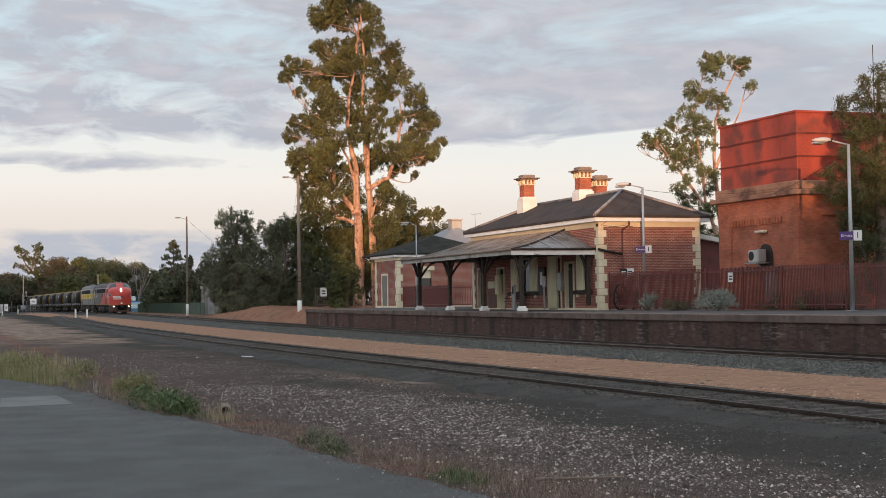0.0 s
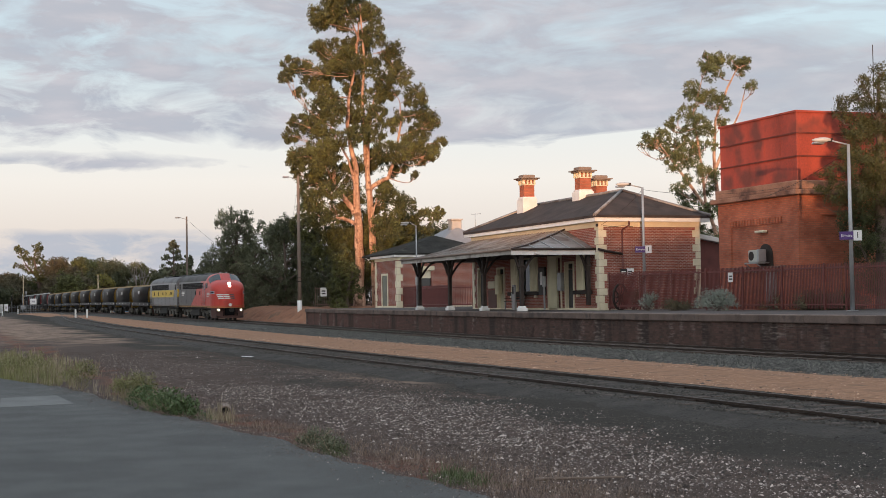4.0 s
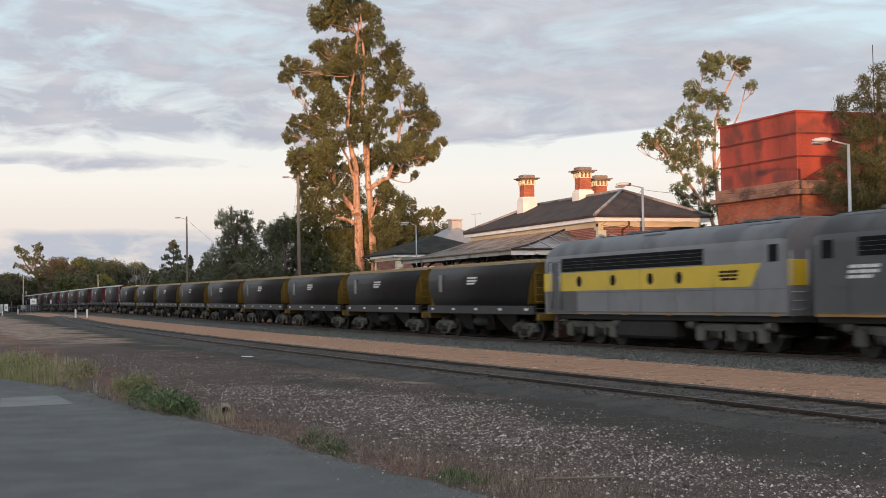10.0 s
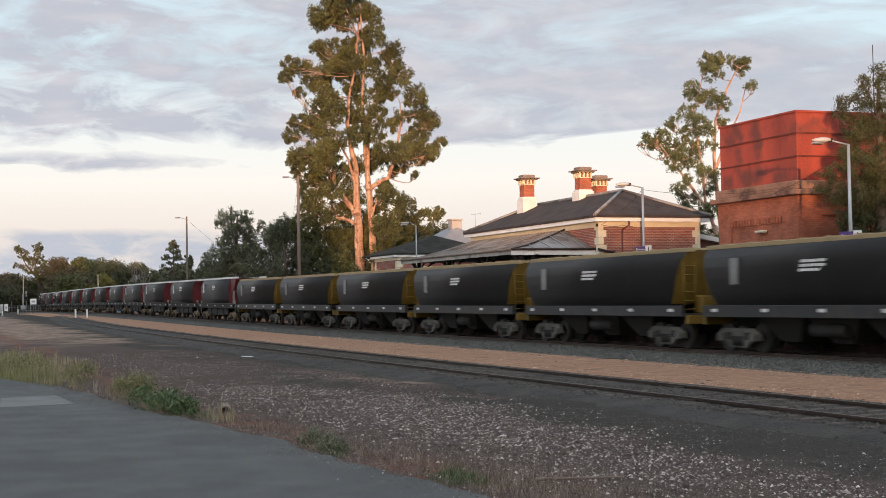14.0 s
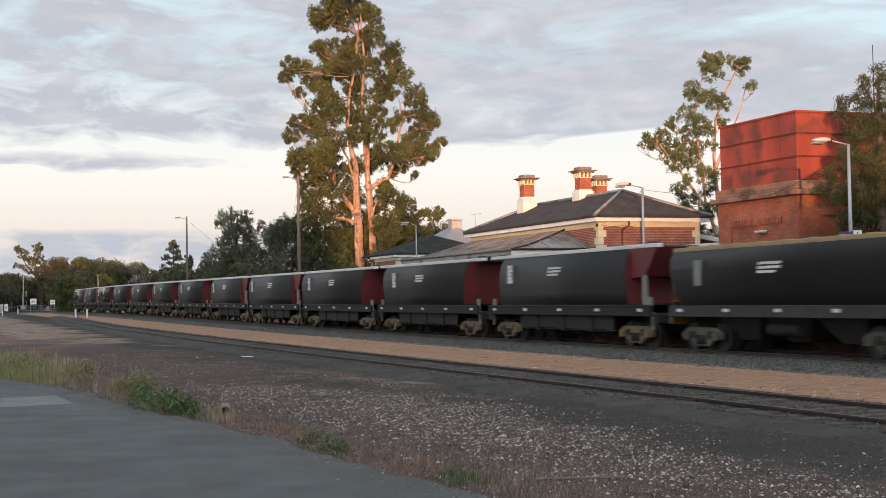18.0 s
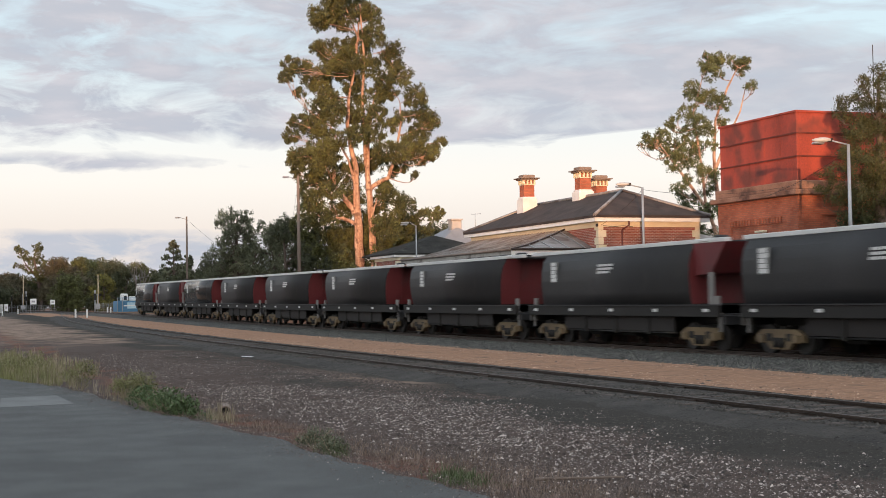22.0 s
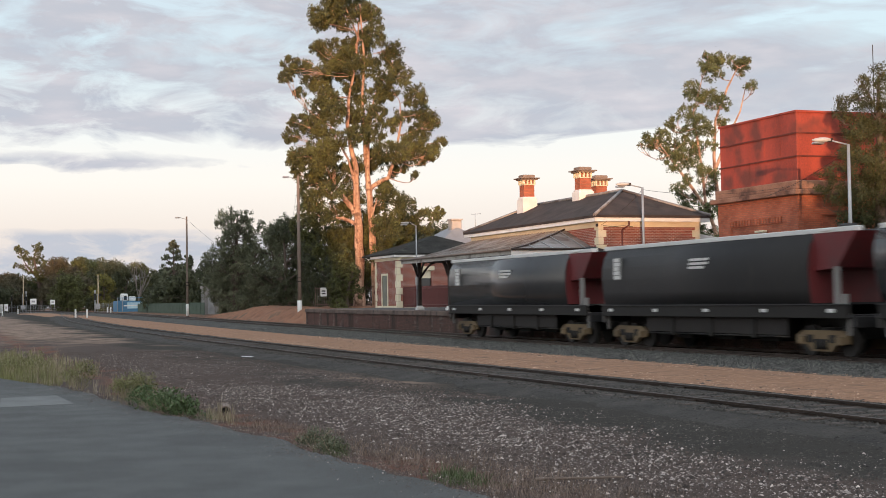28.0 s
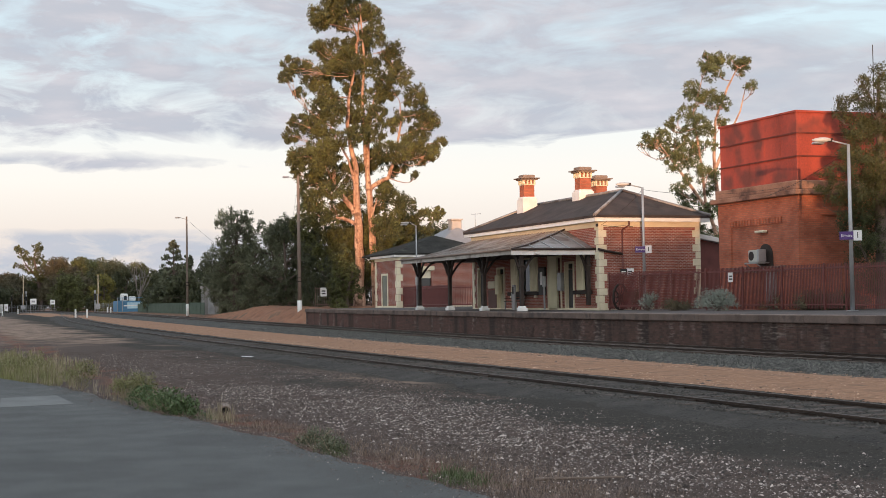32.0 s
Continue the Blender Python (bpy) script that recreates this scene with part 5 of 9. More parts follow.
def simple_tree(name, base, height, width, seed, label, leaf, bark=DARK_BARK, clumps=16, size=0.25, per_area=260, low=0.25, group="", trunk_r=0.22, squash=0.75, tufts=0):
    rng = np.random.default_rng(seed)
    blobs = []
    for k in range(clumps):
        u = low + (1 - low) * (k + 0.5) / clumps
        shape = math.sin(min((u - low) / (1 - low) * 0.85 + 0.15, 1) * math.pi) ** 0.6
        ang = rng.random() * 2 * math.pi
        rad = width / 2 * shape * rng.random() ** 0.5 * 0.85
        r = width * (0.16 + 0.11 * rng.random())
        blobs.append((math.cos(ang) * rad, math.sin(ang) * rad, min(height * u, height - r * 0.6), r))
    trunks = [[(0, 0, 0, trunk_r), (rng.normal() * 0.2, rng.normal() * 0.2, height * 0.35, trunk_r * 0.8), (rng.normal() * 0.4, rng.normal() * 0.4, height * 0.85, trunk_r * 0.3)]]
    if tufts:
        blobs = with_tufts(rng, blobs, tufts, 0.92)
    t = tree(name, base, trunks, blobs, seed + 100, label, leaf=leaf, bark=bark, per_area=per_area, size=size, squash=squash, single=True, limbs=4 if tufts else 1)
    if group:
        t["group"] = group
    return t


# ---- the train ----
SPEED = 16.6
moving = []      # (vehicle, place of its middle at the start)


def paint(name, colour, rough=0.45, grime=(0.03, 0.027, 0.025), level=0.6, spec=0.4, shade=0.8):
    return mat(name, tuple(c * shade for c in colour), colour, rough, 0.9, 22, 0.06, stain=(tuple((a + b) / 2 for a, b in zip(colour, grime)), 0.7, level), spec=spec)


BLACK = paint("wagon_black_paint", (0.024, 0.024, 0.025), 0.5, (0.045, 0.04, 0.036), 0.58, 0.3)
SILL = paint("wagon_dark_grey", (0.026, 0.026, 0.027), 0.55, (0.09, 0.075, 0.06), 0.55)
OCHRE = paint("ochre_yellow_end", (0.22, 0.135, 0.022), 0.6, (0.05, 0.035, 0.015), 0.5)
MAROON = paint("red_oxide_end", (0.15, 0.024, 0.026), 0.6, (0.05, 0.03, 0.03), 0.5)
TAN_EDGE = paint("tan_walkway", (0.38, 0.28, 0.15), 0.7)
SILVER_EDGE = paint("silver_coaming", (0.70, 0.70, 0.68), 0.5)
UNDER = paint("underframe_grime", (0.020, 0.018, 0.016), 0.8)
BOGIE = paint("bogie_dust_grey", (0.120, 0.114, 0.098), 0.85, (0.02, 0.019, 0.017), 0.44)
BOGIE_OCHRE = paint("bogie_dirty_yellow", (0.19, 0.135, 0.075), 0.8, (0.05, 0.038, 0.028), 0.48)
WHEEL = paint("wheel_steel", (0.030, 0.027, 0.025), 0.7)
POST_GREY = paint("weathered_post_grey", (0.27, 0.26, 0.25), 0.65)
GLOSS_BLACK = paint("clean_black_paint", (0.030, 0.031, 0.033), 0.17, (0.035, 0.035, 0.036), 0.62, 0.8)
SKIRT = paint("brown_black_underframe", (0.024, 0.020, 0.018), 0.8)
FADED_MARK = paint("faded_stencil", (0.26, 0.26, 0.25), 0.6, (0.10, 0.10, 0.10), 0.5)
WHITE_MARK = paint("white_lettering", (0.72, 0.72, 0.70), 0.5, (0.5, 0.48, 0.45), 0.6)
RED = paint("loco_red", (0.54, 0.056, 0.042), 0.35, (0.16, 0.05, 0.04), 0.57)
LOCO_GREY = paint("loco_dark_grey", (0.075, 0.080, 0.085), 0.4, (0.05, 0.045, 0.04), 0.52)
LOCO_ROOF = paint("sooty_loco_roof", (0.085, 0.083, 0.081), 0.65, (0.008, 0.008, 0.008), 0.45, 0.3)
GREY_ROOF = paint("grimy_grey_roof", (0.15, 0.15, 0.155), 0.55, (0.02, 0.019, 0.018), 0.46)
LOCO_SILVER = paint("loco_mid_grey", (0.20, 0.205, 0.215), 0.4, (0.11, 0.10, 0.09), 0.53)
LOCO_YELLOW = paint("loco_yellow", (0.70, 0.48, 0.035), 0.4, (0.3, 0.22, 0.05), 0.60)
STRIPE = paint("dull_orange_stripe", (0.36, 0.20, 0.055), 0.6, (0.1, 0.07, 0.04), 0.52)
LOUVRE = paint("black_louvre", (0.008, 0.008, 0.009), 0.7, spec=0.1)
LAMP_ON = glow("headlight_glow", (1.0, 0.93, 0.78), 60.0)
LAMP_SOFT = glow("ditch_light_glow", (1.0, 0.80, 0.45), 12.0)
MARKER = glow("marker_glow", (1.0, 0.55, 0.25), 1.6)
PILOT = paint("pilot_brown_grime", (0.085, 0.042, 0.036), 0.8, (0.02, 0.016, 0.014), 0.48)
NUMBER_FACE = paint("pale_blue_grey_plate", (0.36, 0.40, 0.46), 0.5)
CAB_GLASS = glass_mat("cab_glass", (0.012, 0.016, 0.018), 0.15)


def wheel(x, y, r, parent):
    """A wheel on its own with tread and flange."""
    bm = B()
    s = 1 if y > 0 else -1
    rod(bm, (x, y - s * 0.06, r), (x, y + s * 0.07, r), r, r, 20)
    rod(bm, (x, y - s * 0.09, r), (x, y - s * 0.06, r), r + 0.028, r + 0.028, 20)
    rod(bm, (x, y + s * 0.07, r), (x, y + s * 0.12, r), r * 0.3, r * 0.25, 10)
    return part("wheel", bm, WHEEL, parent)


def freight_bogie(x, parent, material):
    """A three-piece bogie: cast side frames with a window and spring nest, bolster, axles, wheels."""
    r, base = 0.43, 0.88
    bm = box(B(), x - 0.18, x + 0.18, -1.0, 1.0, 0.45, 0.80, 0.02)
    bg = part("bogie", bm, UNDER, parent, "freight bogie with cast side frames")
    for s in (-1, 1):
        y0, y1 = sorted((s * 1.00, s * 1.13))
        bm = B()
        extrude(bm, [(x - 1.16, 0.58), (x - 1.16, 0.36), (x - 0.70, 0.34), (x - 0.42, 0.14), (x + 0.42, 0.14), (x + 0.70, 0.34), (x + 1.16, 0.36), (x + 1.16, 0.58), (x + 0.85, 0.72), (x - 0.85, 0.72)], y0, y1, "y")
        sf = part("side_frame", bm, material, bg)
        yo0, yo1 = sorted((s * 1.13, s * 1.16))
        for a in (-1, 1):
            part("axle_box", box(B(), x + a * base - 0.16, x + a * base + 0.16, *sorted((s * 1.10, s * 1.24)), 0.32, 0.56, 0.03), material, sf)
        bm = B()
        for a in (-0.2, 0, 0.2):
            rod(bm, (x + a, s * 1.14, 0.20), (x + a, s * 1.14, 0.48), 0.075, 0.075, 8)
        part("spring_nest", bm, UNDER, sf)
        part("frame_window", box(B(), x - 0.66, x - 0.36, yo0, yo1, 0.38, 0.60, 0.02), UNDER, sf)
        part("frame_window", box(B(), x + 0.36, x + 0.66, yo0, yo1, 0.38, 0.60, 0.02), UNDER, sf)
        for a in (-1, 1):
            wheel(x + a * base, s * GAUGE / 2, r, bg)
    return bg


def logo(x, y, z, h, parent, material, slant=0.35, wide=3.6):
    """A badge of slanting bars, no lettering, on the near side."""
    def plate(x0, x1, z0, z1):
        pts = [(x + slant * (zz - z), yy, zz) for yy in (y, y + 0.012) for x, zz in ((x0, z0), (x1, z0), (x1, z1), (x0, z1))]
        part("badge_bar", solid(B(), pts, [(0, 1, 2, 3), (7, 6, 5, 4), (0, 4, 5, 1), (1, 5, 6, 2), (2, 6, 7, 3), (3, 7, 4, 0)]), material, parent)
    w = wide * h / 3.0
    for j in range(3):
        a = x + j * w
        b = a + w * 0.90
        for k in range(3):
            zz = z + h * (0.76 - 0.38 * k)
            plate(a, b if k < 2 or j < 2 else a + w * 0.4, zz, zz + 0.24 * h)


def coupler(x, s, parent):
    bm = box(B(), *sorted((x - s * 0.7, x)), -0.10, 0.10, 0.78, 0.98, 0.02)
    box(bm, *sorted((x - s * 0.12, x + s * 0.04)), -0.16, 0.16, 0.72, 1.02, 0.03)
    part("coupler", bm, UNDER, parent)


def side_ring(w_top, z_top):
    """Half of the bulging hopper side, from the sill up to the coaming."""
    return [(1.36, 1.42), (1.42, 1.8), (1.455, 2.2), (1.44, 2.55), (1.36, 2.85), (1.22, 3.05), (w_top, z_top)]


def hopper(label, pitch, top, ends, edge, kind, rear_gap=0.8, skin_paint=None):
    """A bulk grain hopper. kind: "sloped" (ochre ends that lean in), "full" (closed coloured end sheets) or "open" (a hood on posts over the front end)."""
    P = pitch / 2
    L = P - 0.45
    w = thing("grain_hopper_wagon", (0, 0, 0), label, "wagon", "grain wagons of the train")
    new_kind = kind != "sloped"
    half = [(y, 1.42 + (z - 1.42) * (top - 1.42) / (3.14 - 1.42)) for y, z in side_ring(1.20 if new_kind else 1.12, 3.14)]
    prof = [(-y, z) for y, z in half] + [(y, z) for y, z in half[::-1]]
    x0, x1 = {"sloped": (-P + 1.45, P - 1.45), "full": (-P + rear_gap, P - 2.4), "open": (-P + rear_gap, P - 2.3)}[kind]
    lean = {"sloped": 0.85, "full": 0.35, "open": 0.0}[kind]

    def rake(z):
        # the ends lean outwards as they rise
        return lean * max((z - 1.42) / (top - 1.42), 0) ** 0.7
    bm = extrude(B(), prof, x0, x1, "x")
    for v in bm.verts:
        v.co.x += math.copysign(rake(v.co.z), v.co.x)
    bm.normal_update()
    for f in bm.faces:
        if abs(f.normal.x) < 0.5 and abs(f.normal.z) < 0.98:
            f.smooth = True
    part("hopper_body", bm, skin_paint or BLACK, w, "black bulging steel hopper side")
    for s, e in ((-1, x0), (1, x1)):
        inner = [(y * 0.985, z + (0.06 if z < 1.5 else -0.02)) for y, z in prof]
        n = len(inner)
        faces = [tuple(range(n)), tuple(range(n, 2 * n))] + [(k, (k + 1) % n, n + (k + 1) % n, n + k) for k in range(n)]
        base_ring = [(e + s * (rake(z) - 0.02), y, z) for y, z in inner]
        face = [(e + s * (rake(z) + 0.03), y, z) for y, z in inner]
        part("end_sheet", solid(B(), base_ring + face, faces), ends, w, "coloured end sheet of the hopper")
        if kind == "sloped":
            part("end_frame", box(B(), *sorted((s * (P - 1.0), s * (P - 0.55))), -0.7, 0.7, 1.14, 1.75, 0.05), ends, w)
        elif kind == "full":
            for y in (-0.5, 0.5):
                part("end_rib", bar(B(), (e + s * 0.08, y, 1.6), (e + s * (lean + 0.05), y, top - 0.1), 0.08, 0.08), ends, w)
        elif s > 0:
            hood = extrude(B(), [(e - 0.02, top - 0.05), (P - 0.4, top - 0.05), (P - 1.25, top - 1.0), (e - 0.02, top - 1.08)], -1.24, 1.24, "y")
            part("end_hood", hood, ends, w, "coloured hood that leans out over the end")
        if new_kind:
            for a in (-1.22, 1.22):
                if kind == "open" and s > 0:
                    part("end_post", box(B(), P - 1.36, P - 1.22, a - 0.07, a + 0.07, 1.16, top - 0.98), POST_GREY, w, "pale grey end post")
                part("short_post", box(B(), s * (P - 0.95) - 0.07, s * (P - 0.95) + 0.07, a - 0.06, a + 0.06, 1.16, 1.72), POST_GREY, w)
                part("step_iron", box(B(), s * (P - 0.8) - 0.03, s * (P - 0.8) + 0.03, a - 0.05, a + 0.05, 0.6, 1.2), POST_GREY, w)
        else:
            for k in range(6):
                part("ladder_rung", rod(B(), (s * (P - 0.72), -1.28, 1.30 + 0.28 * k), (s * (P - 0.72), -0.85, 1.30 + 0.28 * k), 0.018, None, 5), ends, w)
            for y in (-1.28, -0.85):
                part("ladder_stile", rod(B(), (s * (P - 0.72), y, 1.1), (s * (P - 0.72), y, 2.9), 0.022, None, 5), ends, w)
        part("end_platform", box(B(), *sorted((s * (P - 1.6), s * (L - 0.02))), -1.35, 1.35, 1.08, 1.16, 0.01), SILL, w)
        part("headstock", box(B(), *sorted((s * (L - 0.18), s * L)), -1.30, 1.30, 0.82, 1.12, 0.02), ends if not new_kind else SILL, w)
        coupler(s * (P - 0.03), s, w)
        part("brake_hose", rod(B(), (s * (L + 0.02), 0.35, 0.85), (s * (P - 0.1), 0.30, 0.55), 0.03, None, 6), LOUVRE, w)
    for s in (-1, 1):
        part("side_sill", box(B(), -L + 0.2, L - 0.2, *sorted((s * 1.28, s * 1.42)), 1.06, 1.42, 0.015), UNDER if new_kind else SILL, w, "dark side sill")
        if new_kind:
            part("sill_lip", box(B(), -L + 0.2, L - 0.2, *sorted((s * 1.36, s * 1.455)), 1.42, 1.455), SILL, w)
        part("coaming", box(B(), -P + 0.55, P - 0.45, *sorted((s * 0.98, s * 1.22 if new_kind else s * 1.16)), top - 0.05, top + 0.09, 0.015), edge, w, "pale top edge of the hopper")
    part("roof_cover", box(B(), -P + 1.0, P - 1.0, -0.75, 0.75, top - 0.08, top + (0.10 if not new_kind else 0.03), 0.03), edge if not new_kind else SILL, w)
    if not new_kind:
        for k in range(9):
            x = -P + 1.6 + k * (pitch - 3.2) / 8
            part("walkway_bracket", box(B(), x - 0.10, x + 0.10, -1.18, -0.75, top + 0.0, top + 0.12), edge, w)
    else:
        part("hatch_gear", box(B(), P - 1.35, P - 1.0, -1.1, -0.7, top + 0.06, top + 0.18, 0.04), SILL, w)
        part("hatch_gear_lever", box(B(), P - 2.0, P - 1.45, -1.25, -1.05, top - 0.02, top + 0.09, 0.03), SILVER_EDGE, w)
    # reflectors along the sill
    for k in range(5):
        x = -L + 0.9 + k * (2 * L - 1.8) / 4
        part("reflector", box(B(), x - 0.16, x + 0.16, -1.435, -1.42, 1.22, 1.32), WHITE_MARK, w, "white reflector plate")
    # block of small lettering as rows of bars, and the badge
    dx, dz = {"sloped": (x0 + 0.9, 2.05), "full": (x0 + 1.3, 2.32), "open": (x0 + 0.9, 2.32)}[kind]
    skin = -1.47
    pw, ph = (0.42, 0.80) if not new_kind else (0.56, 0.78)
    panel = part("data_panel", box(B(), dx, dx + pw, skin, skin + 0.05, dz, dz + ph), FADED_MARK, w, "weathered pale data panel")
    for k in range(5):
        part("stencil_bar", box(B(), dx + 0.04, dx + pw - 0.04 - 0.06 * (k % 3), skin - 0.006, skin, dz + 0.03 + 0.15 * k, dz + 0.155 + 0.15 * k), WHITE_MARK if new_kind else FADED_MARK, panel)
    logo(-0.95, skin - 0.002, 2.36 if not new_kind else 2.58, 0.33, w, WHITE_MARK)
    # discharge chutes between deep cross ribs
    for k in (-1, 0, 1):
        x = k * 2.5
        bm = solid(B(), [(x - 1.2, -1.1, 1.1), (x + 1.2, -1.1, 1.1), (x + 1.2, 1.1, 1.1), (x - 1.2, 1.1, 1.1), (x - 0.45, -0.7, 0.35), (x + 0.45, -0.7, 0.35), (x + 0.45, 0.7, 0.35), (x - 0.45, 0.7, 0.35)],
                   [(3, 2, 1, 0), (4, 5, 6, 7), (0, 1, 5, 4), (1, 2, 6, 5), (2, 3, 7, 6), (3, 0, 4, 7)])
        part("discharge_chute", bm, UNDER, w)
    part("centre_sill", box(B(), -L, L, -0.25, 0.25, 0.80, 1.10), UNDER, w)
    for s in (-1, 1):
        freight_bogie(s * (L - 1.75), w, BOGIE_OCHRE if new_kind else BOGIE)
    if new_kind:
        part("brake_pipe_run", rod(B(), (-L + 3.2, -1.15, 0.52), (L - 3.2, -1.15, 0.52), 0.03, None, 6), SILL, w)
        for x in (-2.4, 0.0, 2.4):
            part("cross_rib", box(B(), x - 0.10, x + 0.10, -1.28, 1.28, 0.45, 1.06, 0.02), UNDER, w)
        for s in (-1, 1):
            part("side_skirt", box(B(), -L + 3.2, L - 3.2, *sorted((s * 1.16, s * 1.22)), 0.56, 1.06, 0.01), SKIRT, w, "brown-black sheet between the bogies")
    else:
        part("air_reservoir", rod(B(), (-1.0, -0.95, 0.72), (0.6, -0.95, 0.72), 0.2, None, 12), UNDER, w)
    return w


def body_ring(x, w, zb, zs, zt, k=17):
    pts = [(x, -w, zb), (x, -w, (zb + zs) / 2)]
    for j in range(k):
        a = math.pi * j / (k - 1)
        pts.append((x, -w * math.copysign(abs(math.cos(a)) ** 0.75, math.cos(a)), zs + (zt - zs) * math.sin(a) ** 0.8))
    pts += [(x, w, (zb + zs) / 2), (x, w, zb)]
    return pts


def loft(bm, rings, slots=None):
    vs = [[bm.verts.new(p) for p in r] for r in rings]
    n = len(rings[0])
    for i, (a, b) in enumerate(zip(vs, vs[1:])):
        for j in range(n - 1):
            f = bm.faces.new((a[j], a[j + 1], b[j + 1], b[j]))
            f.smooth = 2 <= j <= n - 5
            if slots:
                f.material_index = slots(i, j, f.calc_center_median())
        bm.faces.new((a[0], b[0], b[-1], a[-1]))
    bm.faces.new(vs[0])
    bm.faces.new(vs[-1][::-1])
    bmesh.ops.recalc_face_normals(bm, faces=bm.faces)
    return bm


def loco_bogie(x, parent, wheels=3):
    r, base = 0.51, 1.75
    bg = part("bogie", box(B(), x - 1.9, x + 1.9, -0.5, 0.5, 0.45, 0.85, 0.02), UNDER, parent, "three-axle locomotive bogie caked in grey dust")
    for s in (-1, 1):
        bm = box(B(), x - 2.35, x + 2.35, *sorted((s * 1.02, s * 1.16)), 0.62, 0.86, 0.04)
        for a in (-1.75, 0, 1.75):
            box(bm, x + a - 0.24, x + a + 0.24, *sorted((s * 1.05, s * 1.26)), 0.28, 0.78, 0.05)
        for a in (-0.88, 0.88):
            box(bm, x + a - 0.28, x + a + 0.28, *sorted((s * 1.08, s * 1.22)), 0.34, 0.66, 0.06)
        sf = part("side_frame", bm, BOGIE, bg)
        for a in (-0.88, 0.88):
            for b in (-0.12, 0.12):
                part("spring", rod(B(), (x + a + b, s * 1.23, 0.36), (x + a + b, s * 1.23, 0.62), 0.07, None, 8), UNDER, sf)
        for a in (-2.2, 2.2):
            part("brake_cylinder", rod(B(), (x + a - 0.2, s * 1.2, 0.80), (x + a + 0.25, s * 1.2, 0.80), 0.13, None, 10), BOGIE, sf)
        for a in (-1, 0, 1):
            wheel(x + a * base, s * GAUGE / 2, r, bg)
    return bg


def loco(name, length, back, label, lead):
    """A streamlined single-cab diesel with a rounded nose; its nose points to +x in its own space."""
    w = thing(name, (0, 0, 0), label, "locomotive", "locomotives of the train")
    F, R_ = length / 2, back
    nose = [(3.0, 1.45, 1.10, 3.05, 3.97), (2.66, 1.45, 1.08, 3.0, 3.93), (1.95, 1.43, 1.06, 2.80, 3.42), (1.6, 1.42, 1.05, 2.72, 3.34), (1.3, 1.38, 1.04, 2.65, 3.26), (1.0, 1.26, 1.03, 2.55, 3.15),
            (0.75, 1.10, 1.03, 2.45, 3.02), (0.55, 0.90, 1.03, 2.32, 2.87), (0.42, 0.65, 1.03, 2.15, 2.68), (0.34, 0.35, 1.05, 1.95, 2.44)]
    if not lead:
        nose = [(1.0, 1.45, 1.12, 3.08, 3.94), (0.6, 1.44, 1.12, 3.0, 3.86), (0.42, 1.38, 1.12, 2.9, 3.72), (0.34, 1.2, 1.12, 2.8, 3.5)]
    rings = [body_ring(R_, 1.44, 1.12, 3.05, 3.92), body_ring(R_ + 0.3, 1.45, 1.12, 3.1, 3.98), body_ring(F - 6.0, 1.45, 1.12, 3.1, 3.98), body_ring(F - 3.4, 1.45, 1.12, 3.08, 3.98)]
    rings += [body_ring(F - d, *q) for d, *q in nose]

    def screen(j, c):
        # the two windscreens, on the raked band between cab roof and nose
        return F - 2.6 < c.x < F - 2.0 and j in (4, 5, 6, 7, 8, 11, 12, 13, 14, 15)

    def slot(i, j, c):
        return 4 if c.z > 3.35 else 0
    if lead:
        # a diagonal edge between red and grey, cut into the body as a joint
        extra = [body_ring(x, 1.45, 1.12, 3.1, 3.98) for x in np.linspace(F - 9.4, F - 5.6, 16)]
        rings = rings[:2] + extra + rings[3:]

        def slot(i, j, c):
            if screen(j, c):
                return 2
            if c.z > 3.35 and c.x < F - 3.9:
                return 4
            return 0 if c.x > F - 9.3 + 1.9 * (c.z - 1.1) else 1
    bm = loft(B(), rings, slot)
    body = part("body", bm, [RED, LOCO_GREY, CAB_GLASS, LOCO_YELLOW, LOCO_ROOF] if lead else [LOCO_SILVER, LOCO_GREY, CAB_GLASS, LOCO_YELLOW, GREY_ROOF], w, "red and dark grey streamlined body" if lead else "mid grey streamlined body")
    y = -1.452
    if lead:
        # raked paint edge as a thin red panel
        bm = B()
        solid(bm, [(F - 10.6, y - 0.004, 1.14), (F - 5.4, y - 0.004, 1.14), (F - 5.4, y - 0.004, 2.69), (F - 7.6, y - 0.004, 2.69), (F - 8.3, y - 0.004, 2.05),
                   (F - 10.6, y + 0.01, 1.14), (F - 5.4, y + 0.01, 1.14), (F - 5.4, y + 0.01, 2.69), (F - 7.6, y + 0.01, 2.69), (F - 8.3, y + 0.01, 2.05)],
              [(0, 1, 2, 3, 4), (9, 8, 7, 6, 5), (0, 5, 6, 1), (1, 6, 7, 2), (2, 7, 8, 3), (3, 8, 9, 4), (4, 9, 5, 0)])
        part("raked_panel", bm, RED, w)
        part("waist_stripe", box(B(), R_ + 0.1, F - 1.6, y - 0.012, y + 0.02, 1.10, 1.17), STRIPE, w, "thin dull orange stripe along the sill")
    else:
        bm = B()
        x0, x1 = R_ + 1.85, F - 0.5
        solid(bm, [(x0, y - 0.006, 1.98), (x1, y - 0.006, 1.98), (x1, y - 0.006, 2.66), (x0 - 0.55, y - 0.006, 2.66), (x0, y + 0.012, 1.98), (x1, y + 0.012, 1.98), (x1, y + 0.012, 2.66), (x0 - 0.55, y + 0.012, 2.66)],
              [(0, 1, 2, 3), (7, 6, 5, 4), (0, 4, 5, 1), (1, 5, 6, 2), (2, 6, 7, 3), (3, 7, 4, 0)])
        part("yellow_band", bm, LOCO_YELLOW, w, "broad yellow band along the side")
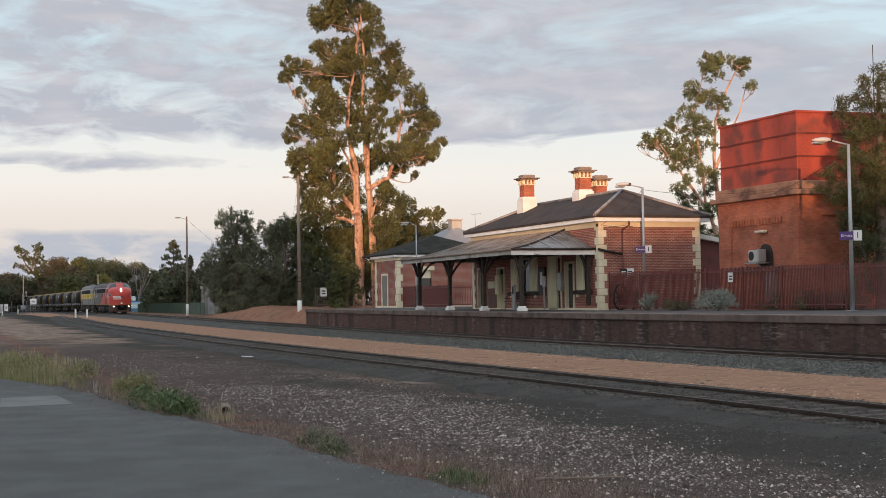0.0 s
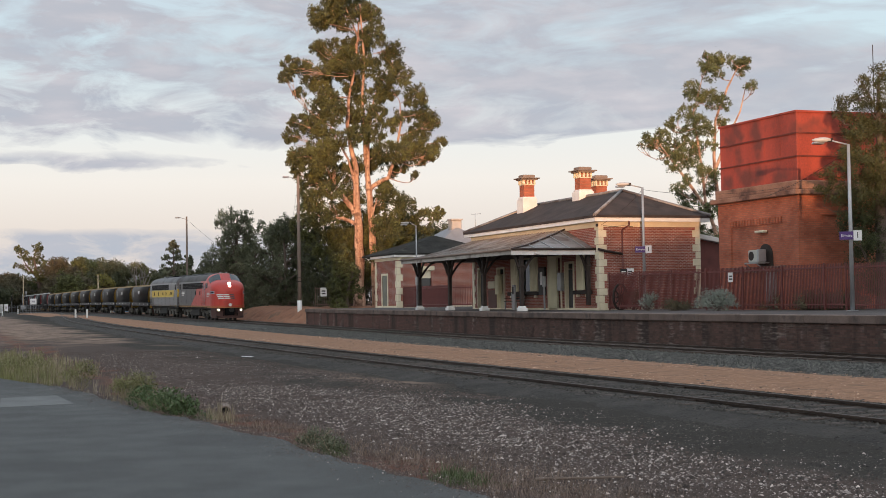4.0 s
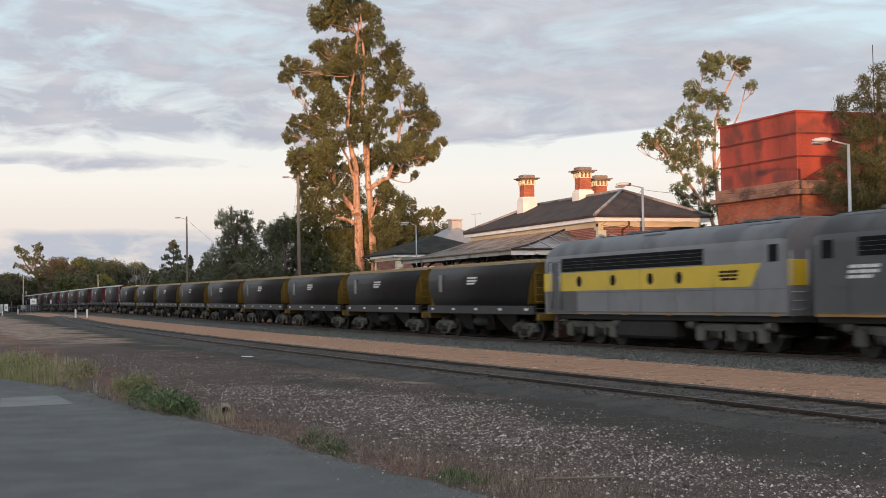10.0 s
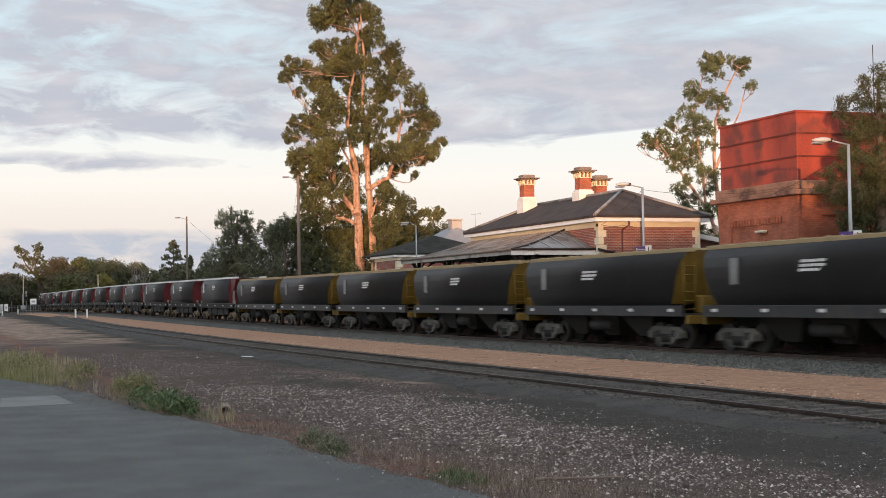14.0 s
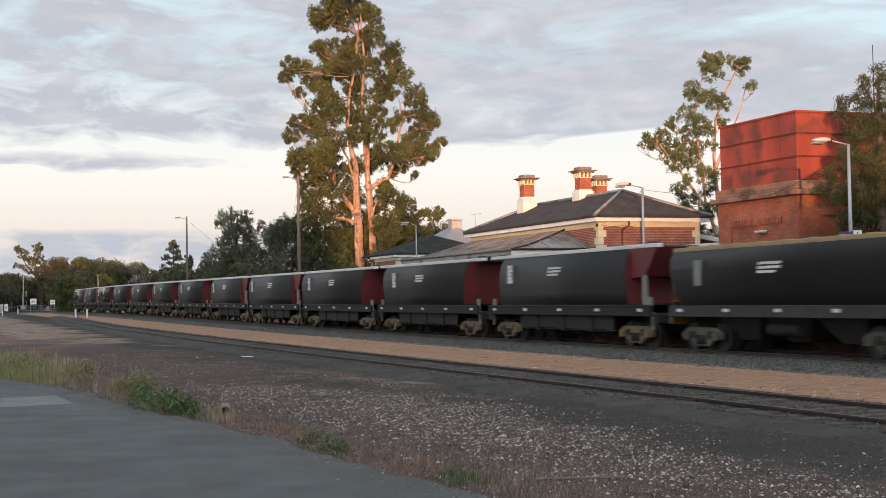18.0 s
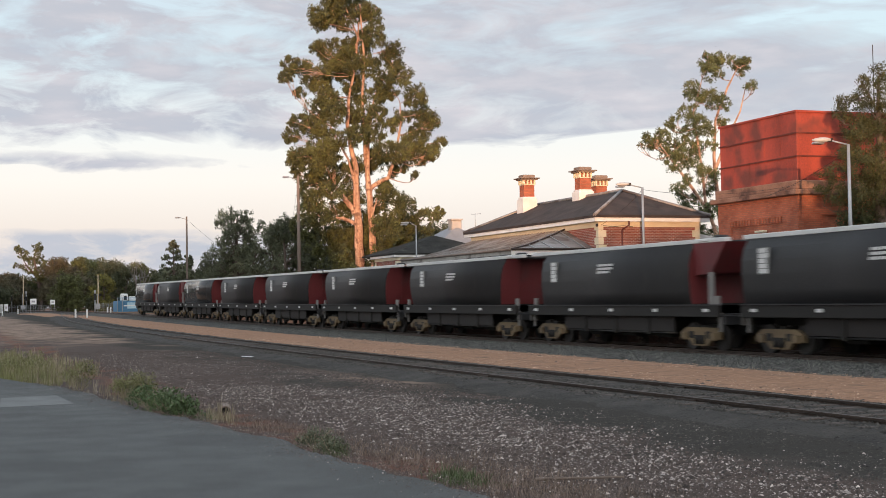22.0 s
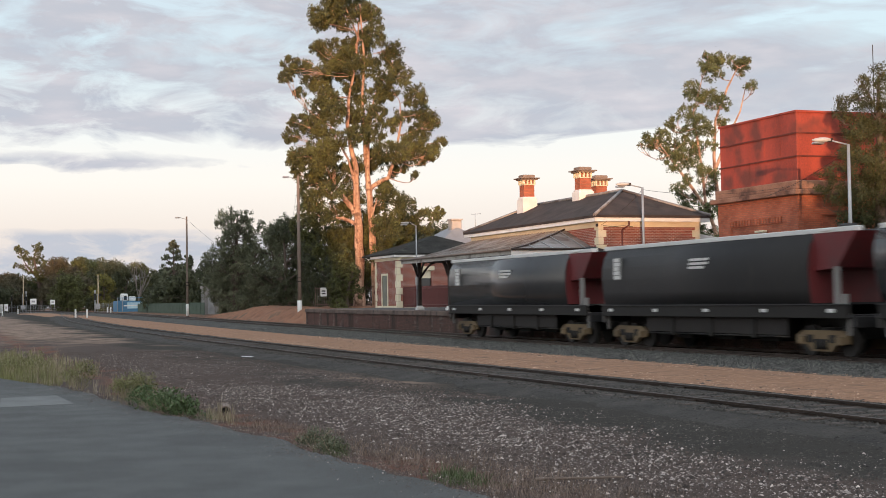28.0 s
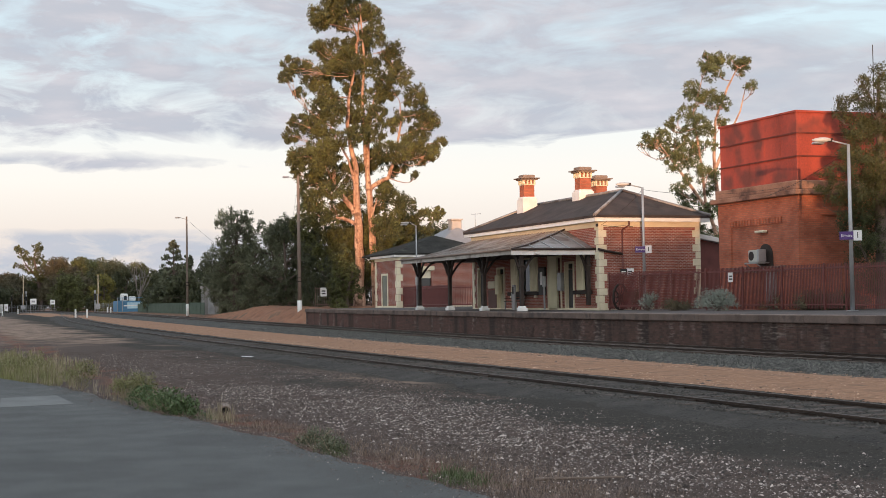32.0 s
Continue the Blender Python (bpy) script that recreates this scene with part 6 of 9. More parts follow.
        part("dark_panel", box(B(), F - 3.4, F - 0.8, y - 0.004, y + 0.012, 1.14, 1.96), LOCO_GREY, w)
        for x in np.linspace(R_ + 0.6, F - 1.0, 6):
            part("sill_mark", box(B(), x - 0.18, x + 0.18, y - 0.012, y + 0.01, 1.10, 1.17), STRIPE, w)
    # louvred strip under the roof, with its slats
    dx = F - 3.95 if lead else F - 1.65
    a, b = (R_ + 2.0, dx - 0.5) if lead else (R_ + 4.5, dx - 0.45)
    part("louvre_strip", box(B(), a, b, y - 0.006, y + 0.03, 2.70, 3.20), LOUVRE, w, "black louvred air intakes")
    for k in range(3):
        z = 2.83 + k * 0.12
        part("louvre_slat", box(B(), a + 0.03, b - 0.03, y - 0.012, y, z, z + 0.010), LOCO_GREY, w)
    for x in np.linspace(a, b, 5)[1:-1]:
        part("louvre_post", box(B(), x - 0.04, x + 0.04, y - 0.018, y, 2.70, 3.20), UNDER, w)
    part("rear_window", box(B(), R_ + 0.42, R_ + 0.90, y - 0.008, y + 0.02, 2.68, 3.18), LOUVRE, w)
    # portholes
    ports = (F - 6.1, F - 8.0) if lead else (F - 3.6, F - 6.3, F - 9.0, F - 10.9)
    for x in ports:
        bm = rod(B(), (x, y - 0.014, 2.32), (x, y + 0.02, 2.32), 0.20, None, 16)
        part("porthole", bm, LOUVRE, w, "round porthole window")
    # cab door with hand rails, cab side window
    part("cab_door", box(B(), dx - 0.33, dx + 0.33, y - 0.010, y + 0.02, 1.30, 3.10, 0.008), RED if lead else LOCO_GREY, w)
    for s in (-0.4, 0.4):
        part("hand_rail", rod(B(), (dx + s, y - 0.06, 1.28), (dx + s, y - 0.06, 3.06), 0.028, None, 6), GREY_METAL, w, "upright grab rail")
    part("cab_side_window", box(B(), dx + 0.46, dx + (1.30 if lead else 0.80), y - 0.008, y + 0.03, 2.72, 3.14, 0.01), CAB_GLASS, w)
    part("door_window", box(B(), dx - 0.22, dx + 0.22, y - 0.016, y + 0.01, 2.55, 3.02), CAB_GLASS, w)
    # nose: twin headlights, markers, number boxes, badge
    if lead:
        for z, x in ((3.07, F - 0.86), (2.87, F - 0.62)):
            hl = part("headlight", rod(B(), (x - 0.1, 0, z), (x + 0.10, 0, z), 0.15, None, 14), GREY_METAL, w)
            part("lens", rod(B(), (x + 0.10, 0, z), (x + 0.12, 0, z), 0.085, None, 14), LAMP_ON, hl)
    for s in (-1, 1):
        def plate(x0, y0, x1, y1, z0, z1, out):
            """An upright plate that lies along the nose's side."""
            pts = [(x, s * (yy + o), z) for o in (-0.05, out) for x, yy, z in ((x0, y0, z0), (x1, y1, z0), (x1, y1, z1), (x0, y0, z1))]
            return solid(B(), pts, [(0, 1, 2, 3), (7, 6, 5, 4), (0, 4, 5, 1), (1, 5, 6, 2), (2, 6, 7, 3), (3, 7, 4, 0)])
        if not lead:
            continue
        part("marker_light", plate(F - 1.18, 1.29, F - 1.02, 1.22, 2.56, 2.65, 0.03), MARKER, w)
        nb = part("number_box", plate(F - 1.50, 1.41, F - 0.92, 1.22, 2.22, 2.46, 0.04), NUMBER_FACE, w, "pale number box beside the nose")
        for k in range(4):
            xa = F - 1.44 + 0.13 * k
            ya = 1.41 - 0.3276 * (xa - F + 1.5)
            part("number_bar", plate(xa, ya, xa + 0.09, ya - 0.0295, 2.27, 2.41, 0.052), LOUVRE, nb)
        d = part("ditch_light", rod(B(), (F - 0.80, s * 0.95, 0.88), (F - 0.52, s * 0.95, 0.88), 0.13, None, 12), GREY_METAL, w)
        part("lens", rod(B(), (F - 0.52, s * 0.95, 0.88), (F - 0.50, s * 0.95, 0.88), 0.065, None, 12), LAMP_SOFT, d)
    bm = B()
    solid(bm, [(F - 1.6, -1.4, 1.02), (F - 1.6, 1.4, 1.02), (F - 0.75, 1.15, 1.02), (F - 0.75, -1.15, 1.02), (F - 1.5, -1.35, 0.2), (F - 1.5, 1.35, 0.2), (F - 0.55, 1.1, 0.2), (F - 0.55, -1.1, 0.2)],
          [(0, 1, 2, 3), (7, 6, 5, 4), (0, 4, 5, 1), (1, 5, 6, 2), (2, 6, 7, 3), (3, 7, 4, 0)])
    part("pilot", bm, PILOT, w, "dark pilot plate under the nose")
    part("coupler_pocket", box(B(), F - 0.66, F - 0.50, -0.42, 0.42, 0.42, 1.0, 0.03), LOUVRE, w)
    for yy in (-0.55, 0.5, 0.62):
        part("air_hose", rod(B(), (F - 0.56, yy, 0.86), (F - 0.42, yy, 0.38), 0.03, None, 6), LOUVRE, w)
    for yy in (-1.0, 1.0):
        part("pilot_step", box(B(), F - 0.60, F - 0.40, yy - 0.16, yy + 0.16, 0.30, 0.36), UNDER, w)
    bm = rod(B(), (F - 0.5, 0.0, 1.30), (F - 0.2, 0.0, 1.30), 0.15, 0.12, 12)
    part("nose_coupling_cover", bm, WHITE_MARK if lead else UNDER, w)
    coupler(F + 0.3, 1, w)
    coupler(R_ - 0.5, -1, w)
    # badges
    if lead:
        logo(F - 3.05, y - 0.008, 2.0, 0.33, w, WHITE_MARK)
        logo(R_ + 1.5, y - 0.008, 2.12, 0.36, w, WHITE_MARK)
        # badge bars bent round the nose, two groups of three and a darker third
        bend = [(-1.26, F - 1.0), (-1.10, F - 0.75), (-0.90, F - 0.55), (-0.65, F - 0.42), (-0.35, F - 0.34), (0.0, F - 0.33), (0.35, F - 0.34), (0.65, F - 0.42)]
        for g, (ya, yb) in enumerate(((-1.0, -0.56), (-0.50, -0.06), (0.0, 0.34))):
            for k in range(3):
                z, shift = 1.80 + 0.15 * (2 - k), 0.05 * (1 - k)
                bm = B()
                ring = []
                for yy in np.linspace(ya - shift, yb - shift, 5):
                    xx = float(np.interp(yy, [q[0] for q in bend], [q[1] for q in bend]))
                    ring.append([bm.verts.new((xx + o, yy * (1 + o), z + h)) for o, h in ((-0.02, 0), (0.03, 0), (0.03, 0.095), (-0.02, 0.095))])
                for p, q in zip(ring, ring[1:]):
                    for i in range(4):
                        bm.faces.new((p[i], p[(i + 1) % 4], q[(i + 1) % 4], q[i]))
                bm.faces.new(ring[0])
                bm.faces.new(ring[-1][::-1])
                part("nose_badge_bar", bm, LOCO_GREY if g == 2 else WHITE_MARK, w)
        wrap = [(-1.44, F - 1.75), (-1.40, F - 1.35)] + bend + [(0.90, F - 0.55), (1.10, F - 0.75), (1.26, F - 1.0), (1.40, F - 1.35)]
        for z in (1.07, 1.20):
            bm = B()
            for (ya, xa), (yb, xb) in zip(wrap, wrap[1:]):
                bar(bm, (xa + 0.01, ya * 1.012, z), (xb + 0.01, yb * 1.012, z), 0.035, 0.045)
            part("nose_stripe", bm, STRIPE, w, "thin dull orange stripe round the nose")
    else:
        logo(R_ + 2.6, y - 0.012, 2.18, 0.30, w, LOUVRE, -0.35)
    # seams between the side sheets, and the weld along the waist
    for x in np.arange(R_ + 1.55, F - 4.6, 2.35):
        part("panel_seam", box(B(), x - 0.005, x + 0.005, y - 0.009, y + 0.01, 1.2, 2.68), LOCO_GREY, w)
    part("waist_weld", box(B(), R_ + 0.1, F - 1.7, y - 0.009, y + 0.01, 1.888, 1.900), LOCO_GREY, w)
    part("sill_edge", box(B(), R_ + 0.05, F - 1.6, y - 0.008, y + 0.02, 1.18, 1.22), BOGIE_OCHRE, w, "rusty tan dirt line above the sill")
    # the flat rear end: ladder, gangway frame, end panel
    part("gangway", box(B(), R_ - 0.12, R_ + 0.02, -0.5, 0.5, 1.2, 3.2, 0.02), LOUVRE, w)
    part("end_panel", box(B(), R_ - 0.03, R_ + 0.02, -1.40, -0.72, 1.98, 2.72, 0.01), LOCO_GREY if lead else LOCO_YELLOW, w)
    for z in (1.3, 1.55, 1.8):
        part("end_rung", rod(B(), (R_ - 0.07, -1.32, z), (R_ - 0.07, -0.8, z), 0.02, None, 6), GREY_METAL, w)
    for yy in (-1.34, -0.78):
        part("end_rail", rod(B(), (R_ - 0.07, yy, 1.1), (R_ - 0.07, yy, 3.0), 0.022, None, 6), GREY_METAL, w)
    # roof fittings
    for x in (R_ + 2.0, R_ + 3.6, 0.6, 2.2):
        if x < F - 4.5:
            part("roof_fan", rod(B(), (x, 0, 3.93), (x, 0, 4.06), 0.55, 0.5, 18), LOCO_GREY, w)
    for xa, xb, yy in ((R_ + 0.9, R_ + 2.6, -0.75), (R_ + 4.4, R_ + 6.4, -0.7), (R_ + 7.6, R_ + 9.0, -0.8)):
        part("roof_hatch", box(B(), xa, xb, yy - 0.28, yy + 0.3, 3.66, 3.86, 0.03), LOCO_GREY, w)
    for s in (-0.25, 0.25):
        part("air_horn", rod(B(), (F - 3.4, s, 4.02), (F - 3.0, s, 4.04), 0.03, 0.07, 10), GREY_METAL, w)
    part("roof_cable", rod(B(), (R_ + 0.4, -0.6, 3.93), (F - 4.0, -0.62, 3.93), 0.03, None, 6), LOUVRE, w)
    part("exhaust", box(B(), -0.9, -0.3, -0.3, 0.3, 3.95, 4.08, 0.02), LOUVRE, w)
    part("roof_walk", box(B(), R_ + 0.4, F - 4.4, -0.98, -0.86, 3.70, 3.74), LOCO_GREY, w)
    # underframe
    part("underframe", box(B(), R_, F - 1.2, -1.3, 1.3, 0.92, 1.13, 0.02), UNDER, w)
    part("fuel_tank", box(B(), -2.2, 1.9, -1.28, 1.28, 0.30, 0.93, 0.10), UNDER, w, "fuel tank")
    part("step_plate", box(B(), R_ + 0.1, R_ + 0.5, -1.46, -1.2, 0.5, 0.56), UNDER, w)
    for z in (0.5, 0.8):
        part("cab_step", box(B(), dx - 0.3, dx + 0.3, -1.46, -1.25, z, z + 0.04), UNDER, w)
    for x in (F - 4.0, R_ + 3.4):
        loco_bogie(x, w)
    if not lead:
        # coupled back to front: its detailed side is the other one
        for o in w.children_recursive:
            o.data.transform(Matrix.Diagonal((1, -1, 1, 1)))
            o.data.flip_normals()
    return w


def build_train():
    lead = loco("locomotive", 18.4, -7.25, "red-nosed dark grey streamlined diesel locomotive with lit headlights", True)
    moving.append((lead, -182.1 - 9.2, 0))
    second = loco("locomotive", 16.0, -8.9, "grey streamlined diesel locomotive with broad yellow band", False)
    moving.append((second, -200.7 - 8.0, 180))
    front = -216.7
    first = hopper("matt black grain hopper wagon with ochre ends and tan top", 13.7, 3.2, OCHRE, TAN_EDGE, "sloped")
    made = {}

    def later(kind, gap, clean):
        if (kind, gap, clean) not in made:
            word = "closed red oxide end" if kind == "full" else "red oxide end hood"
            made[kind, gap, clean] = hopper(("glossy clean" if clean else "dusty") + " black grain hopper wagon, " + word + ", silver top", 15.53, 3.44, MAROON, SILVER_EDGE, kind, gap, GLOSS_BLACK if clean else BLACK)
        return made[kind, gap, clean]
    used = set()
    fronts = ["open", "full", "full", "open", "open", "full", "full", "full", "full", "full", "open", "open"]
    order = [first] * 9 + [later(k, 2.0 if k2 == "full" else 0.8, n in (9, 11)) for n, (k, k2) in enumerate(zip(fronts, fronts[1:] + ["open"]))]
    for src in order:
        half = 6.85 if src is first else 7.765
        moving.append((copy_thing(src, Matrix()) if src in used else src, front - half, 0))
        used.add(src)
        front -= 2 * half


build_train()


# ---- unseen woods added behind the camera, which keep the low sun off the yard ----
def build_shade_woods():
    """A long ragged belt of trees added out of view, far behind the camera, towards the sun."""
    verts, faces = [], []
    d = Vector((SUN_FROM.x, SUN_FROM.y, 0)).normalized()
    across = Vector((-d.y, d.x, 0))
    rows, cols = 7, 150
    for i in range(cols + 1):
        q = -210 + 400 * i / cols
        # each stretch is as tall as the shade on the things opposite needs
        if q > -8.5:
            tall = 11.0
        elif q > -14.5:
            tall = 14.5
        elif q > -18.2:
            tall = 12.0
        elif q > -23.5:
            tall = 16.5
        elif q > -36.5:
            tall = 22.0
        elif q > -41:
            tall = 18.5
        else:
            tall = 21.3
        h = tall + 1.1 * noise.noise(Vector((q * 0.09, 1, 0))) + 0.9 * noise.noise(Vector((q * 0.3, 4, 0)))
        for j in range(rows):
            a = math.pi * j / (rows - 1)
            p = d * (262 + 6 * math.cos(a)) + across * q
            verts.append((p.x - 62, p.y + 33, max(h * math.sin(a) ** 0.5, 0) if 0 < j < rows - 1 else -0.3))
    for i in range(cols):
        for j in range(rows - 1):
            k = i * rows + j
            faces.append((k, k + rows, k + rows + 1, k + 1))
    ob = raw("far_woods", verts, faces, DARK_LEAF)
    tagged(ob, "unseen belt of trees added to shade the yard", "woods", kind="stuff")


build_shade_woods()


# ---- trees beside and behind the station ----
def build_second_gum():
    rng = np.random.default_rng(21)
    high = [(-0.6, 17.0, 0.7), (0.2, 17.2, 0.7), (1.5, 16.7, 0.6), (1.8, 15.2, 0.45), (1.8, 17.0, 0.4), (-1.8, 15.4, 0.6), (-1.7, 14.7, 0.7), (-0.8, 16.1, 0.7), (-0.5, 14.6, 0.7), (0.2, 13.0, 0.45), (-0.1, 14.2, 0.6), (-2.4, 13.7, 0.6), (-3.1, 13.0, 0.5), (-1.7, 12.6, 0.8), (-2.2, 11.9, 0.9)]
    low = [(-4.6, 11.8, 0.7), (-5.1, 11.4, 0.5), (-4.1, 11.9, 0.5), (-3.4, 11.1, 0.8), (-3.2, 10.2, 0.7), (-2.4, 10.5, 0.8), (-1.7, 11.1, 0.6), (-1.0, 12.3, 0.5), (-1.0, 11.2, 0.4), (-1.2, 9.2, 0.7), (-2.9, 8.3, 0.6), (-2.2, 7.6, 0.7), (-1.0, 8.3, 0.5), (-1.7, 6.7, 0.7), (-0.8, 6.9, 0.6), (-0.6, 9.3, 0.45), (-2.5, 9.0, 0.4),
           (-2.0, 5.2, 0.9), (-0.6, 4.8, 0.9)]
    blobs = with_tufts(rng, spread_blobs(rng, high + low, 1.3), 4, 1.12)
    side = Vector((AHEAD.y, -AHEAD.x, 0)).normalized()

    def at(a, z, r):
        return (side.x * a, side.y * a, z, r)
    trunks = [[at(0.2, 0, 0.3), at(0.0, 4, 0.2), at(-0.35, 7.5, 0.14), at(-0.55, 10.5, 0.11), at(-0.4, 13.0, 0.08), at(0.5, 15.3, 0.07), at(1.2, 16.6, 0.03)], [at(-0.1, 4, 0.16), at(-1.2, 7.5, 0.1), at(-1.5, 10.5, 0.08), at(-1.9, 13.5, 0.05), at(-1.2, 16, 0.03)],
              [at(-1.0, 6.8, 0.13), at(-2.6, 9.2, 0.09), at(-4.2, 11.4, 0.03)], [at(-0.5, 9.6, 0.12), at(0.3, 11.6, 0.08), at(1.3, 13.6, 0.05), at(1.8, 15.6, 0.02)]]
    tree("gum_tree", (-82.3, 51.2, 0.6), trunks, blobs, 31, "slender gum tree with sparse sunlit olive crown", leaf=GUM_PALE, per_area=1700, size=0.07, droop=0.7, squash=0.85, twig=0.03, limbs=4, girth=0.6)


build_second_gum()


CYPRESS_LEAF = leaf_mat("cypress_sprays", (0.034, 0.042, 0.018), (0.094, 0.100, 0.040), 0.4)


def build_platform_tree():
    rng = np.random.default_rng(8)
    items = [(-0.7, 9.3, 0.35), (-0.9, 8.7, 0.5), (-0.3, 8.6, 0.6), (-1.2, 8.1, 0.45), (-0.7, 7.8, 0.65), (0.0, 9.2, 0.6), (0.3, 9.8, 0.5), (0.1, 7.9, 0.9), (-1.0, 7.2, 0.5), (-0.5, 6.8, 0.8), (-1.4, 6.3, 0.6), (-2.0, 5.7, 0.5), (-0.9, 5.8, 0.8), (0.0, 6.0, 1.0), (-2.1, 5.1, 0.4), (-1.6, 4.7, 0.6),
             (-0.8, 4.6, 0.9), (0.0, 4.6, 1.0), (-1.4, 3.8, 0.5), (-0.6, 3.5, 0.9), (0.0, 3.0, 1.0), (-1.0, 2.7, 0.6), (-0.5, 2.0, 0.9), (-0.8, 1.2, 0.7)]
    # the far half, out of the low light, is as broad
    items += [(0.9 - a * 0.9, z - 0.3, r) for a, z, r in items if z < 9]
    blobs = with_tufts(rng, spread_blobs(rng, items, 1.0), 4, 1.15)
    tree("cypress_tree", (-47.8, 37.2, 1.05), [[(0, 0, 0, 0.3), (0, 0, 4, 0.22), (0.1, 0, 9.6, 0.05)]], blobs, 9, "dense dark cypress beside the water tower with sunlit tip", leaf=CYPRESS_LEAF, bark=DARK_BARK,
         per_area=2600, size=0.042, squash=0.7, droop=0.0, limbs=9, girth=0.5)


build_platform_tree()

for k, (x, y, h, w, leaf, name, label) in enumerate([
        (-137.0, 35.0, 9.6, 6.5, DARK_LEAF, "pepper_tree", "dark green bushy tree near the platform end"),
        (-127.0, 35.8, 8.2, 6.0, DARK_LEAF, "pepper_tree", "dark green shrubby tree under the gum"),
        (-121.0, 36.5, 8.2, 5.0, GUM_LEAF, "shrub_tree", "olive green undergrowth tree beneath the gum"),
        (-116.5, 39.5, 6.0, 5.0, DARK_LEAF, "shrub_tree", "olive undergrowth behind the fence"),
        (-120.5, 41.5, 8.5, 6.0, DARK_LEAF, "shrub_tree", "dark undergrowth behind the gum"),
        (-110.6, 33.0, 4.3, 3.2, GUM_LEAF, "shrub_tree", "olive sapling against the gum's foot"),
        (-118.0, 34.4, 5.4, 4.0, DARK_LEAF, "shrub_tree", "dark shrub beside the gum's foot"),
        (-124.0, 45.5, 7.0, 8.0, DARK_LEAF, "shrub_tree", "dark scrub tree behind the fence"),
        (-136.0, 50.0, 8.5, 10.0, DARK_LEAF, "shrub_tree", "dark scrub tree behind the annex"),
        (-131.0, 40.5, 8.5, 7.0, DARK_LEAF, "shrub_tree", "dark tree between pole and gum")]):
    simple_tree(name, (x, y, 0.5), h, w, 40 + k, label, leaf, clumps=20, size=0.10, per_area=600, low=0.10, squash=0.9, tufts=3)


def pepper(x, y, top, w, waist, seed, label):
    """A weeping evergreen: a lacy open head over a dense skirt that hangs to the ground."""
    rng = np.random.default_rng(seed)
    blobs = []
    for k in range(15):
        a, d = rng.random() * 6.283, rng.random() ** 0.5
        blobs.append((math.cos(a) * d * w * 0.27, math.sin(a) * d * w * 0.27, waist + (top - waist - 0.5) * (k + 0.5) / 15, 0.75 + 0.45 * rng.random()))
    for k in range(24):
        a, d = rng.random() * 6.283, rng.random() ** 0.45
        blobs.append((math.cos(a) * d * w * 0.46, math.sin(a) * d * w * 0.46, 1.0 + (waist - 0.6) * (k + 0.5) / 24, 1.0 + 0.5 * rng.random()))
    blobs = with_tufts(rng, blobs, 3, 0.92)
    tree("pepper_tree", (x, y, 0.5), [[(0, 0, 0, 0.4), (0.2, 0.1, waist * 0.6, 0.3), (-0.1, 0.3, top * 0.9, 0.06)]], blobs, seed + 9, label, leaf=OLIVE_LEAF, bark=DARK_BARK, per_area=760, size=0.09, squash=1.0, droop=0.9, single=True, limbs=4)


pepper(-149.0, 32.0, 11.4, 6.7, 7.0, 91, "broad grey-green weeping tree beside the dirt mound")
pepper(-147.0, 36.2, 10.0, 7.0, 7.6, 92, "broad grey-green weeping tree behind the dirt mound")

# the far tree line beyond the level crossing
for k, (x, y, h, w, leaf, label) in enumerate([
        (-335, 16.0, 8.5, 12, AUTUMN_LEAF, "russet-brown tree beyond the level crossing"),
        (-352, 22.0, 9.0, 9, DARK_LEAF, "dark gum at the far end of the line"),
        (-336, 30.0, 12.6, 9, AUTUMN_LEAF, "brown-green gum catching the last sun"),
        (-340, 35.0, 12.4, 11, GUM_LEAF, "dark gum in the far tree line"),
        (-315, 31.5, 9.5, 9, AUTUMN_LEAF, "russet tree in the far tree line"),
        (-325, 41.5, 11.4, 12, DARK_LEAF, "dark round-topped gum in the far tree line"),
        (-318, 47.0, 10.5, 10, GUM_LEAF, "dull green gum in the far tree line"),
        (-352, 40.5, 12.4, 12, GUM_LEAF, "dark dome-topped gum behind the crossing"),
        (-349, 33.0, 11.6, 11, AUTUMN_LEAF, "brown dome-topped gum behind the crossing"),
        (-344, 20.0, 9.0, 11, AUTUMN_LEAF, "brown gum beyond the road"),
        (-300, 41.0, 9.6, 9, DARK_LEAF, "dark gum beside the dead tree"),
        (-285, 28.2, 7.4, 9, GUM_LEAF, "low olive tree by the crossing"),
        (-272, 33.0, 7.0, 5.5, YELLOW_LEAF, "yellow-green young tree by the crossing"),
        (-300, 13.0, 5.6, 12, DARK_LEAF, "dark low trees by the road"),
        (-262, 44.0, 8.0, 9, DARK_LEAF, "dark tree behind the blue stall"),
        (-214, 38.6, 8.6, 3.0, DARK_LEAF, "narrow dark conifer behind the track"),
        (-205, 34.0, 4.6, 7.5, DARK_LEAF, "dark rounded shrub by the green fence"),
        (-196, 35.5, 5.8, 7.0, DARK_LEAF, "dark shrub by the green fence"),
        (-180, 36.0, 6.4, 7.5, DARK_LEAF, "dark tree behind the green fence"),
        (-168, 36.5, 7.5, 7.0, OLIVE_LEAF, "grey-green tree behind the green fence")]):
    simple_tree("tree", (x, y, 0.4), h, w, 70 + k, label, leaf, clumps=17, size=0.19, per_area=215, low=0.08, group="far trees", squash=0.8, tufts=2)


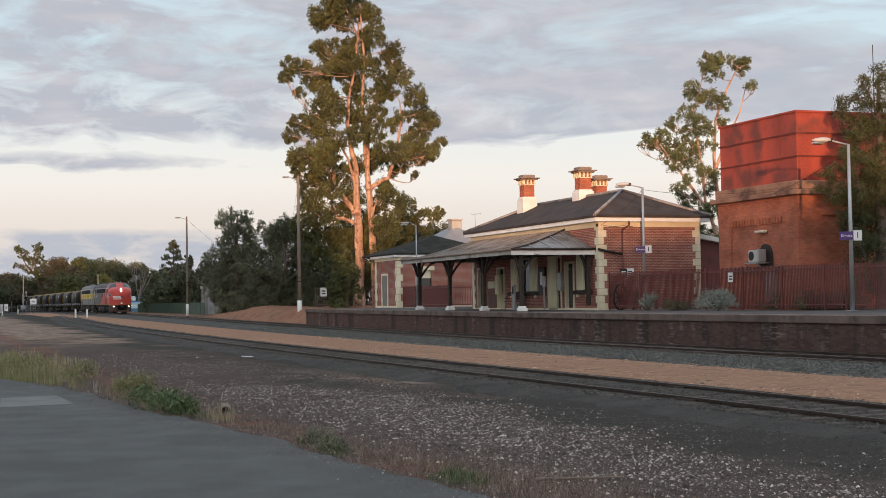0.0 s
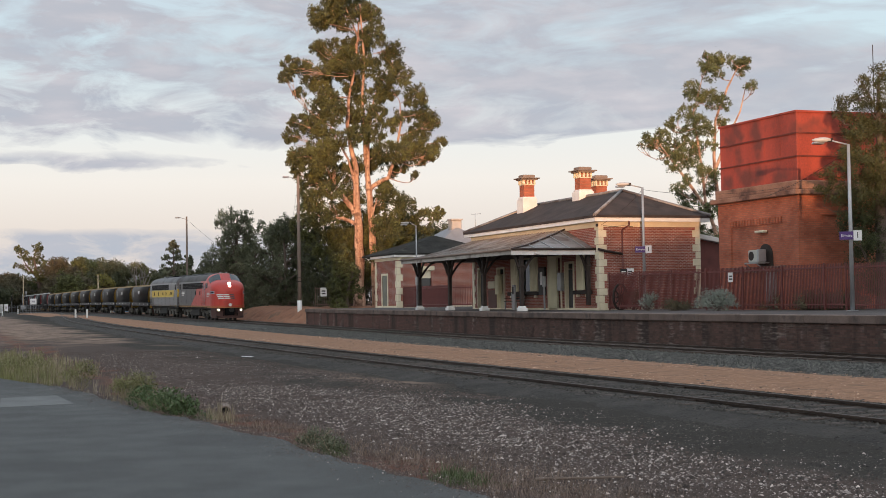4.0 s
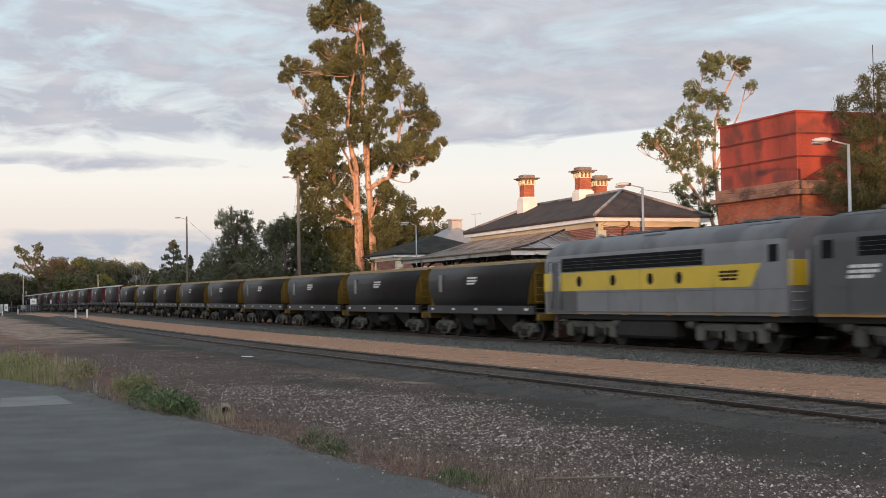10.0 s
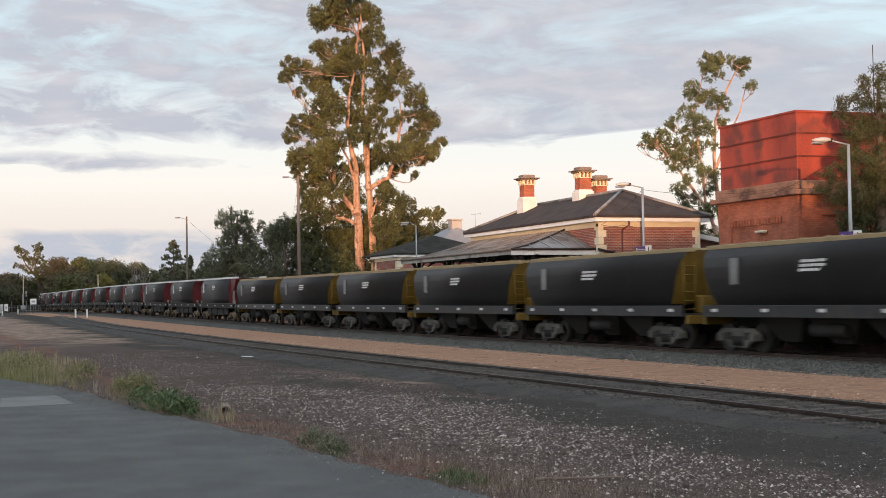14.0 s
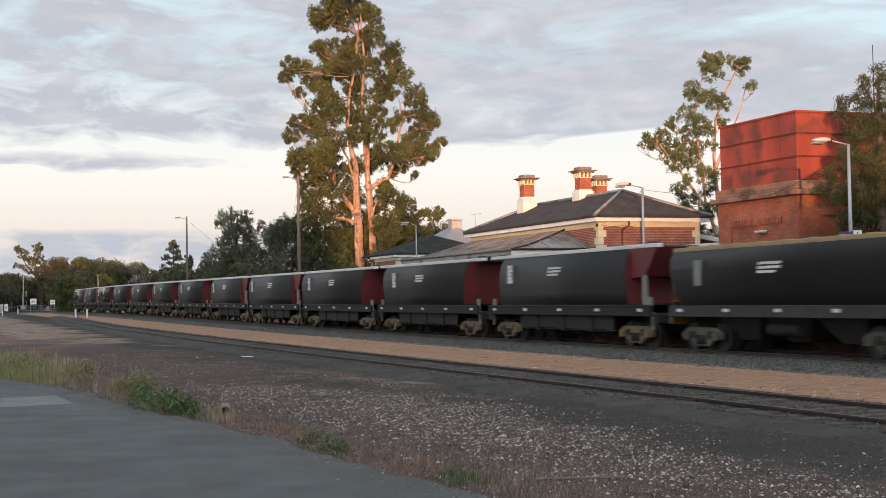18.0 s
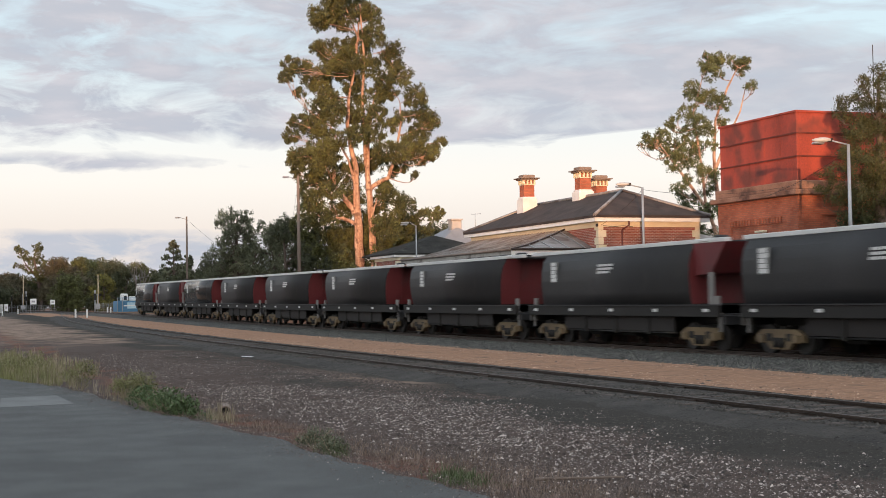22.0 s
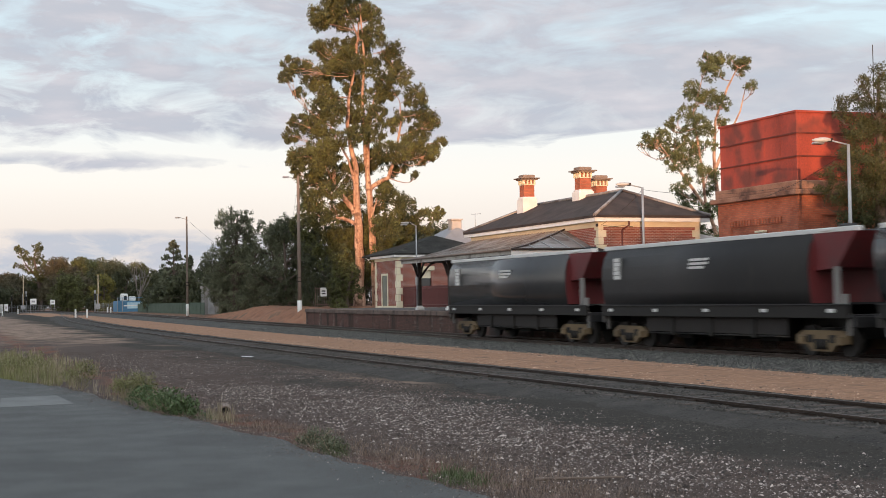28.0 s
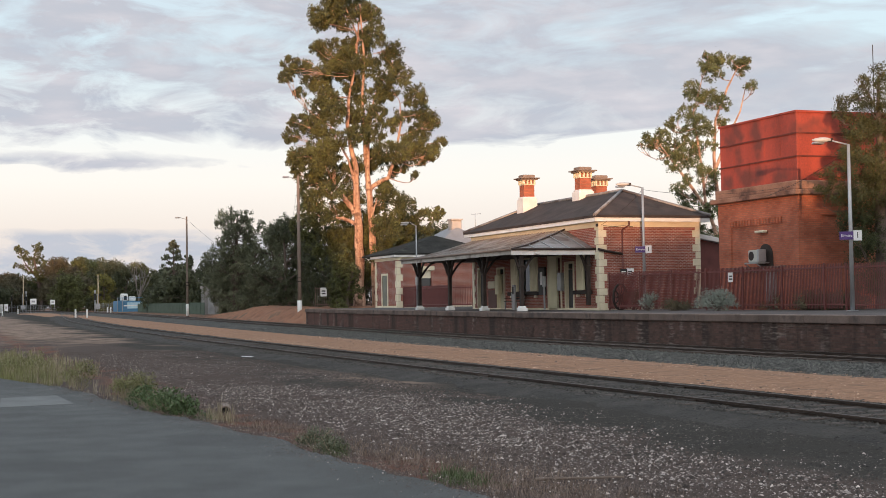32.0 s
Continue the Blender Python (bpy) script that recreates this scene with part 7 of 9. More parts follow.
def build_far_scrub():
    """Low scrub that closes the gaps under the far trees."""
    rng = np.random.default_rng(3)
    blobs = []
    for k in range(52):
        y = -40 + 130 * k / 51
        blobs.append((-372 + rng.normal() * 6, y + rng.normal() * 2, 2.5 + rng.random() * 3.5, 2.6 + rng.random() * 2))
    ob = leaves("far_scrub", rng, blobs, 26, 0.45, DARK_LEAF, None)
    tagged(ob, "low dark scrub behind the level crossing", "scrub", kind="stuff")
    rng = np.random.default_rng(4)
    blobs = []
    for k in range(46):
        x = -160 - 150 * k / 45
        blobs.append((x + rng.normal() * 2, 43 + rng.normal() * 2 + k * 0.1, 2.0 + rng.random() * 1.6, 2.0 + rng.random()))
    ob = leaves("scrub_belt", rng, blobs, 90, 0.35, DARK_LEAF, None)
    tagged(ob, "dark scrub along the railway boundary", "scrub", kind="stuff")


build_far_scrub()


def bare_tree(x, y, z, h, seed):
    rng = np.random.default_rng(seed)
    t = thing("bare_tree", (x, y, z), "leafless pale dead tree in the far tree line", "tree")
    bm = B()
    path = limb(bm, rng, (0, 0, 0), (0.4, 0.3, h * 0.5), 0.2, 0.13, 0.05)
    for _ in range(7):
        tip = Vector((rng.normal() * 1.6, rng.normal() * 1.6, h * (0.75 + 0.25 * rng.random())))
        p2 = limb(bm, rng, path[3 + int(rng.random() * 2)], tip, 0.1, 0.03, 0.1)
        for _ in range(3):
            limb(bm, rng, p2[3], tip + Vector((rng.normal(), rng.normal(), rng.random())) * 0.9, 0.04, 0.015, 0.1, 5, 3)
    part("trunk", bm, PALE_BARK, t)


PALE_BARK = mat("pale_dead_wood", (0.13, 0.11, 0.10), (0.26, 0.23, 0.21), 0.9, 1.5, 14, 0.3, streak=(1, 1, 0.2))


def tufted_gum():
    """A tall far gum whose top stands clear in separate round tufts on bare limbs."""
    rng = np.random.default_rng(77)
    items = [(22.4, 14.4, 1.25), (23.4, 14.0, 0.8), (26.6, 14.9, 1.35), (27.6, 14.3, 0.9), (24.3, 12.4, 1.5), (22.0, 10.6, 0.8), (23.2, 10.3, 0.8), (27.2, 12.5, 1.2), (26.0, 11.6, 1.6), (28.2, 10.8, 1.8),
             (25.2, 9.6, 1.6), (27.4, 8.4, 1.9), (24.6, 7.2, 1.5), (29.0, 7.4, 1.6), (26.4, 5.8, 1.6), (30.0, 9.2, 1.5)]
    blobs = with_tufts(rng, [(rng.normal() * 1.2, y - 26.5, z, r) for y, z, r in items], 2, 0.9)
    trunks = [[(0, 1.0, 0, 0.62), (0, 0.8, 5, 0.45), (0, 0.2, 9, 0.3), (0, -0.5, 12, 0.16), (0, 0.0, 14.4, 0.06)], [(0, 0.4, 7.5, 0.25), (0, -2.2, 10.6, 0.14), (0, -3.8, 14.0, 0.05)], [(0, 0.8, 5, 0.3), (0, 2.2, 9, 0.14)]]
    t = tree("gum_tree", (-345, 26.5, 0.9), trunks, blobs, 78, "tall far gum with separate round tufts on bare limbs", leaf=GUM_LEAF, bark=DARK_BARK, per_area=420, size=0.17, single=True, limbs=3)
    t["group"] = "far trees"


tufted_gum()


def open_pine():
    """An old pine with clear tiers of foliage at the ends of its limbs."""
    rng = np.random.default_rng(79)
    blobs = []
    for k in range(44):
        u = k / 43
        z = 3.0 + 8.2 * u
        reach = 2.5 * (1 - u) ** 0.55 * (0.55 + 0.55 * rng.random()) + 0.1
        a = k * 2.4
        blobs.append((math.cos(a) * reach, math.sin(a) * reach, z + rng.normal() * 0.2, 0.42 + 0.42 * rng.random() * (1.3 - u)))
    t = tree("pine_tree", (-232, 39.6, 0.7), [[(0, 0, 0, 0.3), (0.1, 0, 6, 0.2), (0, 0.1, 11.2, 0.04)]], blobs, 80, "grey-green pine with open tiers behind the track", leaf=OLIVE_LEAF, bark=DARK_BARK, per_area=1100, size=0.11, squash=0.6, droop=0.1, single=True, limbs=2)
    t["group"] = "far trees"


open_pine()


def tin_shed():
    s = thing("shed", (-166.0, 32.6, 0.45), "small pale concrete-walled shed at the fence end", "shed")
    part("wall", box(B(), -0.8, 0.8, -0.85, 0.9, -0.2, 3.1, 0.02), STONE_PAINT_GREY, s)
    part("roof", extrude(B(), [(-0.95, 3.08), (1.0, 3.08), (1.0, 3.2), (-0.95, 3.4)], -0.9, 0.9, "x"), TIN, s)
    part("door", box(B(), 0.8, 0.84, -0.4, 0.4, 0.0, 2.1, 0.01), GREY_METAL, s)


STONE_PAINT_GREY = mat("grey_concrete_wall", (0.20, 0.195, 0.19), (0.32, 0.31, 0.30), 0.9, 0.8, 18, 0.3)
tin_shed()


bare_tree(-270, 39.6, 0.7, 9.2, 5)


# ---- poles and lamps ----
def wood_pole(x, y, z0, top, lean, label, arm, foot=1.7, girth=1.0):
    p = thing("power_pole", (x, y, z0), label, "pole", "timber poles")
    h = top - z0
    part("shaft", rod(B(), (0, 0, -0.3), (lean * h, 0, h), 0.17 * girth, 0.10 * girth, 12), POLE_WOOD, p)
    part("painted_foot", rod(B(), (0, 0, 0.0), (lean * foot, 0, foot), 0.185 * girth, 0.183 * girth, 12), WHITE, p, "white painted foot")
    if arm:
        q = Vector((lean * h, 0, h))
        side = Vector((-AHEAD.y, AHEAD.x, 0)).normalized()
        part("lamp_arm", rod(B(), q + Vector((0, 0, -0.3)), q - Vector((0.28, -0.10, 0)) * 0.3 + Vector((-0.4, -0.75, -0.05)), 0.03, None, 6), GREY_METAL, p)
        part("lamp_head", box(B(), q.x - 0.62, q.x - 0.32, -1.15, -0.65, h - 0.16, h - 0.02, 0.03), GREY_METAL, p)
    for k in range(2):
        part("band", rod(B(), (lean * (3.2 + k * 0.3), 0, 3.2 + k * 0.3), (lean * (3.25 + k * 0.3), 0, 3.25 + k * 0.3), 0.19, None, 12), DARK_WOOD, p)


wood_pole(-110.5, 29.0, 0.18, 12.0, 0.0, "tall weathered timber pole with white-painted foot", True)
wood_pole(-148.6, 26.8, 0.5, 11.0, 0.0, "weathered timber pole beside the green fence", True, 1.25, 0.85)

PURPLE = mat("purple_sign_face", (0.075, 0.035, 0.16), (0.095, 0.045, 0.20), 0.4, 2, 30, 0.0)
SIGN_WHITE = mat("white_sign_face", (0.70, 0.70, 0.70), (0.80, 0.80, 0.80), 0.4, 2, 30, 0.0)
SIGN_BLACK = mat("black_print", (0.012, 0.012, 0.012), (0.02, 0.02, 0.02), 0.5, 2, 30, 0.0)


def lettering(text, size, material, parent, m, name="lettering"):
    """Raised letters in the built-in font, turned into a mesh."""
    cu = bpy.data.curves.new(name, "FONT")
    cu.body, cu.size, cu.extrude, cu.align_x, cu.align_y = text, size, 0.003, "CENTER", "CENTER"
    tmp = bpy.data.objects.new(name, cu)
    mesh = bpy.data.meshes.new_from_object(tmp)
    bpy.data.objects.remove(tmp)
    mesh.transform(m)
    mesh.materials.clear()
    mesh.materials.append(material)
    return link(name, mesh, parent)


LAMP_CASE = mat("lamp_case_grey", (0.42, 0.42, 0.41), (0.58, 0.58, 0.57), 0.5, 2, 20, 0.05)


def station_lamp(x, y, h, sign_z, reach, label, girth=1.0):
    z0 = deck(x)
    p = thing("platform_lamp", (x, y, z0), label, "street lamp", "platform lamps")
    part("base_plate", box(B(), -0.16, 0.16, -0.16, 0.16, 0, 0.03), GREY_METAL, p)
    part("pole", rod(B(), (0, 0, 0.0), (0, 0, h), 0.085 * girth, 0.055 * girth, 12), GREY_METAL, p, "grey steel pole")
    out = Vector((-0.42, -0.90, 0)).normalized()
    tip = out * reach + Vector((0, 0, h + 0.18))
    part("arm", rod(B(), (0, 0, h - 0.02), tip, 0.03, None, 8), GREY_METAL, p)
    bm = B()
    n = 10
    rings = []
    for j in range(6):
        t = j / 5
        r = 0.16 * girth * math.sin(math.pi * min(t * 0.8 + 0.15, 1)) ** 0.7
        c = tip + out * (0.66 * t - 0.1) + Vector((0, 0, 0.0))
        side = Vector((-out.y, out.x, 0))
        rings.append([bm.verts.new(c + side * r * math.cos(2 * math.pi * k / n) + Vector((0, 0, 0.62 * r * math.sin(2 * math.pi * k / n)))) for k in range(n)])
    for a, b in zip(rings, rings[1:]):
        for k in range(n):
            bm.faces.new((a[k], a[(k + 1) % n], b[(k + 1) % n], b[k])).smooth = True
    bm.faces.new(rings[0][::-1])
    bm.faces.new(rings[-1])
    head = part("lamp_head", bm, LAMP_CASE, p, "rounded pale grey lamp head")
    part("diffuser", box(B(), tip.x + out.x * 0.35 - 0.12, tip.x + out.x * 0.35 + 0.12, tip.y + out.y * 0.35 - 0.22, tip.y + out.y * 0.35 + 0.22, tip.z - 0.16, tip.z - 0.08, 0.03), GREY_METAL, head)
    part("control_box", box(B(), *sorted((tip.x * 0.9 - 0.06, tip.x * 0.9 + 0.06)), tip.y * 0.9 - 0.1, tip.y * 0.9 + 0.1, tip.z - 0.08, tip.z + 0.06), DARK_WOOD, head)
    if sign_z:
        # a double sign: the station's name on purple, the platform number on white
        ax = Vector((0.47, 0.88, 0))
        c = Vector((0, 0, sign_z - z0))

        def board(name, a0, a1, hh, material, text, ink, size):
            bm = B()
            nrm = Vector((0.88, -0.47, 0))
            pts = []
            for off in (0.09, 0.12):
                for a, b in ((a0, -hh), (a1, -hh), (a1, hh), (a0, hh)):
                    pts.append(c + ax * a + nrm * off + Vector((0, 0, b)))
            solid(bm, pts, [(0, 1, 2, 3), (7, 6, 5, 4), (0, 4, 5, 1), (1, 5, 6, 2), (2, 6, 7, 3), (3, 7, 4, 0)])
            bd = part(name, bm, material, p)
            mid = c + ax * (a0 + a1) / 2 + nrm * 0.124
            lettering(text, size, ink, bd, Matrix.Translation(mid) @ Matrix(((ax.x, 0, nrm.x, 0), (ax.y, 0, nrm.y, 0), (0, 1, 0, 0), (0, 0, 0, 1))))
        board("name_board", -0.42, 0.08, 0.15, PURPLE, "Elmore", SIGN_WHITE, 0.145)
        board("number_board", 0.08, 0.38, 0.19, SIGN_WHITE, "1", SIGN_BLACK, 0.32)


station_lamp(-61.2, 33.5, 6.0, 4.05, 0.75, "grey steel platform lamp with purple name sign")
station_lamp(-43.1, 32.2, 6.15, 3.85, 0.75, "grey steel platform lamp with purple name sign")
station_lamp(-82.3, 29.1, 5.2, 0, 0.4, "thin grey platform lamp beside the verandah", 0.6)


# ---- fences ----
BROWN_STEEL = mat("brown_fence_steel", (0.14, 0.088, 0.076), (0.22, 0.145, 0.125), 0.6, 2.0, 30, 0.1)


def palisade(x0, y0, x1, y1, h, label, gap=0.13, material=None, lean=0.0):
    material = material or FENCE_PAINT
    d = Vector((x1 - x0, y1 - y0, 0))
    n = int(d.length / gap)
    turn = math.degrees(math.atan2(d.y, d.x))
    z0 = deck((x0 + x1) / 2) - 0.02
    f = thing("fence", (x0, y0, z0), label, "fence", turn=turn)
    picket = B()
    box(picket, -0.014, 0.014, -0.014, 0.014, 0.06, h)
    mesh_src = part("picket", picket, material, f)
    for k in range(1, n):
        o = link("picket", mesh_src.data, f)
        o.location.x = k * gap
    for z in (0.22, h - 0.16):
        part("rail", box(B(), 0, d.length, -0.04, -0.019, z - 0.03, z + 0.03), material, f)
    for k in range(int(d.length / 2.4) + 1):
        part("post", box(B(), k * 2.4 - 0.03, k * 2.4 + 0.03, -0.085, -0.041, 0, h + 0.03), material, f)
    return f


palisade(-61.75, 31.9, -46.5, 34.4, 1.86, "maroon steel picket fence along the back of the platform", 0.085)
palisade(-46.4, 34.42, -33.0, 36.6, 1.86, "maroon steel picket fence beside the cypress", 0.09)
palisade(-94.9, 32.6, -85.9, 32.6, 1.5, "maroon steel picket fence between annex and station", 0.10)
palisade(-85.8, 32.65, -85.2, 34.25, 1.5, "maroon steel gate of pickets beside the station", 0.11)
palisade(-116.0, 31.8, -115.5, 37.4, 1.75, "brown steel picket fence by the gum tree", 0.2, BROWN_STEEL)


def notice(x, y, z, w, h, label, dark=False):
    s = thing("notice", (x, y, z), label, "sign", turn=62)
    part("plate", box(B(), -w / 2, w / 2, -0.012, 0.0, 0, h, 0.0), SIGN_BLACK if dark else SIGN_WHITE, s)
    for k in range(2):
        part("print_bar", box(B(), -w * 0.3, w * 0.3, -0.017, -0.012, h * (0.25 + 0.3 * k), h * (0.38 + 0.3 * k)), SIGN_WHITE if dark else SIGN_BLACK, s)
    return s


notice(-61.55, 32.55, 2.75, 0.34, 0.36, "black sign with white print on the fence", True)
notice(-61.45, 32.85, 2.75, 0.36, 0.38, "white sign with black symbol on the fence")
notice(-53.0, 33.25, 2.3, 0.22, 0.42, "small white notice on a fence post")
notice(-115.8, 32.5, 2.2, 0.55, 0.75, "white warning notice on the dark fence")
notice(-115.75, 34.0, 2.55, 0.3, 0.42, "small white notice on the dark fence")

# ---- things on the platform ----
def bush(x, y, z, w, h, seed, leaf, label, size=0.045, dens=2600):
    rng = np.random.default_rng(seed)
    t = thing("shrub", (x, y, z), label, "shrub")
    for _ in range(9):
        bm = B()
        limb(bm, rng, (0, 0, 0), (rng.normal() * w * 0.3, rng.normal() * w * 0.3, h * (0.5 + 0.4 * rng.random())), 0.02, 0.006, 0.1, 5, 3)
        part("stem", bm, DARK_BARK, t)
    blobs = [(rng.normal() * w * 0.22, rng.normal() * w * 0.22, h * (0.3 + 0.45 * rng.random()), w * 0.24) for _ in range(9)]
    leaves("foliage", rng, blobs, dens, size, leaf, t, 0.8, -0.4)


SILVER_LEAF = leaf_mat("silver_saltbush_leaves", (0.16, 0.185, 0.155), (0.32, 0.345, 0.30), 0.25)
bush(-57.6, 31.7, 1.09, 0.9, 0.85, 1, SILVER_LEAF, "silver-grey saltbush at the lamp's foot")
bush(-52.2, 32.1, 1.09, 1.7, 0.86, 2, SILVER_LEAF, "round silver-grey saltbush on the platform")
bush(-55.9, 32.4, 1.09, 1.2, 0.35, 3, AUTUMN_LEAF, "low dark shrub behind the fence")
bush(-49.5, 34.75, 1.05, 2.4, 0.5, 4, AUTUMN_LEAF, "low dark hedge below the water tower")
bush(-47.9, 35.0, 1.05, 2.0, 0.5, 5, AUTUMN_LEAF, "low dark hedge below the water tower")


def cart_wheel():
    t = thing("cart_wheel", (-61.2, 32.15, 1.09), "old dark spoked cart wheel against the wall", "wheel", turn=-60)
    bm = B()
    for k in range(24):
        a, b = 2 * math.pi * k / 24, 2 * math.pi * (k + 1) / 24
        bar(bm, (0.62 * math.cos(a), 0, 0.64 + 0.62 * math.sin(a)), (0.62 * math.cos(b), 0, 0.64 + 0.62 * math.sin(b)), 0.09, 0.07)
    part("rim", bm, DARK_WOOD, t)
    part("hub", rod(B(), (0, -0.12, 0.64), (0, 0.12, 0.64), 0.12, None, 10), DARK_WOOD, t)
    for k in range(10):
        a = 2 * math.pi * k / 10
        part("spoke", bar(B(), (0.1 * math.cos(a), 0, 0.64 + 0.1 * math.sin(a)), (0.6 * math.cos(a), 0, 0.64 + 0.6 * math.sin(a)), 0.045, 0.045), DARK_WOOD, t)


cart_wheel()
bush(-61.3, 32.9, 1.05, 1.1, 1.2, 6, AUTUMN_LEAF, "brown dry creeper against the brick wall")


def bench(x, y, z, label):
    b = thing("bench", (x, y, z), label, "bench", "platform benches")
    for k in range(4):
        part("seat_slat", box(B(), -0.9, 0.9, -0.42 + k * 0.11, -0.34 + k * 0.11, 0.44, 0.47), DARK_WOOD, b)
    for k in range(3):
        part("back_slat", box(B(), -0.9, 0.9, 0.04, 0.07, 0.55 + k * 0.13, 0.64 + k * 0.13), DARK_WOOD, b)
    for s in (-0.75, 0.75):
        for yy in (-0.38, 0.04):
            part("leg", box(B(), s - 0.03, s + 0.03, yy - 0.03, yy + 0.03, 0, 0.44 if yy < 0 else 0.92), GREY_METAL, b)
        part("arm_rest", box(B(), s - 0.03, s + 0.03, -0.42, 0.04, 0.62, 0.66), DARK_WOOD, b)


bench(-71.4, 31.1, 1.13, "dark slatted bench under the verandah window")


STONE_PAINT = mat("aged_off_white_case", (0.42, 0.41, 0.37), (0.54, 0.53, 0.49), 0.5, 1.5, 25, 0.05)


def wall_items():
    p = thing("poster_case", (-68.7, 31.38, 1.9), "dark poster case with a white notice", "notice board")
    part("case", box(B(), -0.4, 0.4, -0.02, 0.10, 0, 1.5, 0.02), SIGN_BLACK, p)
    part("sheet", box(B(), -0.14, 0.16, -0.028, -0.02, 0.55, 1.25), SIGN_WHITE, p)
    m = thing("notice_board", (-75.75, 31.40, 2.35), "cream notice board on the brick wall", "notice board")
    part("board", box(B(), -0.5, 0.5, -0.04, 0.09, 0, 0.42, 0.02), CREAM, m)
    e = thing("meter_box", (-66.2, 31.22, 2.1), "grey steel meter box beside the doors", "meter box")
    part("body", box(B(), -0.2, 0.2, 0.0, 0.2, 0, 0.95, 0.02), GREY_METAL, e)
    part("door", box(B(), -0.17, 0.17, -0.02, 0.0, 0.05, 0.9, 0.01), GREY_METAL, e)
    m = thing("cabinet", (-74.9, 31.26, 2.0), "pale cream wall cabinet", "cabinet")
    part("body", box(B(), -0.05, 0.5, 0.0, 0.23, 0, 1.1, 0.02), CREAM_WOOD, m)
    part("door", box(B(), 0.0, 0.45, -0.02, 0.0, 0.05, 1.05, 0.01), CREAM_WOOD, m)
    s = thing("ticket_reader", (-66.45, 30.5, 1.12), "slim grey card reader on a post", "card reader")
    part("post", box(B(), -0.04, 0.04, -0.04, 0.04, 0, 1.25, 0.01), GREY_METAL, s)
    part("head", box(B(), -0.14, 0.14, -0.08, 0.08, 1.2, 1.75, 0.04), GREY_METAL, s)
    s = thing("help_point", (-69.0, 29.9, 1.12), "grey steel help point bollard", "help point")
    part("column", box(B(), -0.13, 0.13, -0.07, 0.07, 0, 1.35, 0.02), GREY_METAL, s)
    part("panel", box(B(), -0.1, 0.1, -0.08, -0.07, 0.85, 1.25), SIGN_BLACK, s)
    a = thing("air_conditioner", (-53.05, 34.62, 3.10), "off-white air conditioner unit on wall brackets", "air conditioner")
    part("case", box(B(), -0.50, 0.25, -0.1, 0.30, 0.06, 0.60, 0.03), STONE_PAINT, a)
    part("fan_grille", rod(B(), (-0.24, -0.115, 0.34), (-0.24, -0.1, 0.34), 0.20, None, 20), DARK_WOOD, a, "dark round fan grille")
    part("end_panel", box(B(), 0.25, 0.40, -0.15, 0.26, 0.08, 0.62, 0.02), GREY_METAL, a)
    part("tray", box(B(), -0.6, 0.5, -0.24, 0.34, 0.0, 0.05), GREY_METAL, a)
    part("bracket", bar(B(), (-0.6, -0.2, 0.0), (-0.6, 0.38, -0.4), 0.04, 0.04), GREY_METAL, a)
    part("bracket", bar(B(), (0.3, -0.2, 0.0), (0.3, 0.38, -0.4), 0.04, 0.04), GREY_METAL, a)
    w = thing("wall_light", (-53.2, 34.85, 4.46), "small cream bulkhead light on the brick", "wall light")
    part("body", box(B(), -0.36, 0.36, 0.02, 0.24, 0, 0.11, 0.03), CREAM, w)
    c = thing("security_camera", (-62.47, 28.3, 3.92), "small white camera under the verandah fascia", "camera")
    part("mount", box(B(), 0.0, 0.06, -0.05, 0.05, 0.0, 0.12), WHITE, c)
    part("body", rod(B(), (0.03, -0.14, 0.02), (0.03, 0.14, -0.03), 0.06, None, 8), WHITE, c)
    j = thing("junction_box", (-77.6, 27.40, 2.6), "pale grey box strapped to a verandah post", "junction box")
    part("body", box(B(), -0.12, 0.12, -0.02, 0.10, 0, 0.5, 0.02), GREY_METAL, j)


wall_items()


# ---- wires ----
def wire(name, p0, p1, sag, label):
    bm = B()
    p0, p1 = Vector(p0), Vector(p1)
    pts = [p0.lerp(p1, t) - Vector((0, 0, sag * 4 * t * (1 - t))) for t in np.linspace(0, 1, 13)]
    tube(bm, pts, [0.009] * 13, 5)
    tagged(part(name, bm, DARK_WOOD), label, "wire", "overhead wires")


wire("overhead_wire", (-61.2, 33.5, 7.0), (-50.0, 34.6, 6.3), 0.3, "thin dark overhead wire from lamp to tower")
wire("overhead_wire", (-61.2, 33.5, 7.0), (-62.0, 31.6, 5.3), 0.15, "thin dark overhead wire from lamp to eaves")
wire("overhead_wire", (-58.4, 34.6, 6.0), (-43.1, 32.2, 7.0), 0.7, "thin dark overhead wire across the tower")
wire("overhead_wire", (-110.5, 29.0, 11.6), (-150.0, 38.0, 8.0), 0.6, "thin dark overhead wire from the pole into the trees")
wire("overhead_wire", (-148.6, 26.8, 10.7), (-152.0, 33.6, 6.0), 0.15, "thin dark overhead wire from pole to shed")


# ---- house behind the annex ----
GREY_RENDER = mat("grey_render", (0.36, 0.35, 0.34), (0.48, 0.47, 0.46), 0.8, 1.5, 20, 0.1)


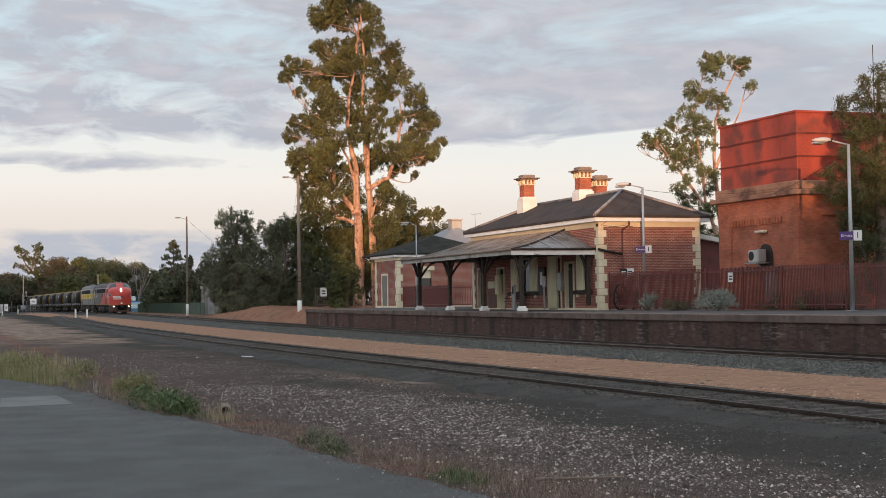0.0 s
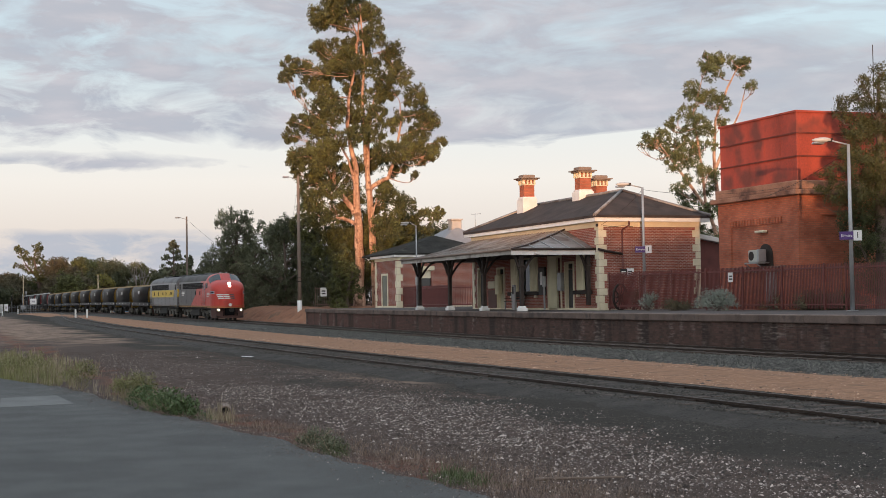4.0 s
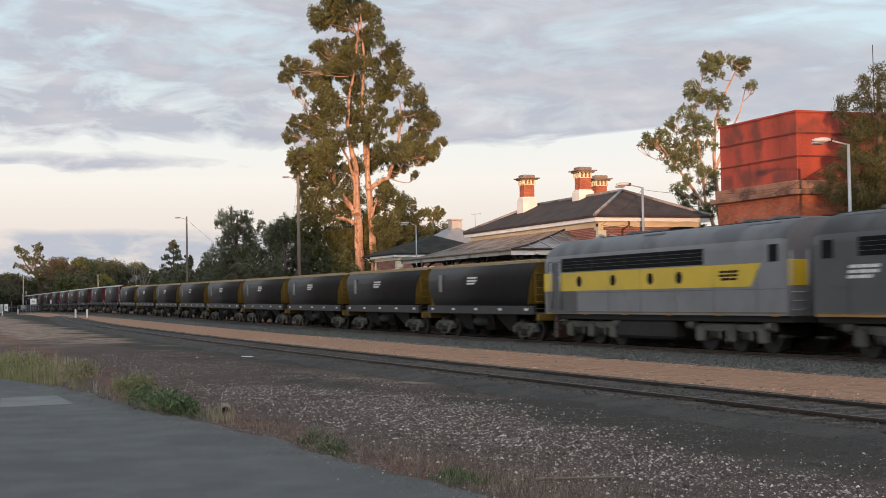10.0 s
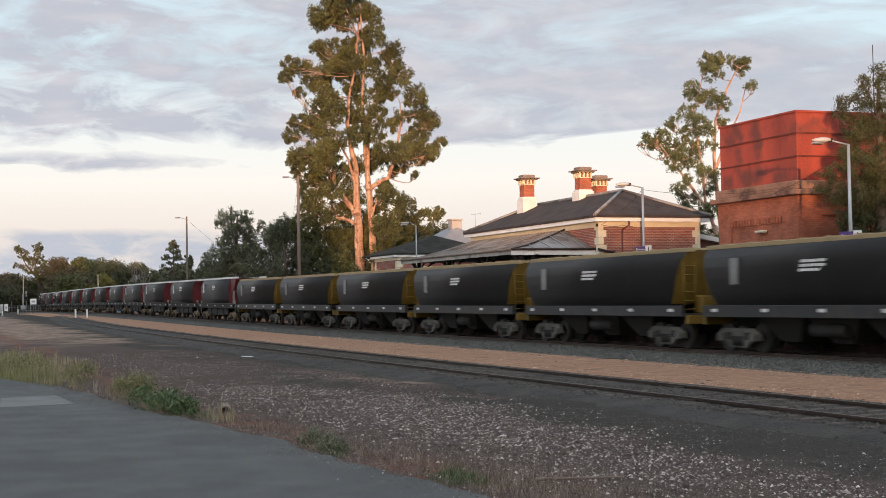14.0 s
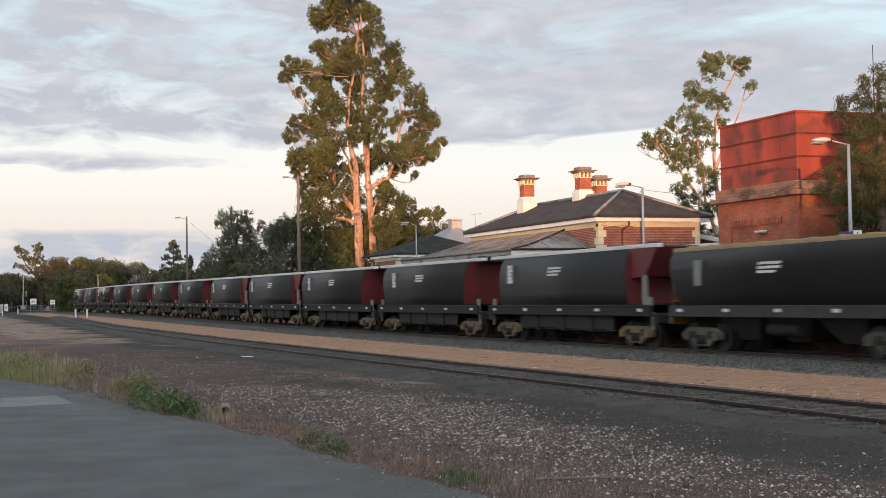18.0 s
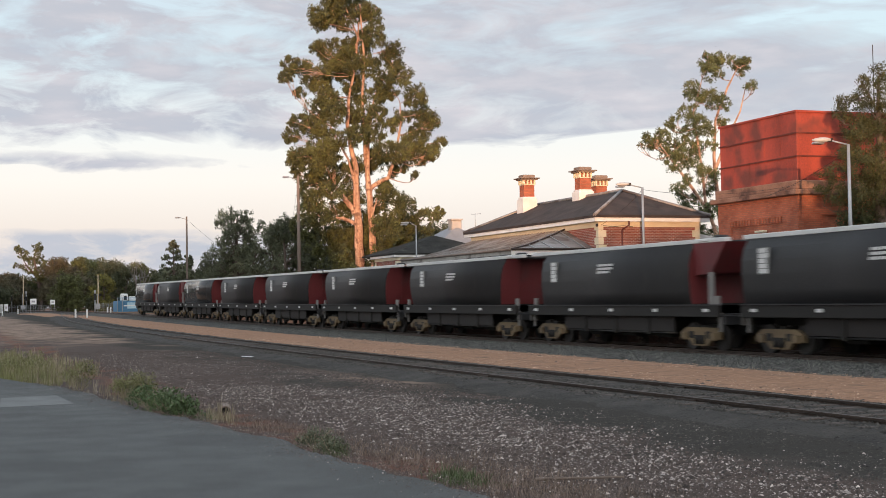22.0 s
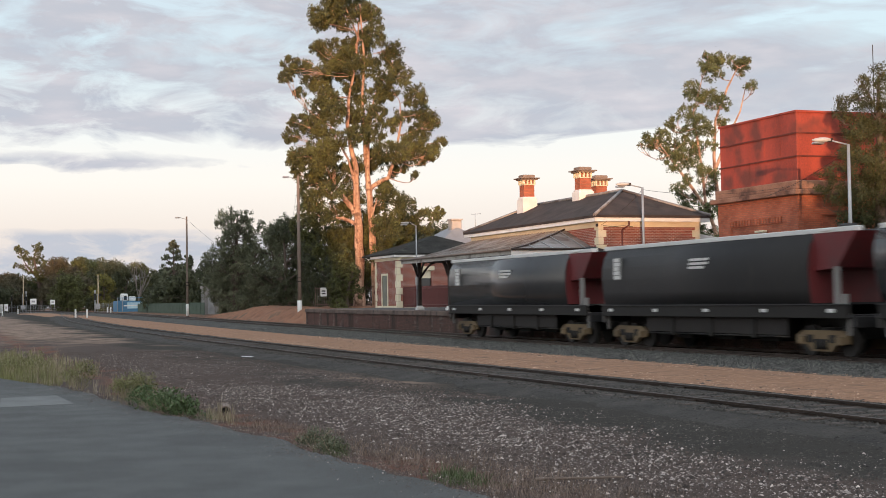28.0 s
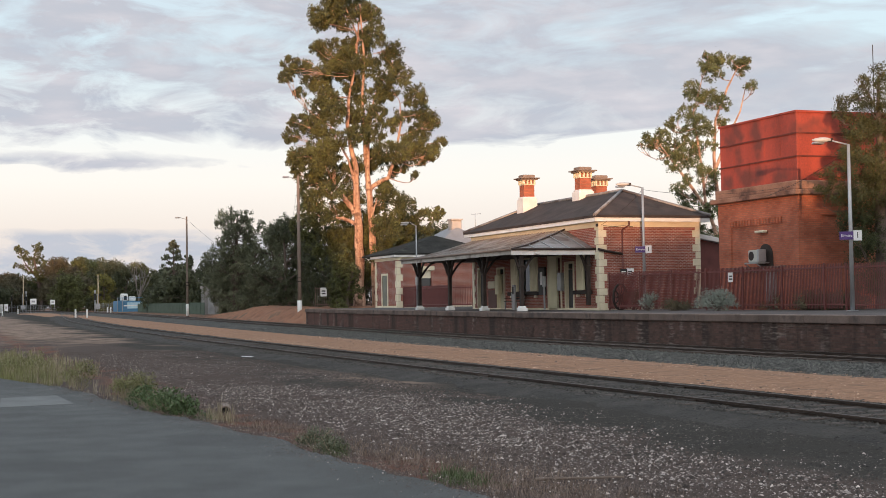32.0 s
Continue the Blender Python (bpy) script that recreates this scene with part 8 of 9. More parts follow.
def build_house():
    h = thing("house", (-124.4, 47.6, 1.5), "distant house with pale grey iron hip roof", "house")
    part("wall", box(B(), -5, 5, -4, 4, -1.5, 4.2), CREAM_WOOD, h)
    part("roof", hip_roof(B(), -5.6, 5.6, -4.6, 4.6, 4.3, 7.1, 4.5), GREY_IRON, h)
    part("chimney", box(B(), 0.3, 1.3, -0.5, 0.5, 6.3, 7.7, 0.04), GREY_RENDER, h)
    part("chimney_cap", box(B(), 0.2, 1.4, -0.6, 0.6, 7.7, 7.85, 0.03), GREY_RENDER, h)
    bm = rod(B(), (1.0, 2.0, 6.5), (1.0, 2.0, 8.4), 0.025, None, 6)
    part("antenna_mast", bm, GREY_METAL, h)
    part("antenna_boom", rod(B(), (0.8, 1.7, 8.3), (1.2, 2.5, 8.35), 0.02, None, 6), GREY_METAL, h)


build_house()
mast = thing("radio_mast", (-60.0, 46.5, 1.0), "thin dark radio mast behind the cypress", "mast")
part("pole", rod(B(), (0, 0, 0), (0, 0, 13.6), 0.04, 0.02, 6), DARK_WOOD, mast)


# ---- mound, green fence, level crossing ----
def build_mound():
    xs_ = list(np.arange(-152, -97.5, 1.0))
    ys_ = list(np.arange(26.6, 40.1, 0.6))

    def z(x, y):
        along = min(max((-98 - x) / 2.0, 0), 1) * min(max((x + 152) / 22.0, 0), 1)
        face = min(max((y - 27.2) / 2.6, 0), 1)
        face = face * face * (3 - 2 * face)
        back = min(max((40 - y) / 5, 0), 1)
        return rise(x) - 0.3 + (1.25 + 0.25 * bump_noise(x, y, 0.22)) * along * face * back + (0.10 * bump_noise(x, y, 1.1) + 0.07 * bump_noise(x, y, 2.7)) * (0.3 + along)
    k = len(ys_)
    verts = [(x, y, z(x, y)) for x in xs_ for y in ys_]
    faces = [(i * k + j, (i + 1) * k + j, (i + 1) * k + j + 1, i * k + j + 1) for i in range(len(xs_) - 1) for j in range(k - 1)]
    earth = mat("orange_clay", (0.17, 0.075, 0.042), (0.36, 0.175, 0.10), 0.95, 0.8, 7, 0.8, depth=0.12, stain=((0.13, 0.085, 0.055), 0.8, 0.55))
    tagged(raw("mound", verts, faces, earth, None, True), "bank of bare orange clay past the platform end", "mound", kind="structure")


build_mound()

GREEN_SHEET = mat("green_colour_steel", (0.045, 0.075, 0.052), (0.07, 0.105, 0.075), 0.5, 0.8, 20, 0.1)


def green_fence():
    f = thing("sheet_fence", (-216.4, 31.5, 0.35), "low dark green steel sheet fence", "fence")
    for k in range(22):
        x = k * 2.4
        part("panel", extrude(B(), [(x + a, (0.04 if j % 2 else 0.0) + b) for b, order in ((0.0, 1), (0.03, -1)) for j, a in list(enumerate(np.linspace(0, 2.36, 13)))[::order]], 0, 1.55, "z"), GREEN_SHEET, f)
        part("post", box(B(), x - 0.04, x, -0.03, 0.09, 0, 1.62), GREEN_SHEET, f)


green_fence()

YELLOW_POLE = mat("cream_boom", (0.55, 0.42, 0.25), (0.72, 0.58, 0.40), 0.5, 2, 20, 0.05)
BLUE = mat("blue_sheet", (0.06, 0.17, 0.30), (0.10, 0.26, 0.42), 0.5, 1, 15, 0.1)
CYAN = mat("pale_blue_banner", (0.35, 0.55, 0.66), (0.55, 0.74, 0.82), 0.6, 0.8, 10, 0.0)


def guide_post(x, y, z, h, label="white plastic guide post"):
    g = thing("guide_post", (x, y, z), label, "guide post", "white guide posts")
    part("post", box(B(), -0.09, 0.09, -0.09, 0.09, -0.05, h, 0.03), WHITE, g)


for x, y, h in ((-155.4, 16.0, 0.92), (-152.6, 16.9, 0.92), (-215.8, 26.9, 0.85), (-212.5, 26.95, 0.85), (-250, 16.2, 0.75), (-205, 11.2, 0.5)):
    guide_post(x, y, rise(x) - 0.2, h + 0.1)


def crossing_signal(x, y, top, label, lit):
    s = thing("crossing_signal", (x, y, 0.55), label, "level crossing signal", "level crossing signals")
    part("mast", rod(B(), (0, 0, 0), (0, 0, top * 0.5), 0.08, None, 8), GREY_METAL, s)
    part("boom", rod(B(), (0.1, 0.1, 0.9), (0.1, 0.1, top), 0.10, 0.06, 8), YELLOW_POLE, s, "raised boom catching the sun")
    part("drive_box", box(B(), -0.5, 0.5, -0.4, 0.4, 0.6, 1.5, 0.04), GREY_METAL, s)
    for k in (-0.45, 0.45):
        part("light_hood", rod(B(), (0, k, 3.0), (0.25, k, 3.0), 0.22, None, 10), SIGN_BLACK, s)
    part("light_bar", box(B(), -0.03, 0.03, -0.6, 0.6, 2.95, 3.05), GREY_METAL, s)


crossing_signal(-312.0, 21.2, 8.0, "level crossing mast with raised pale boom", True)
crossing_signal(-241.0, 28.4, 6.4, "level crossing mast with raised boom by the track", True)


def post_thing(x, y, h, label):
    p = thing("signal_post", (x, y, 0.55), label, "post", "posts by the crossing")
    part("post", rod(B(), (0, 0, 0), (0, 0, h), 0.10, 0.08, 8), GREY_METAL, p)
    part("head", box(B(), -0.15, 0.15, -0.2, 0.2, h * 0.55, h * 0.75, 0.03), SIGN_BLACK, p)
    part("lamp_cap", box(B(), -0.1, 0.1, -0.14, 0.14, h * 0.85, h, 0.03), GREY_METAL, p)


post_thing(-303, 18.4, 4.6, "slim dark signal post by the crossing")
post_thing(-302, 21.2, 4.4, "slim dark signal post by the crossing")
post_thing(-260, 30.2, 4.0, "grey post by the crossing")


def board_sign(x, y, z, w, h, leg, label):
    s = thing("board_sign", (x, y, z), label, "sign", "trackside boards", turn=80)
    part("plate", box(B(), -w / 2, w / 2, -0.03, 0.0, leg, leg + h), SIGN_WHITE, s)
    part("print_bar", box(B(), -w * 0.25, w * 0.25, -0.036, -0.03, leg + h * 0.35, leg + h * 0.65), GREY_METAL, s)
    for a in (-w * 0.4, w * 0.4):
        part("leg", rod(B(), (a, 0.03, -0.1), (a, 0.03, leg + h * 0.5), 0.035, None, 6), GREY_METAL, s)


board_sign(-239, 17.9, 0.5, 1.0, 0.95, 1.6, "white trackside board on two legs")
board_sign(-269, 23.6, 0.5, 0.85, 0.85, 1.6, "white trackside board on a post")
board_sign(-280, 16.0, 0.5, 0.7, 1.3, 0.5, "white equipment cabinet board")


def relay_cabinet(x, y):
    c = thing("relay_cabinet", (x, y, 0.5), "pale grey relay cabinet by the crossing", "cabinet")
    part("body", box(B(), -0.5, 0.5, -0.45, 0.45, 0, 1.7, 0.03), WHITE, c)
    part("door", box(B(), 0.5, 0.52, -0.4, 0.4, 0.1, 1.6, 0.01), GREY_METAL, c)
    part("roof", box(B(), -0.55, 0.55, -0.5, 0.5, 1.7, 1.76), WHITE, c)


relay_cabinet(-283, 15.1)
relay_cabinet(-276, 12.6)


def chain_fence(x0, y0, x1, y1, h, n):
    f = thing("wire_fence", (x0, y0, 0.5), "pale galvanised mesh fence by the crossing", "fence", turn=math.degrees(math.atan2(y1 - y0, x1 - x0)))
    L = math.hypot(x1 - x0, y1 - y0)
    for k in range(n + 1):
        part("post", rod(B(), (L * k / n, 0, 0), (L * k / n, 0, h), 0.03, None, 6), GREY_METAL, f)
    for z in np.linspace(0.15, h, 5):
        part("wire", rod(B(), (0, 0, z), (L, 0, z), 0.018, None, 5), GREY_METAL, f)
    m = int(L / 0.35)
    for k in range(m):
        part("upright_wire", rod(B(), (L * k / m, 0.01, 0.1), (L * k / m, 0.01, h), 0.014, None, 4), GREY_METAL, f)


chain_fence(-296, 17.5, -290, 26.5, 1.5, 6)
chain_fence(-268, 31.0, -252, 36.0, 1.7, 8)


def stall():
    s = thing("roadside_stall", (-249.0, 34.6, 0.45), "blue container stall with pale banner beyond the crossing", "stall")
    part("body", box(B(), -3, 3, -2.2, 2.0, 0, 2.0, 0.05), BLUE, s)
    part("banner", box(B(), 3.005, 3.05, -0.6, 2.0, 0.7, 1.75, 0.01), CYAN, s, "pale blue banner")
    part("banner_bar", box(B(), 3.05, 3.06, -1.2, 1.3, 1.1, 1.3), WHITE, s)
    part("roof_tank", box(B(), -1.0, 1.0, -1.3, -0.2, 2.0, 3.3, 0.15), WHITE, s, "off-white cabin roof above the stall")
    part("dark_opening", box(B(), 1.0, 1.03, -0.9, -0.4, 2.2, 2.9), SIGN_BLACK, s)
    for yy in (-2.3, -1.5, 2.2):
        part("corner_post", box(B(), 3.1, 3.2, yy, yy + 0.1, 0, 2.6), GREY_METAL, s)
    part("top_rail", box(B(), 3.1, 3.2, -2.3, 2.3, 2.5, 2.58), BLUE, s)
    part("roof_unit", box(B(), -0.5, 1.2, 0.1, 1.1, 2.0, 2.8, 0.1), WHITE, s)
    for k in range(4):
        part("rib", box(B(), 3.0, 3.03, -2.1 + k * 0.15, -2.04 + k * 0.15, 0.1, 2.2), BLUE, s)


stall()


# ---- sleepers, stones, weeds ----
def sleepers():
    """Timber sleepers: those nearest the camera one by one, half sunk in the ballast."""
    mesh = None
    for name, yf, x0, x1 in (("siding_sleepers", siding_y, -75.0, -8.0), ("main_sleepers", lambda x: MAIN, -70.0, -25.0)):
        top = tagged(new(name), "row of old timber sleepers sunk in ballast", "sleepers", kind="structure")
        x = x0
        rng = np.random.default_rng(17)
        while x < x1:
            if mesh is None:
                first = part("sleeper", box(B(), -0.12, 0.12, -1.3, 1.3, -0.24, -0.07, 0.012), SLEEPER, top)
                mesh = first.data
                o = first
            else:
                o = link("sleeper", mesh, top)
            o.matrix_basis = pose(x, yf(x) + rng.normal() * 0.03, rise(x) + rng.normal() * 0.008, 0, 0, rng.normal() * 1.0)
            x += 0.68


sleepers()


def stones(name, n, place, size, material, label, seed, flat=0.6):
    """Loose stones as small uneven lumps, joined."""
    rng = np.random.default_rng(seed)
    base = np.array([(1, 0, -0.5), (-1, 0, -0.5), (0, 1, -0.5), (0, -1, -0.5), (0, 0, 1)], float)
    tris = np.array([(0, 2, 4), (2, 1, 4), (1, 3, 4), (3, 0, 4)])      # the sunk undersides are left open
    c, s = place(rng, n)
    n = len(c)
    v = base[None] * (0.65 + 0.7 * rng.random((n, 5, 1)))
    v = v + rng.normal(size=(n, 5, 3)) * 0.22
    ang = rng.random(n) * 2 * np.pi
    ca, sa = np.cos(ang)[:, None], np.sin(ang)[:, None]
    vx = v[:, :, 0] * 1.25
    x, y = vx * ca - v[:, :, 1] * sa, vx * sa + v[:, :, 1] * ca
    v = np.stack([x, y, v[:, :, 2] * flat], -1) * (size * s)[:, None, None]
    v = v + c[:, None, :]
    f = (tris[None] + (np.arange(n) * 5)[:, None, None]).reshape(-1, 3)
    mesh = bpy.data.meshes.new(name)
    mesh.vertices.add(5 * n)
    mesh.vertices.foreach_set("co", v.astype(np.float32).ravel())
    mesh.loops.add(f.size)
    mesh.loops.foreach_set("vertex_index", f.astype(np.int32).ravel())
    mesh.polygons.add(len(f))
    mesh.polygons.foreach_set("loop_start", np.arange(0, f.size, 3, dtype=np.int32))
    mesh.update(calc_edges=True)
    mesh.validate()
    mesh.materials.append(material)
    ob = link(name, mesh)
    return tagged(ob, label, "stones", kind="stuff")


STONE_LIGHT = mat("pale_quartz_gravel", (0.20, 0.16, 0.14), (0.50, 0.44, 0.40), 0.85, 9.0, 40, 0.2, island=0.7)
STONE_DARK = mat("dark_gravel", (0.042, 0.031, 0.026), (0.135, 0.102, 0.085), 0.9, 6.0, 40, 0.2, island=0.45)
GRIT = mat("granite_grit", (0.28, 0.165, 0.10), (0.56, 0.38, 0.27), 0.95, 6.0, 40, 0.2, island=0.5)
STONE_SIDING = mat("fouled_siding_stone", (0.027, 0.0245, 0.021), (0.092, 0.083, 0.071), 0.9, 5.0, 40, 0.2, island=0.5)
STONE_BLUE = mat("blue_metal_stone", (0.034, 0.0335, 0.030), (0.135, 0.131, 0.116), 0.85, 5.0, 40, 0.2, island=0.65)


def clumped(rng, n, x0, x1, y0, y1, scale, cut, zf, near=0.0):
    x = x0 + (x1 - x0) * rng.random(n) ** (1.0 if not near else near)
    y = y0 + (y1 - y0) * rng.random(n)
    keep = np.array([noise.noise(Vector((a * scale, b * scale, 7.0))) + 0.35 * noise.noise(Vector((a * scale * 3, b * scale * 3, 2.0))) > cut for a, b in zip(x, y)])
    x, y = x[keep], y[keep]
    z = np.array([zf(a, b) for a, b in zip(x, y)])
    s = 0.45 + rng.random(len(x)) ** 4 * 1.5
    return np.stack([x, y, z], -1), s


def verge_edge(x):
    """The stony verge's edge against the dark fines."""
    return float(np.interp(x, (-31, -29, -26, -22.6, -17, -14, -11, -7), (7.4, 7.7, 8.8, 9.2, 8.7, 8.5, 8.2, 8.0)))


def verge(rng, n):
    c, s = clumped(rng, n, -31, -7.5, 5.0, 11.2, 0.35, -0.62, lambda a, b: ground_z(a, b) + 0.012)
    lim = np.array([verge_edge(a) + 0.5 * noise.noise(Vector((a * 0.8, b * 0.8, 1.0))) for a, b, _ in c])
    ok = c[:, 1] < lim + rng.normal(size=len(lim)) * 0.45
    # thinner towards the asphalt
    ok &= rng.random(len(lim)) < np.clip((c[:, 1] - 5.2) / 1.9, 0.08, 1.0)
    return c[ok], s[ok]


stones("verge_gravel", 42000, verge, 0.0125, STONE_LIGHT, "pale pink and white loose gravel on the verge", 1)
stones("verge_dark_gravel", 56000, verge, 0.0155, STONE_DARK, "dark loose gravel on the verge", 2)
stones("yard_gravel", 42000, lambda r, n: clumped(r, n, -56, -24, 4.4, 10.6, 0.3, -0.35, lambda a, b: ground_z(a, b) + 0.008), 0.018, STONE_DARK, "scattered gravel on the yard", 3)
stones("yard_pale_gravel", 9000, lambda r, n: clumped(r, n, -54, -24, 4.8, 10.0, 0.3, -0.2, lambda a, b: ground_z(a, b) + 0.008), 0.012, STONE_LIGHT, "scattered pale gravel on the yard", 4)
stones("path_clods", 420, lambda r, n: clumped(r, n, -60, -16, 14.9, 19.3, 0.25, 0.05, lambda a, b: rise(a) - 0.085), 0.05, STONE_DARK, "dark clods and bark on the sand strip", 25, 0.35)
stones("path_dark_grit", 1300, lambda r, n: clumped(r, n, -70, -16, 14.9, 19.3, 0.6, 0.1, lambda a, b: rise(a) - 0.075), 0.011, STONE_DARK, "dark grit on the sand strip", 15)
stones("path_grit", 16000, lambda r, n: clumped(r, n, -70, -16, 14.8, 19.4, 0.5, -0.3, lambda a, b: rise(a) - 0.08), 0.014, GRIT, "orange grit on the sand strip", 5)


stones("fines_gravel", 26000, lambda r, n: clumped(r, n, -38, -9, 7.8, 11.0, 0.5, -0.25, lambda a, b: ground_z(a, b) + 0.006), 0.012, STONE_SIDING, "small dark stones in the fines beside the siding", 26)
stones("fines_pale_gravel", 1500, lambda r, n: clumped(r, n, -26, -9, 8.0, 10.6, 0.5, 0.0, lambda a, b: ground_z(a, b) + 0.006), 0.010, STONE_LIGHT, "stray pale stones in the fines", 27)


def edge_grit(rng, n):
    """Loose grit swept along the ragged edge of the asphalt."""
    x = -34 + 26 * rng.random(n)
    y = np.array([asphalt_edge(a) for a in x]) + 0.25 - np.abs(rng.normal(size=n)) * 0.42
    z = np.array([ground_z(a, b) * 0.3 + rise(a) * 0.7 - 0.018 for a, b in zip(x, y)])
    return np.stack([x, y, z], -1), 0.4 + 0.9 * rng.random(n) ** 3


stones("asphalt_grit", 9000, edge_grit, 0.009, STONE_DARK, "dark grit along the asphalt's edge", 21)
stones("asphalt_pale_grit", 2200, edge_grit, 0.008, STONE_LIGHT, "pale grit along the asphalt's edge", 22)


def ballast_place(rng, n):
    x = -90 + 70 * rng.random(n)
    o = -5.1 + 6.5 * rng.random(n)
    z = np.where(o < -4.6, -0.14 - (-4.6 - o) * 0.2, -0.128)
    return np.stack([x, MAIN + o, np.array([rise(a) for a in x]) + z + 0.012], -1), 0.6 + 0.8 * rng.random(n)


stones("main_ballast_stones", 64000, ballast_place, 0.034, STONE_BLUE, "sharp blue-grey ballast stones on the shoulder", 6, 0.75)


def siding_place(rng, n):
    x = -60 + 50 * rng.random(n)
    o = -2.6 + 5.3 * rng.random(n)
    keep = np.array([noise.noise(Vector((a * 0.6, b * 0.9, 3.0))) > -0.3 for a, b in zip(x, o)])
    x, o = x[keep], o[keep]
    z = np.where(np.abs(o) > 1.5, -0.085 - (np.abs(o) - 1.5) * 0.16, -0.075)
    return np.stack([x, SIDING + o, z + np.array([rise(a) for a in x]) + 0.01], -1), 0.6 + 0.7 * rng.random(len(x))


stones("siding_stones", 28000, siding_place, 0.026, STONE_SIDING, "dirty dark ballast stones round the siding", 7)


# ---- grass and weeds ----
def grass(name, patches, height, width, material, label, seed, lean=0.5):
    """Blades in tufts: patches are (x, y, rx, ry, tufts)."""
    rng = np.random.default_rng(seed)
    verts, faces = [], []
    for x, y, rx, ry, n in patches:
        for _ in range(n):
            cx, cy = x + rng.normal() * rx, y + rng.normal() * ry
            z = ground_z(cx, cy) - 0.01
            if cy < asphalt_edge(cx) - 0.12:
                continue
            hh = height * (0.4 + 0.9 * rng.random())
            for _ in range(9):
                a = rng.random() * 2 * math.pi
                px, py = cx + rng.normal() * 0.05, cy + rng.normal() * 0.05
                dx, dy = math.cos(a), math.sin(a)
                l = hh * (0.6 + 0.5 * rng.random())
                k = lean * l * (0.3 + rng.random())
                w = width * 0.5
                b = len(verts)
                verts += [(px - dy * w, py + dx * w, z), (px + dy * w, py - dx * w, z), (px + dx * k * 0.4 + dy * w * 0.7, py + dy * k * 0.4 - dx * w * 0.7, z + l * 0.6),
                          (px + dx * k * 0.4 - dy * w * 0.7, py + dy * k * 0.4 + dx * w * 0.7, z + l * 0.6), (px + dx * k, py + dy * k, z + l)]
                faces += [(b, b + 1, b + 2, b + 3), (b + 3, b + 2, b + 4)]
    ob = raw(name, verts, faces, material)
    return tagged(ob, label, "grass", kind="stuff")


DRY = leaf_mat("dry_straw", (0.22, 0.185, 0.12), (0.40, 0.34, 0.24), 0.3)
PINKISH = leaf_mat("dry_pink_weed", (0.15, 0.108, 0.088), (0.27, 0.205, 0.165), 0.3)
GREEN_GRASS = leaf_mat("green_grass", (0.075, 0.105, 0.045), (0.135, 0.165, 0.08), 0.3)
DULL_GRASS = leaf_mat("dull_green_grass", (0.15, 0.155, 0.062), (0.25, 0.245, 0.115), 0.3)

grass("grass_patch", [(-46, 2.6, 5.0, 0.7, 480), (-40, 2.3, 3.0, 0.5, 300), (-36.0, 2.6, 1.4, 0.35, 150)], 0.30, 0.014, DULL_GRASS, "tall dull green grass at the car park's edge", 1, 0.35)
grass("dry_grass", [(-46, 3.2, 5.0, 0.8, 240), (-36, 3.0, 3.0, 0.4, 120), (-27.4, 3.9, 1.2, 0.25, 50), (-21.9, 4.45, 0.4, 0.1, 16)], 0.34, 0.010, DRY, "tall dry straw-coloured grass", 2, 0.4)
grass("dry_weeds", [(-21.5, 4.75, 1.5, 0.25, 120), (-19.2, 4.95, 1.5, 0.3, 160), (-17.0, 5.15, 1.4, 0.35, 190), (-14.8, 5.35, 1.2, 0.4, 230), (-12.8, 5.5, 1.0, 0.4, 260), (-11.2, 5.7, 0.8, 0.4, 240), (-24.3, 4.7, 1.3, 0.3, 70), (-13.2, 6.2, 1.6, 0.3, 90)], 0.10, 0.006, PINKISH, "low dry pinkish weeds along the asphalt", 3, 0.9)
grass("green_tufts", [(-13.35, 5.15, 0.26, 0.09, 80), (-16.4, 4.72, 0.12, 0.08, 20), (-22.6, 4.35, 0.25, 0.12, 30)], 0.15, 0.007, GREEN_GRASS, "small green grass tufts at the asphalt edge", 4, 0.7)


def weed(x, y, h, w, seed, leaf, label, size=0.032, dens=1600):
    rng = np.random.default_rng(seed)
    z = ground_z(x, y) - 0.02
    t = thing("weed", (x, y, z), label, "weed", "roadside weeds")
    blobs = []
    for _ in range(16):
        tip = (rng.normal() * w * 0.3, rng.normal() * w * 0.3, h * (0.5 + 0.5 * rng.random()))
        bm = B()
        limb(bm, rng, (0, 0, 0), tip, 0.008, 0.003, 0.08, 4, 3)
        part("stem", bm, DRY, t)
        blobs.append((tip[0] * 0.8, tip[1] * 0.8, tip[2] * 0.75, w * 0.16))
    leaves("foliage", rng, blobs, dens / (w * w) * 0.25, size, leaf, t, 1.2, -0.8, core=0.15)


WEED_GREEN = leaf_mat("green_weed_leaves", (0.055, 0.090, 0.036), (0.120, 0.165, 0.070), 0.3)
weed(-23.9, 3.95, 0.42, 0.8, 1, WEED_GREEN, "bushy green roadside weed")
weed(-23.0, 4.08, 0.36, 0.6, 2, WEED_GREEN, "bushy green roadside weed")
weed(-25.0, 3.85, 0.5, 0.6, 8, WEED_GREEN, "bushy green roadside weed", 0.03, 900)
weed(-26.0, 3.85, 0.75, 0.6, 3, DULL_GRASS, "tall dull green weed with dry stalks", 0.024, 700)
weed(-28.2, 3.8, 0.45, 0.5, 9, DULL_GRASS, "low dull weed with dry stalks", 0.024, 500)
weed(-31.4, 3.35, 0.75, 0.7, 4, DULL_GRASS, "tall dry weed at the asphalt edge", 0.026, 900)
weed(-17.4, 4.75, 0.26, 0.5, 5, OLIVE_LEAF, "low grey-green weed at asphalt edge", 0.018, 150)
weed(-16.5, 4.72, 0.24, 0.3, 6, OLIVE_LEAF, "small grey-green weed at asphalt edge", 0.018, 150)
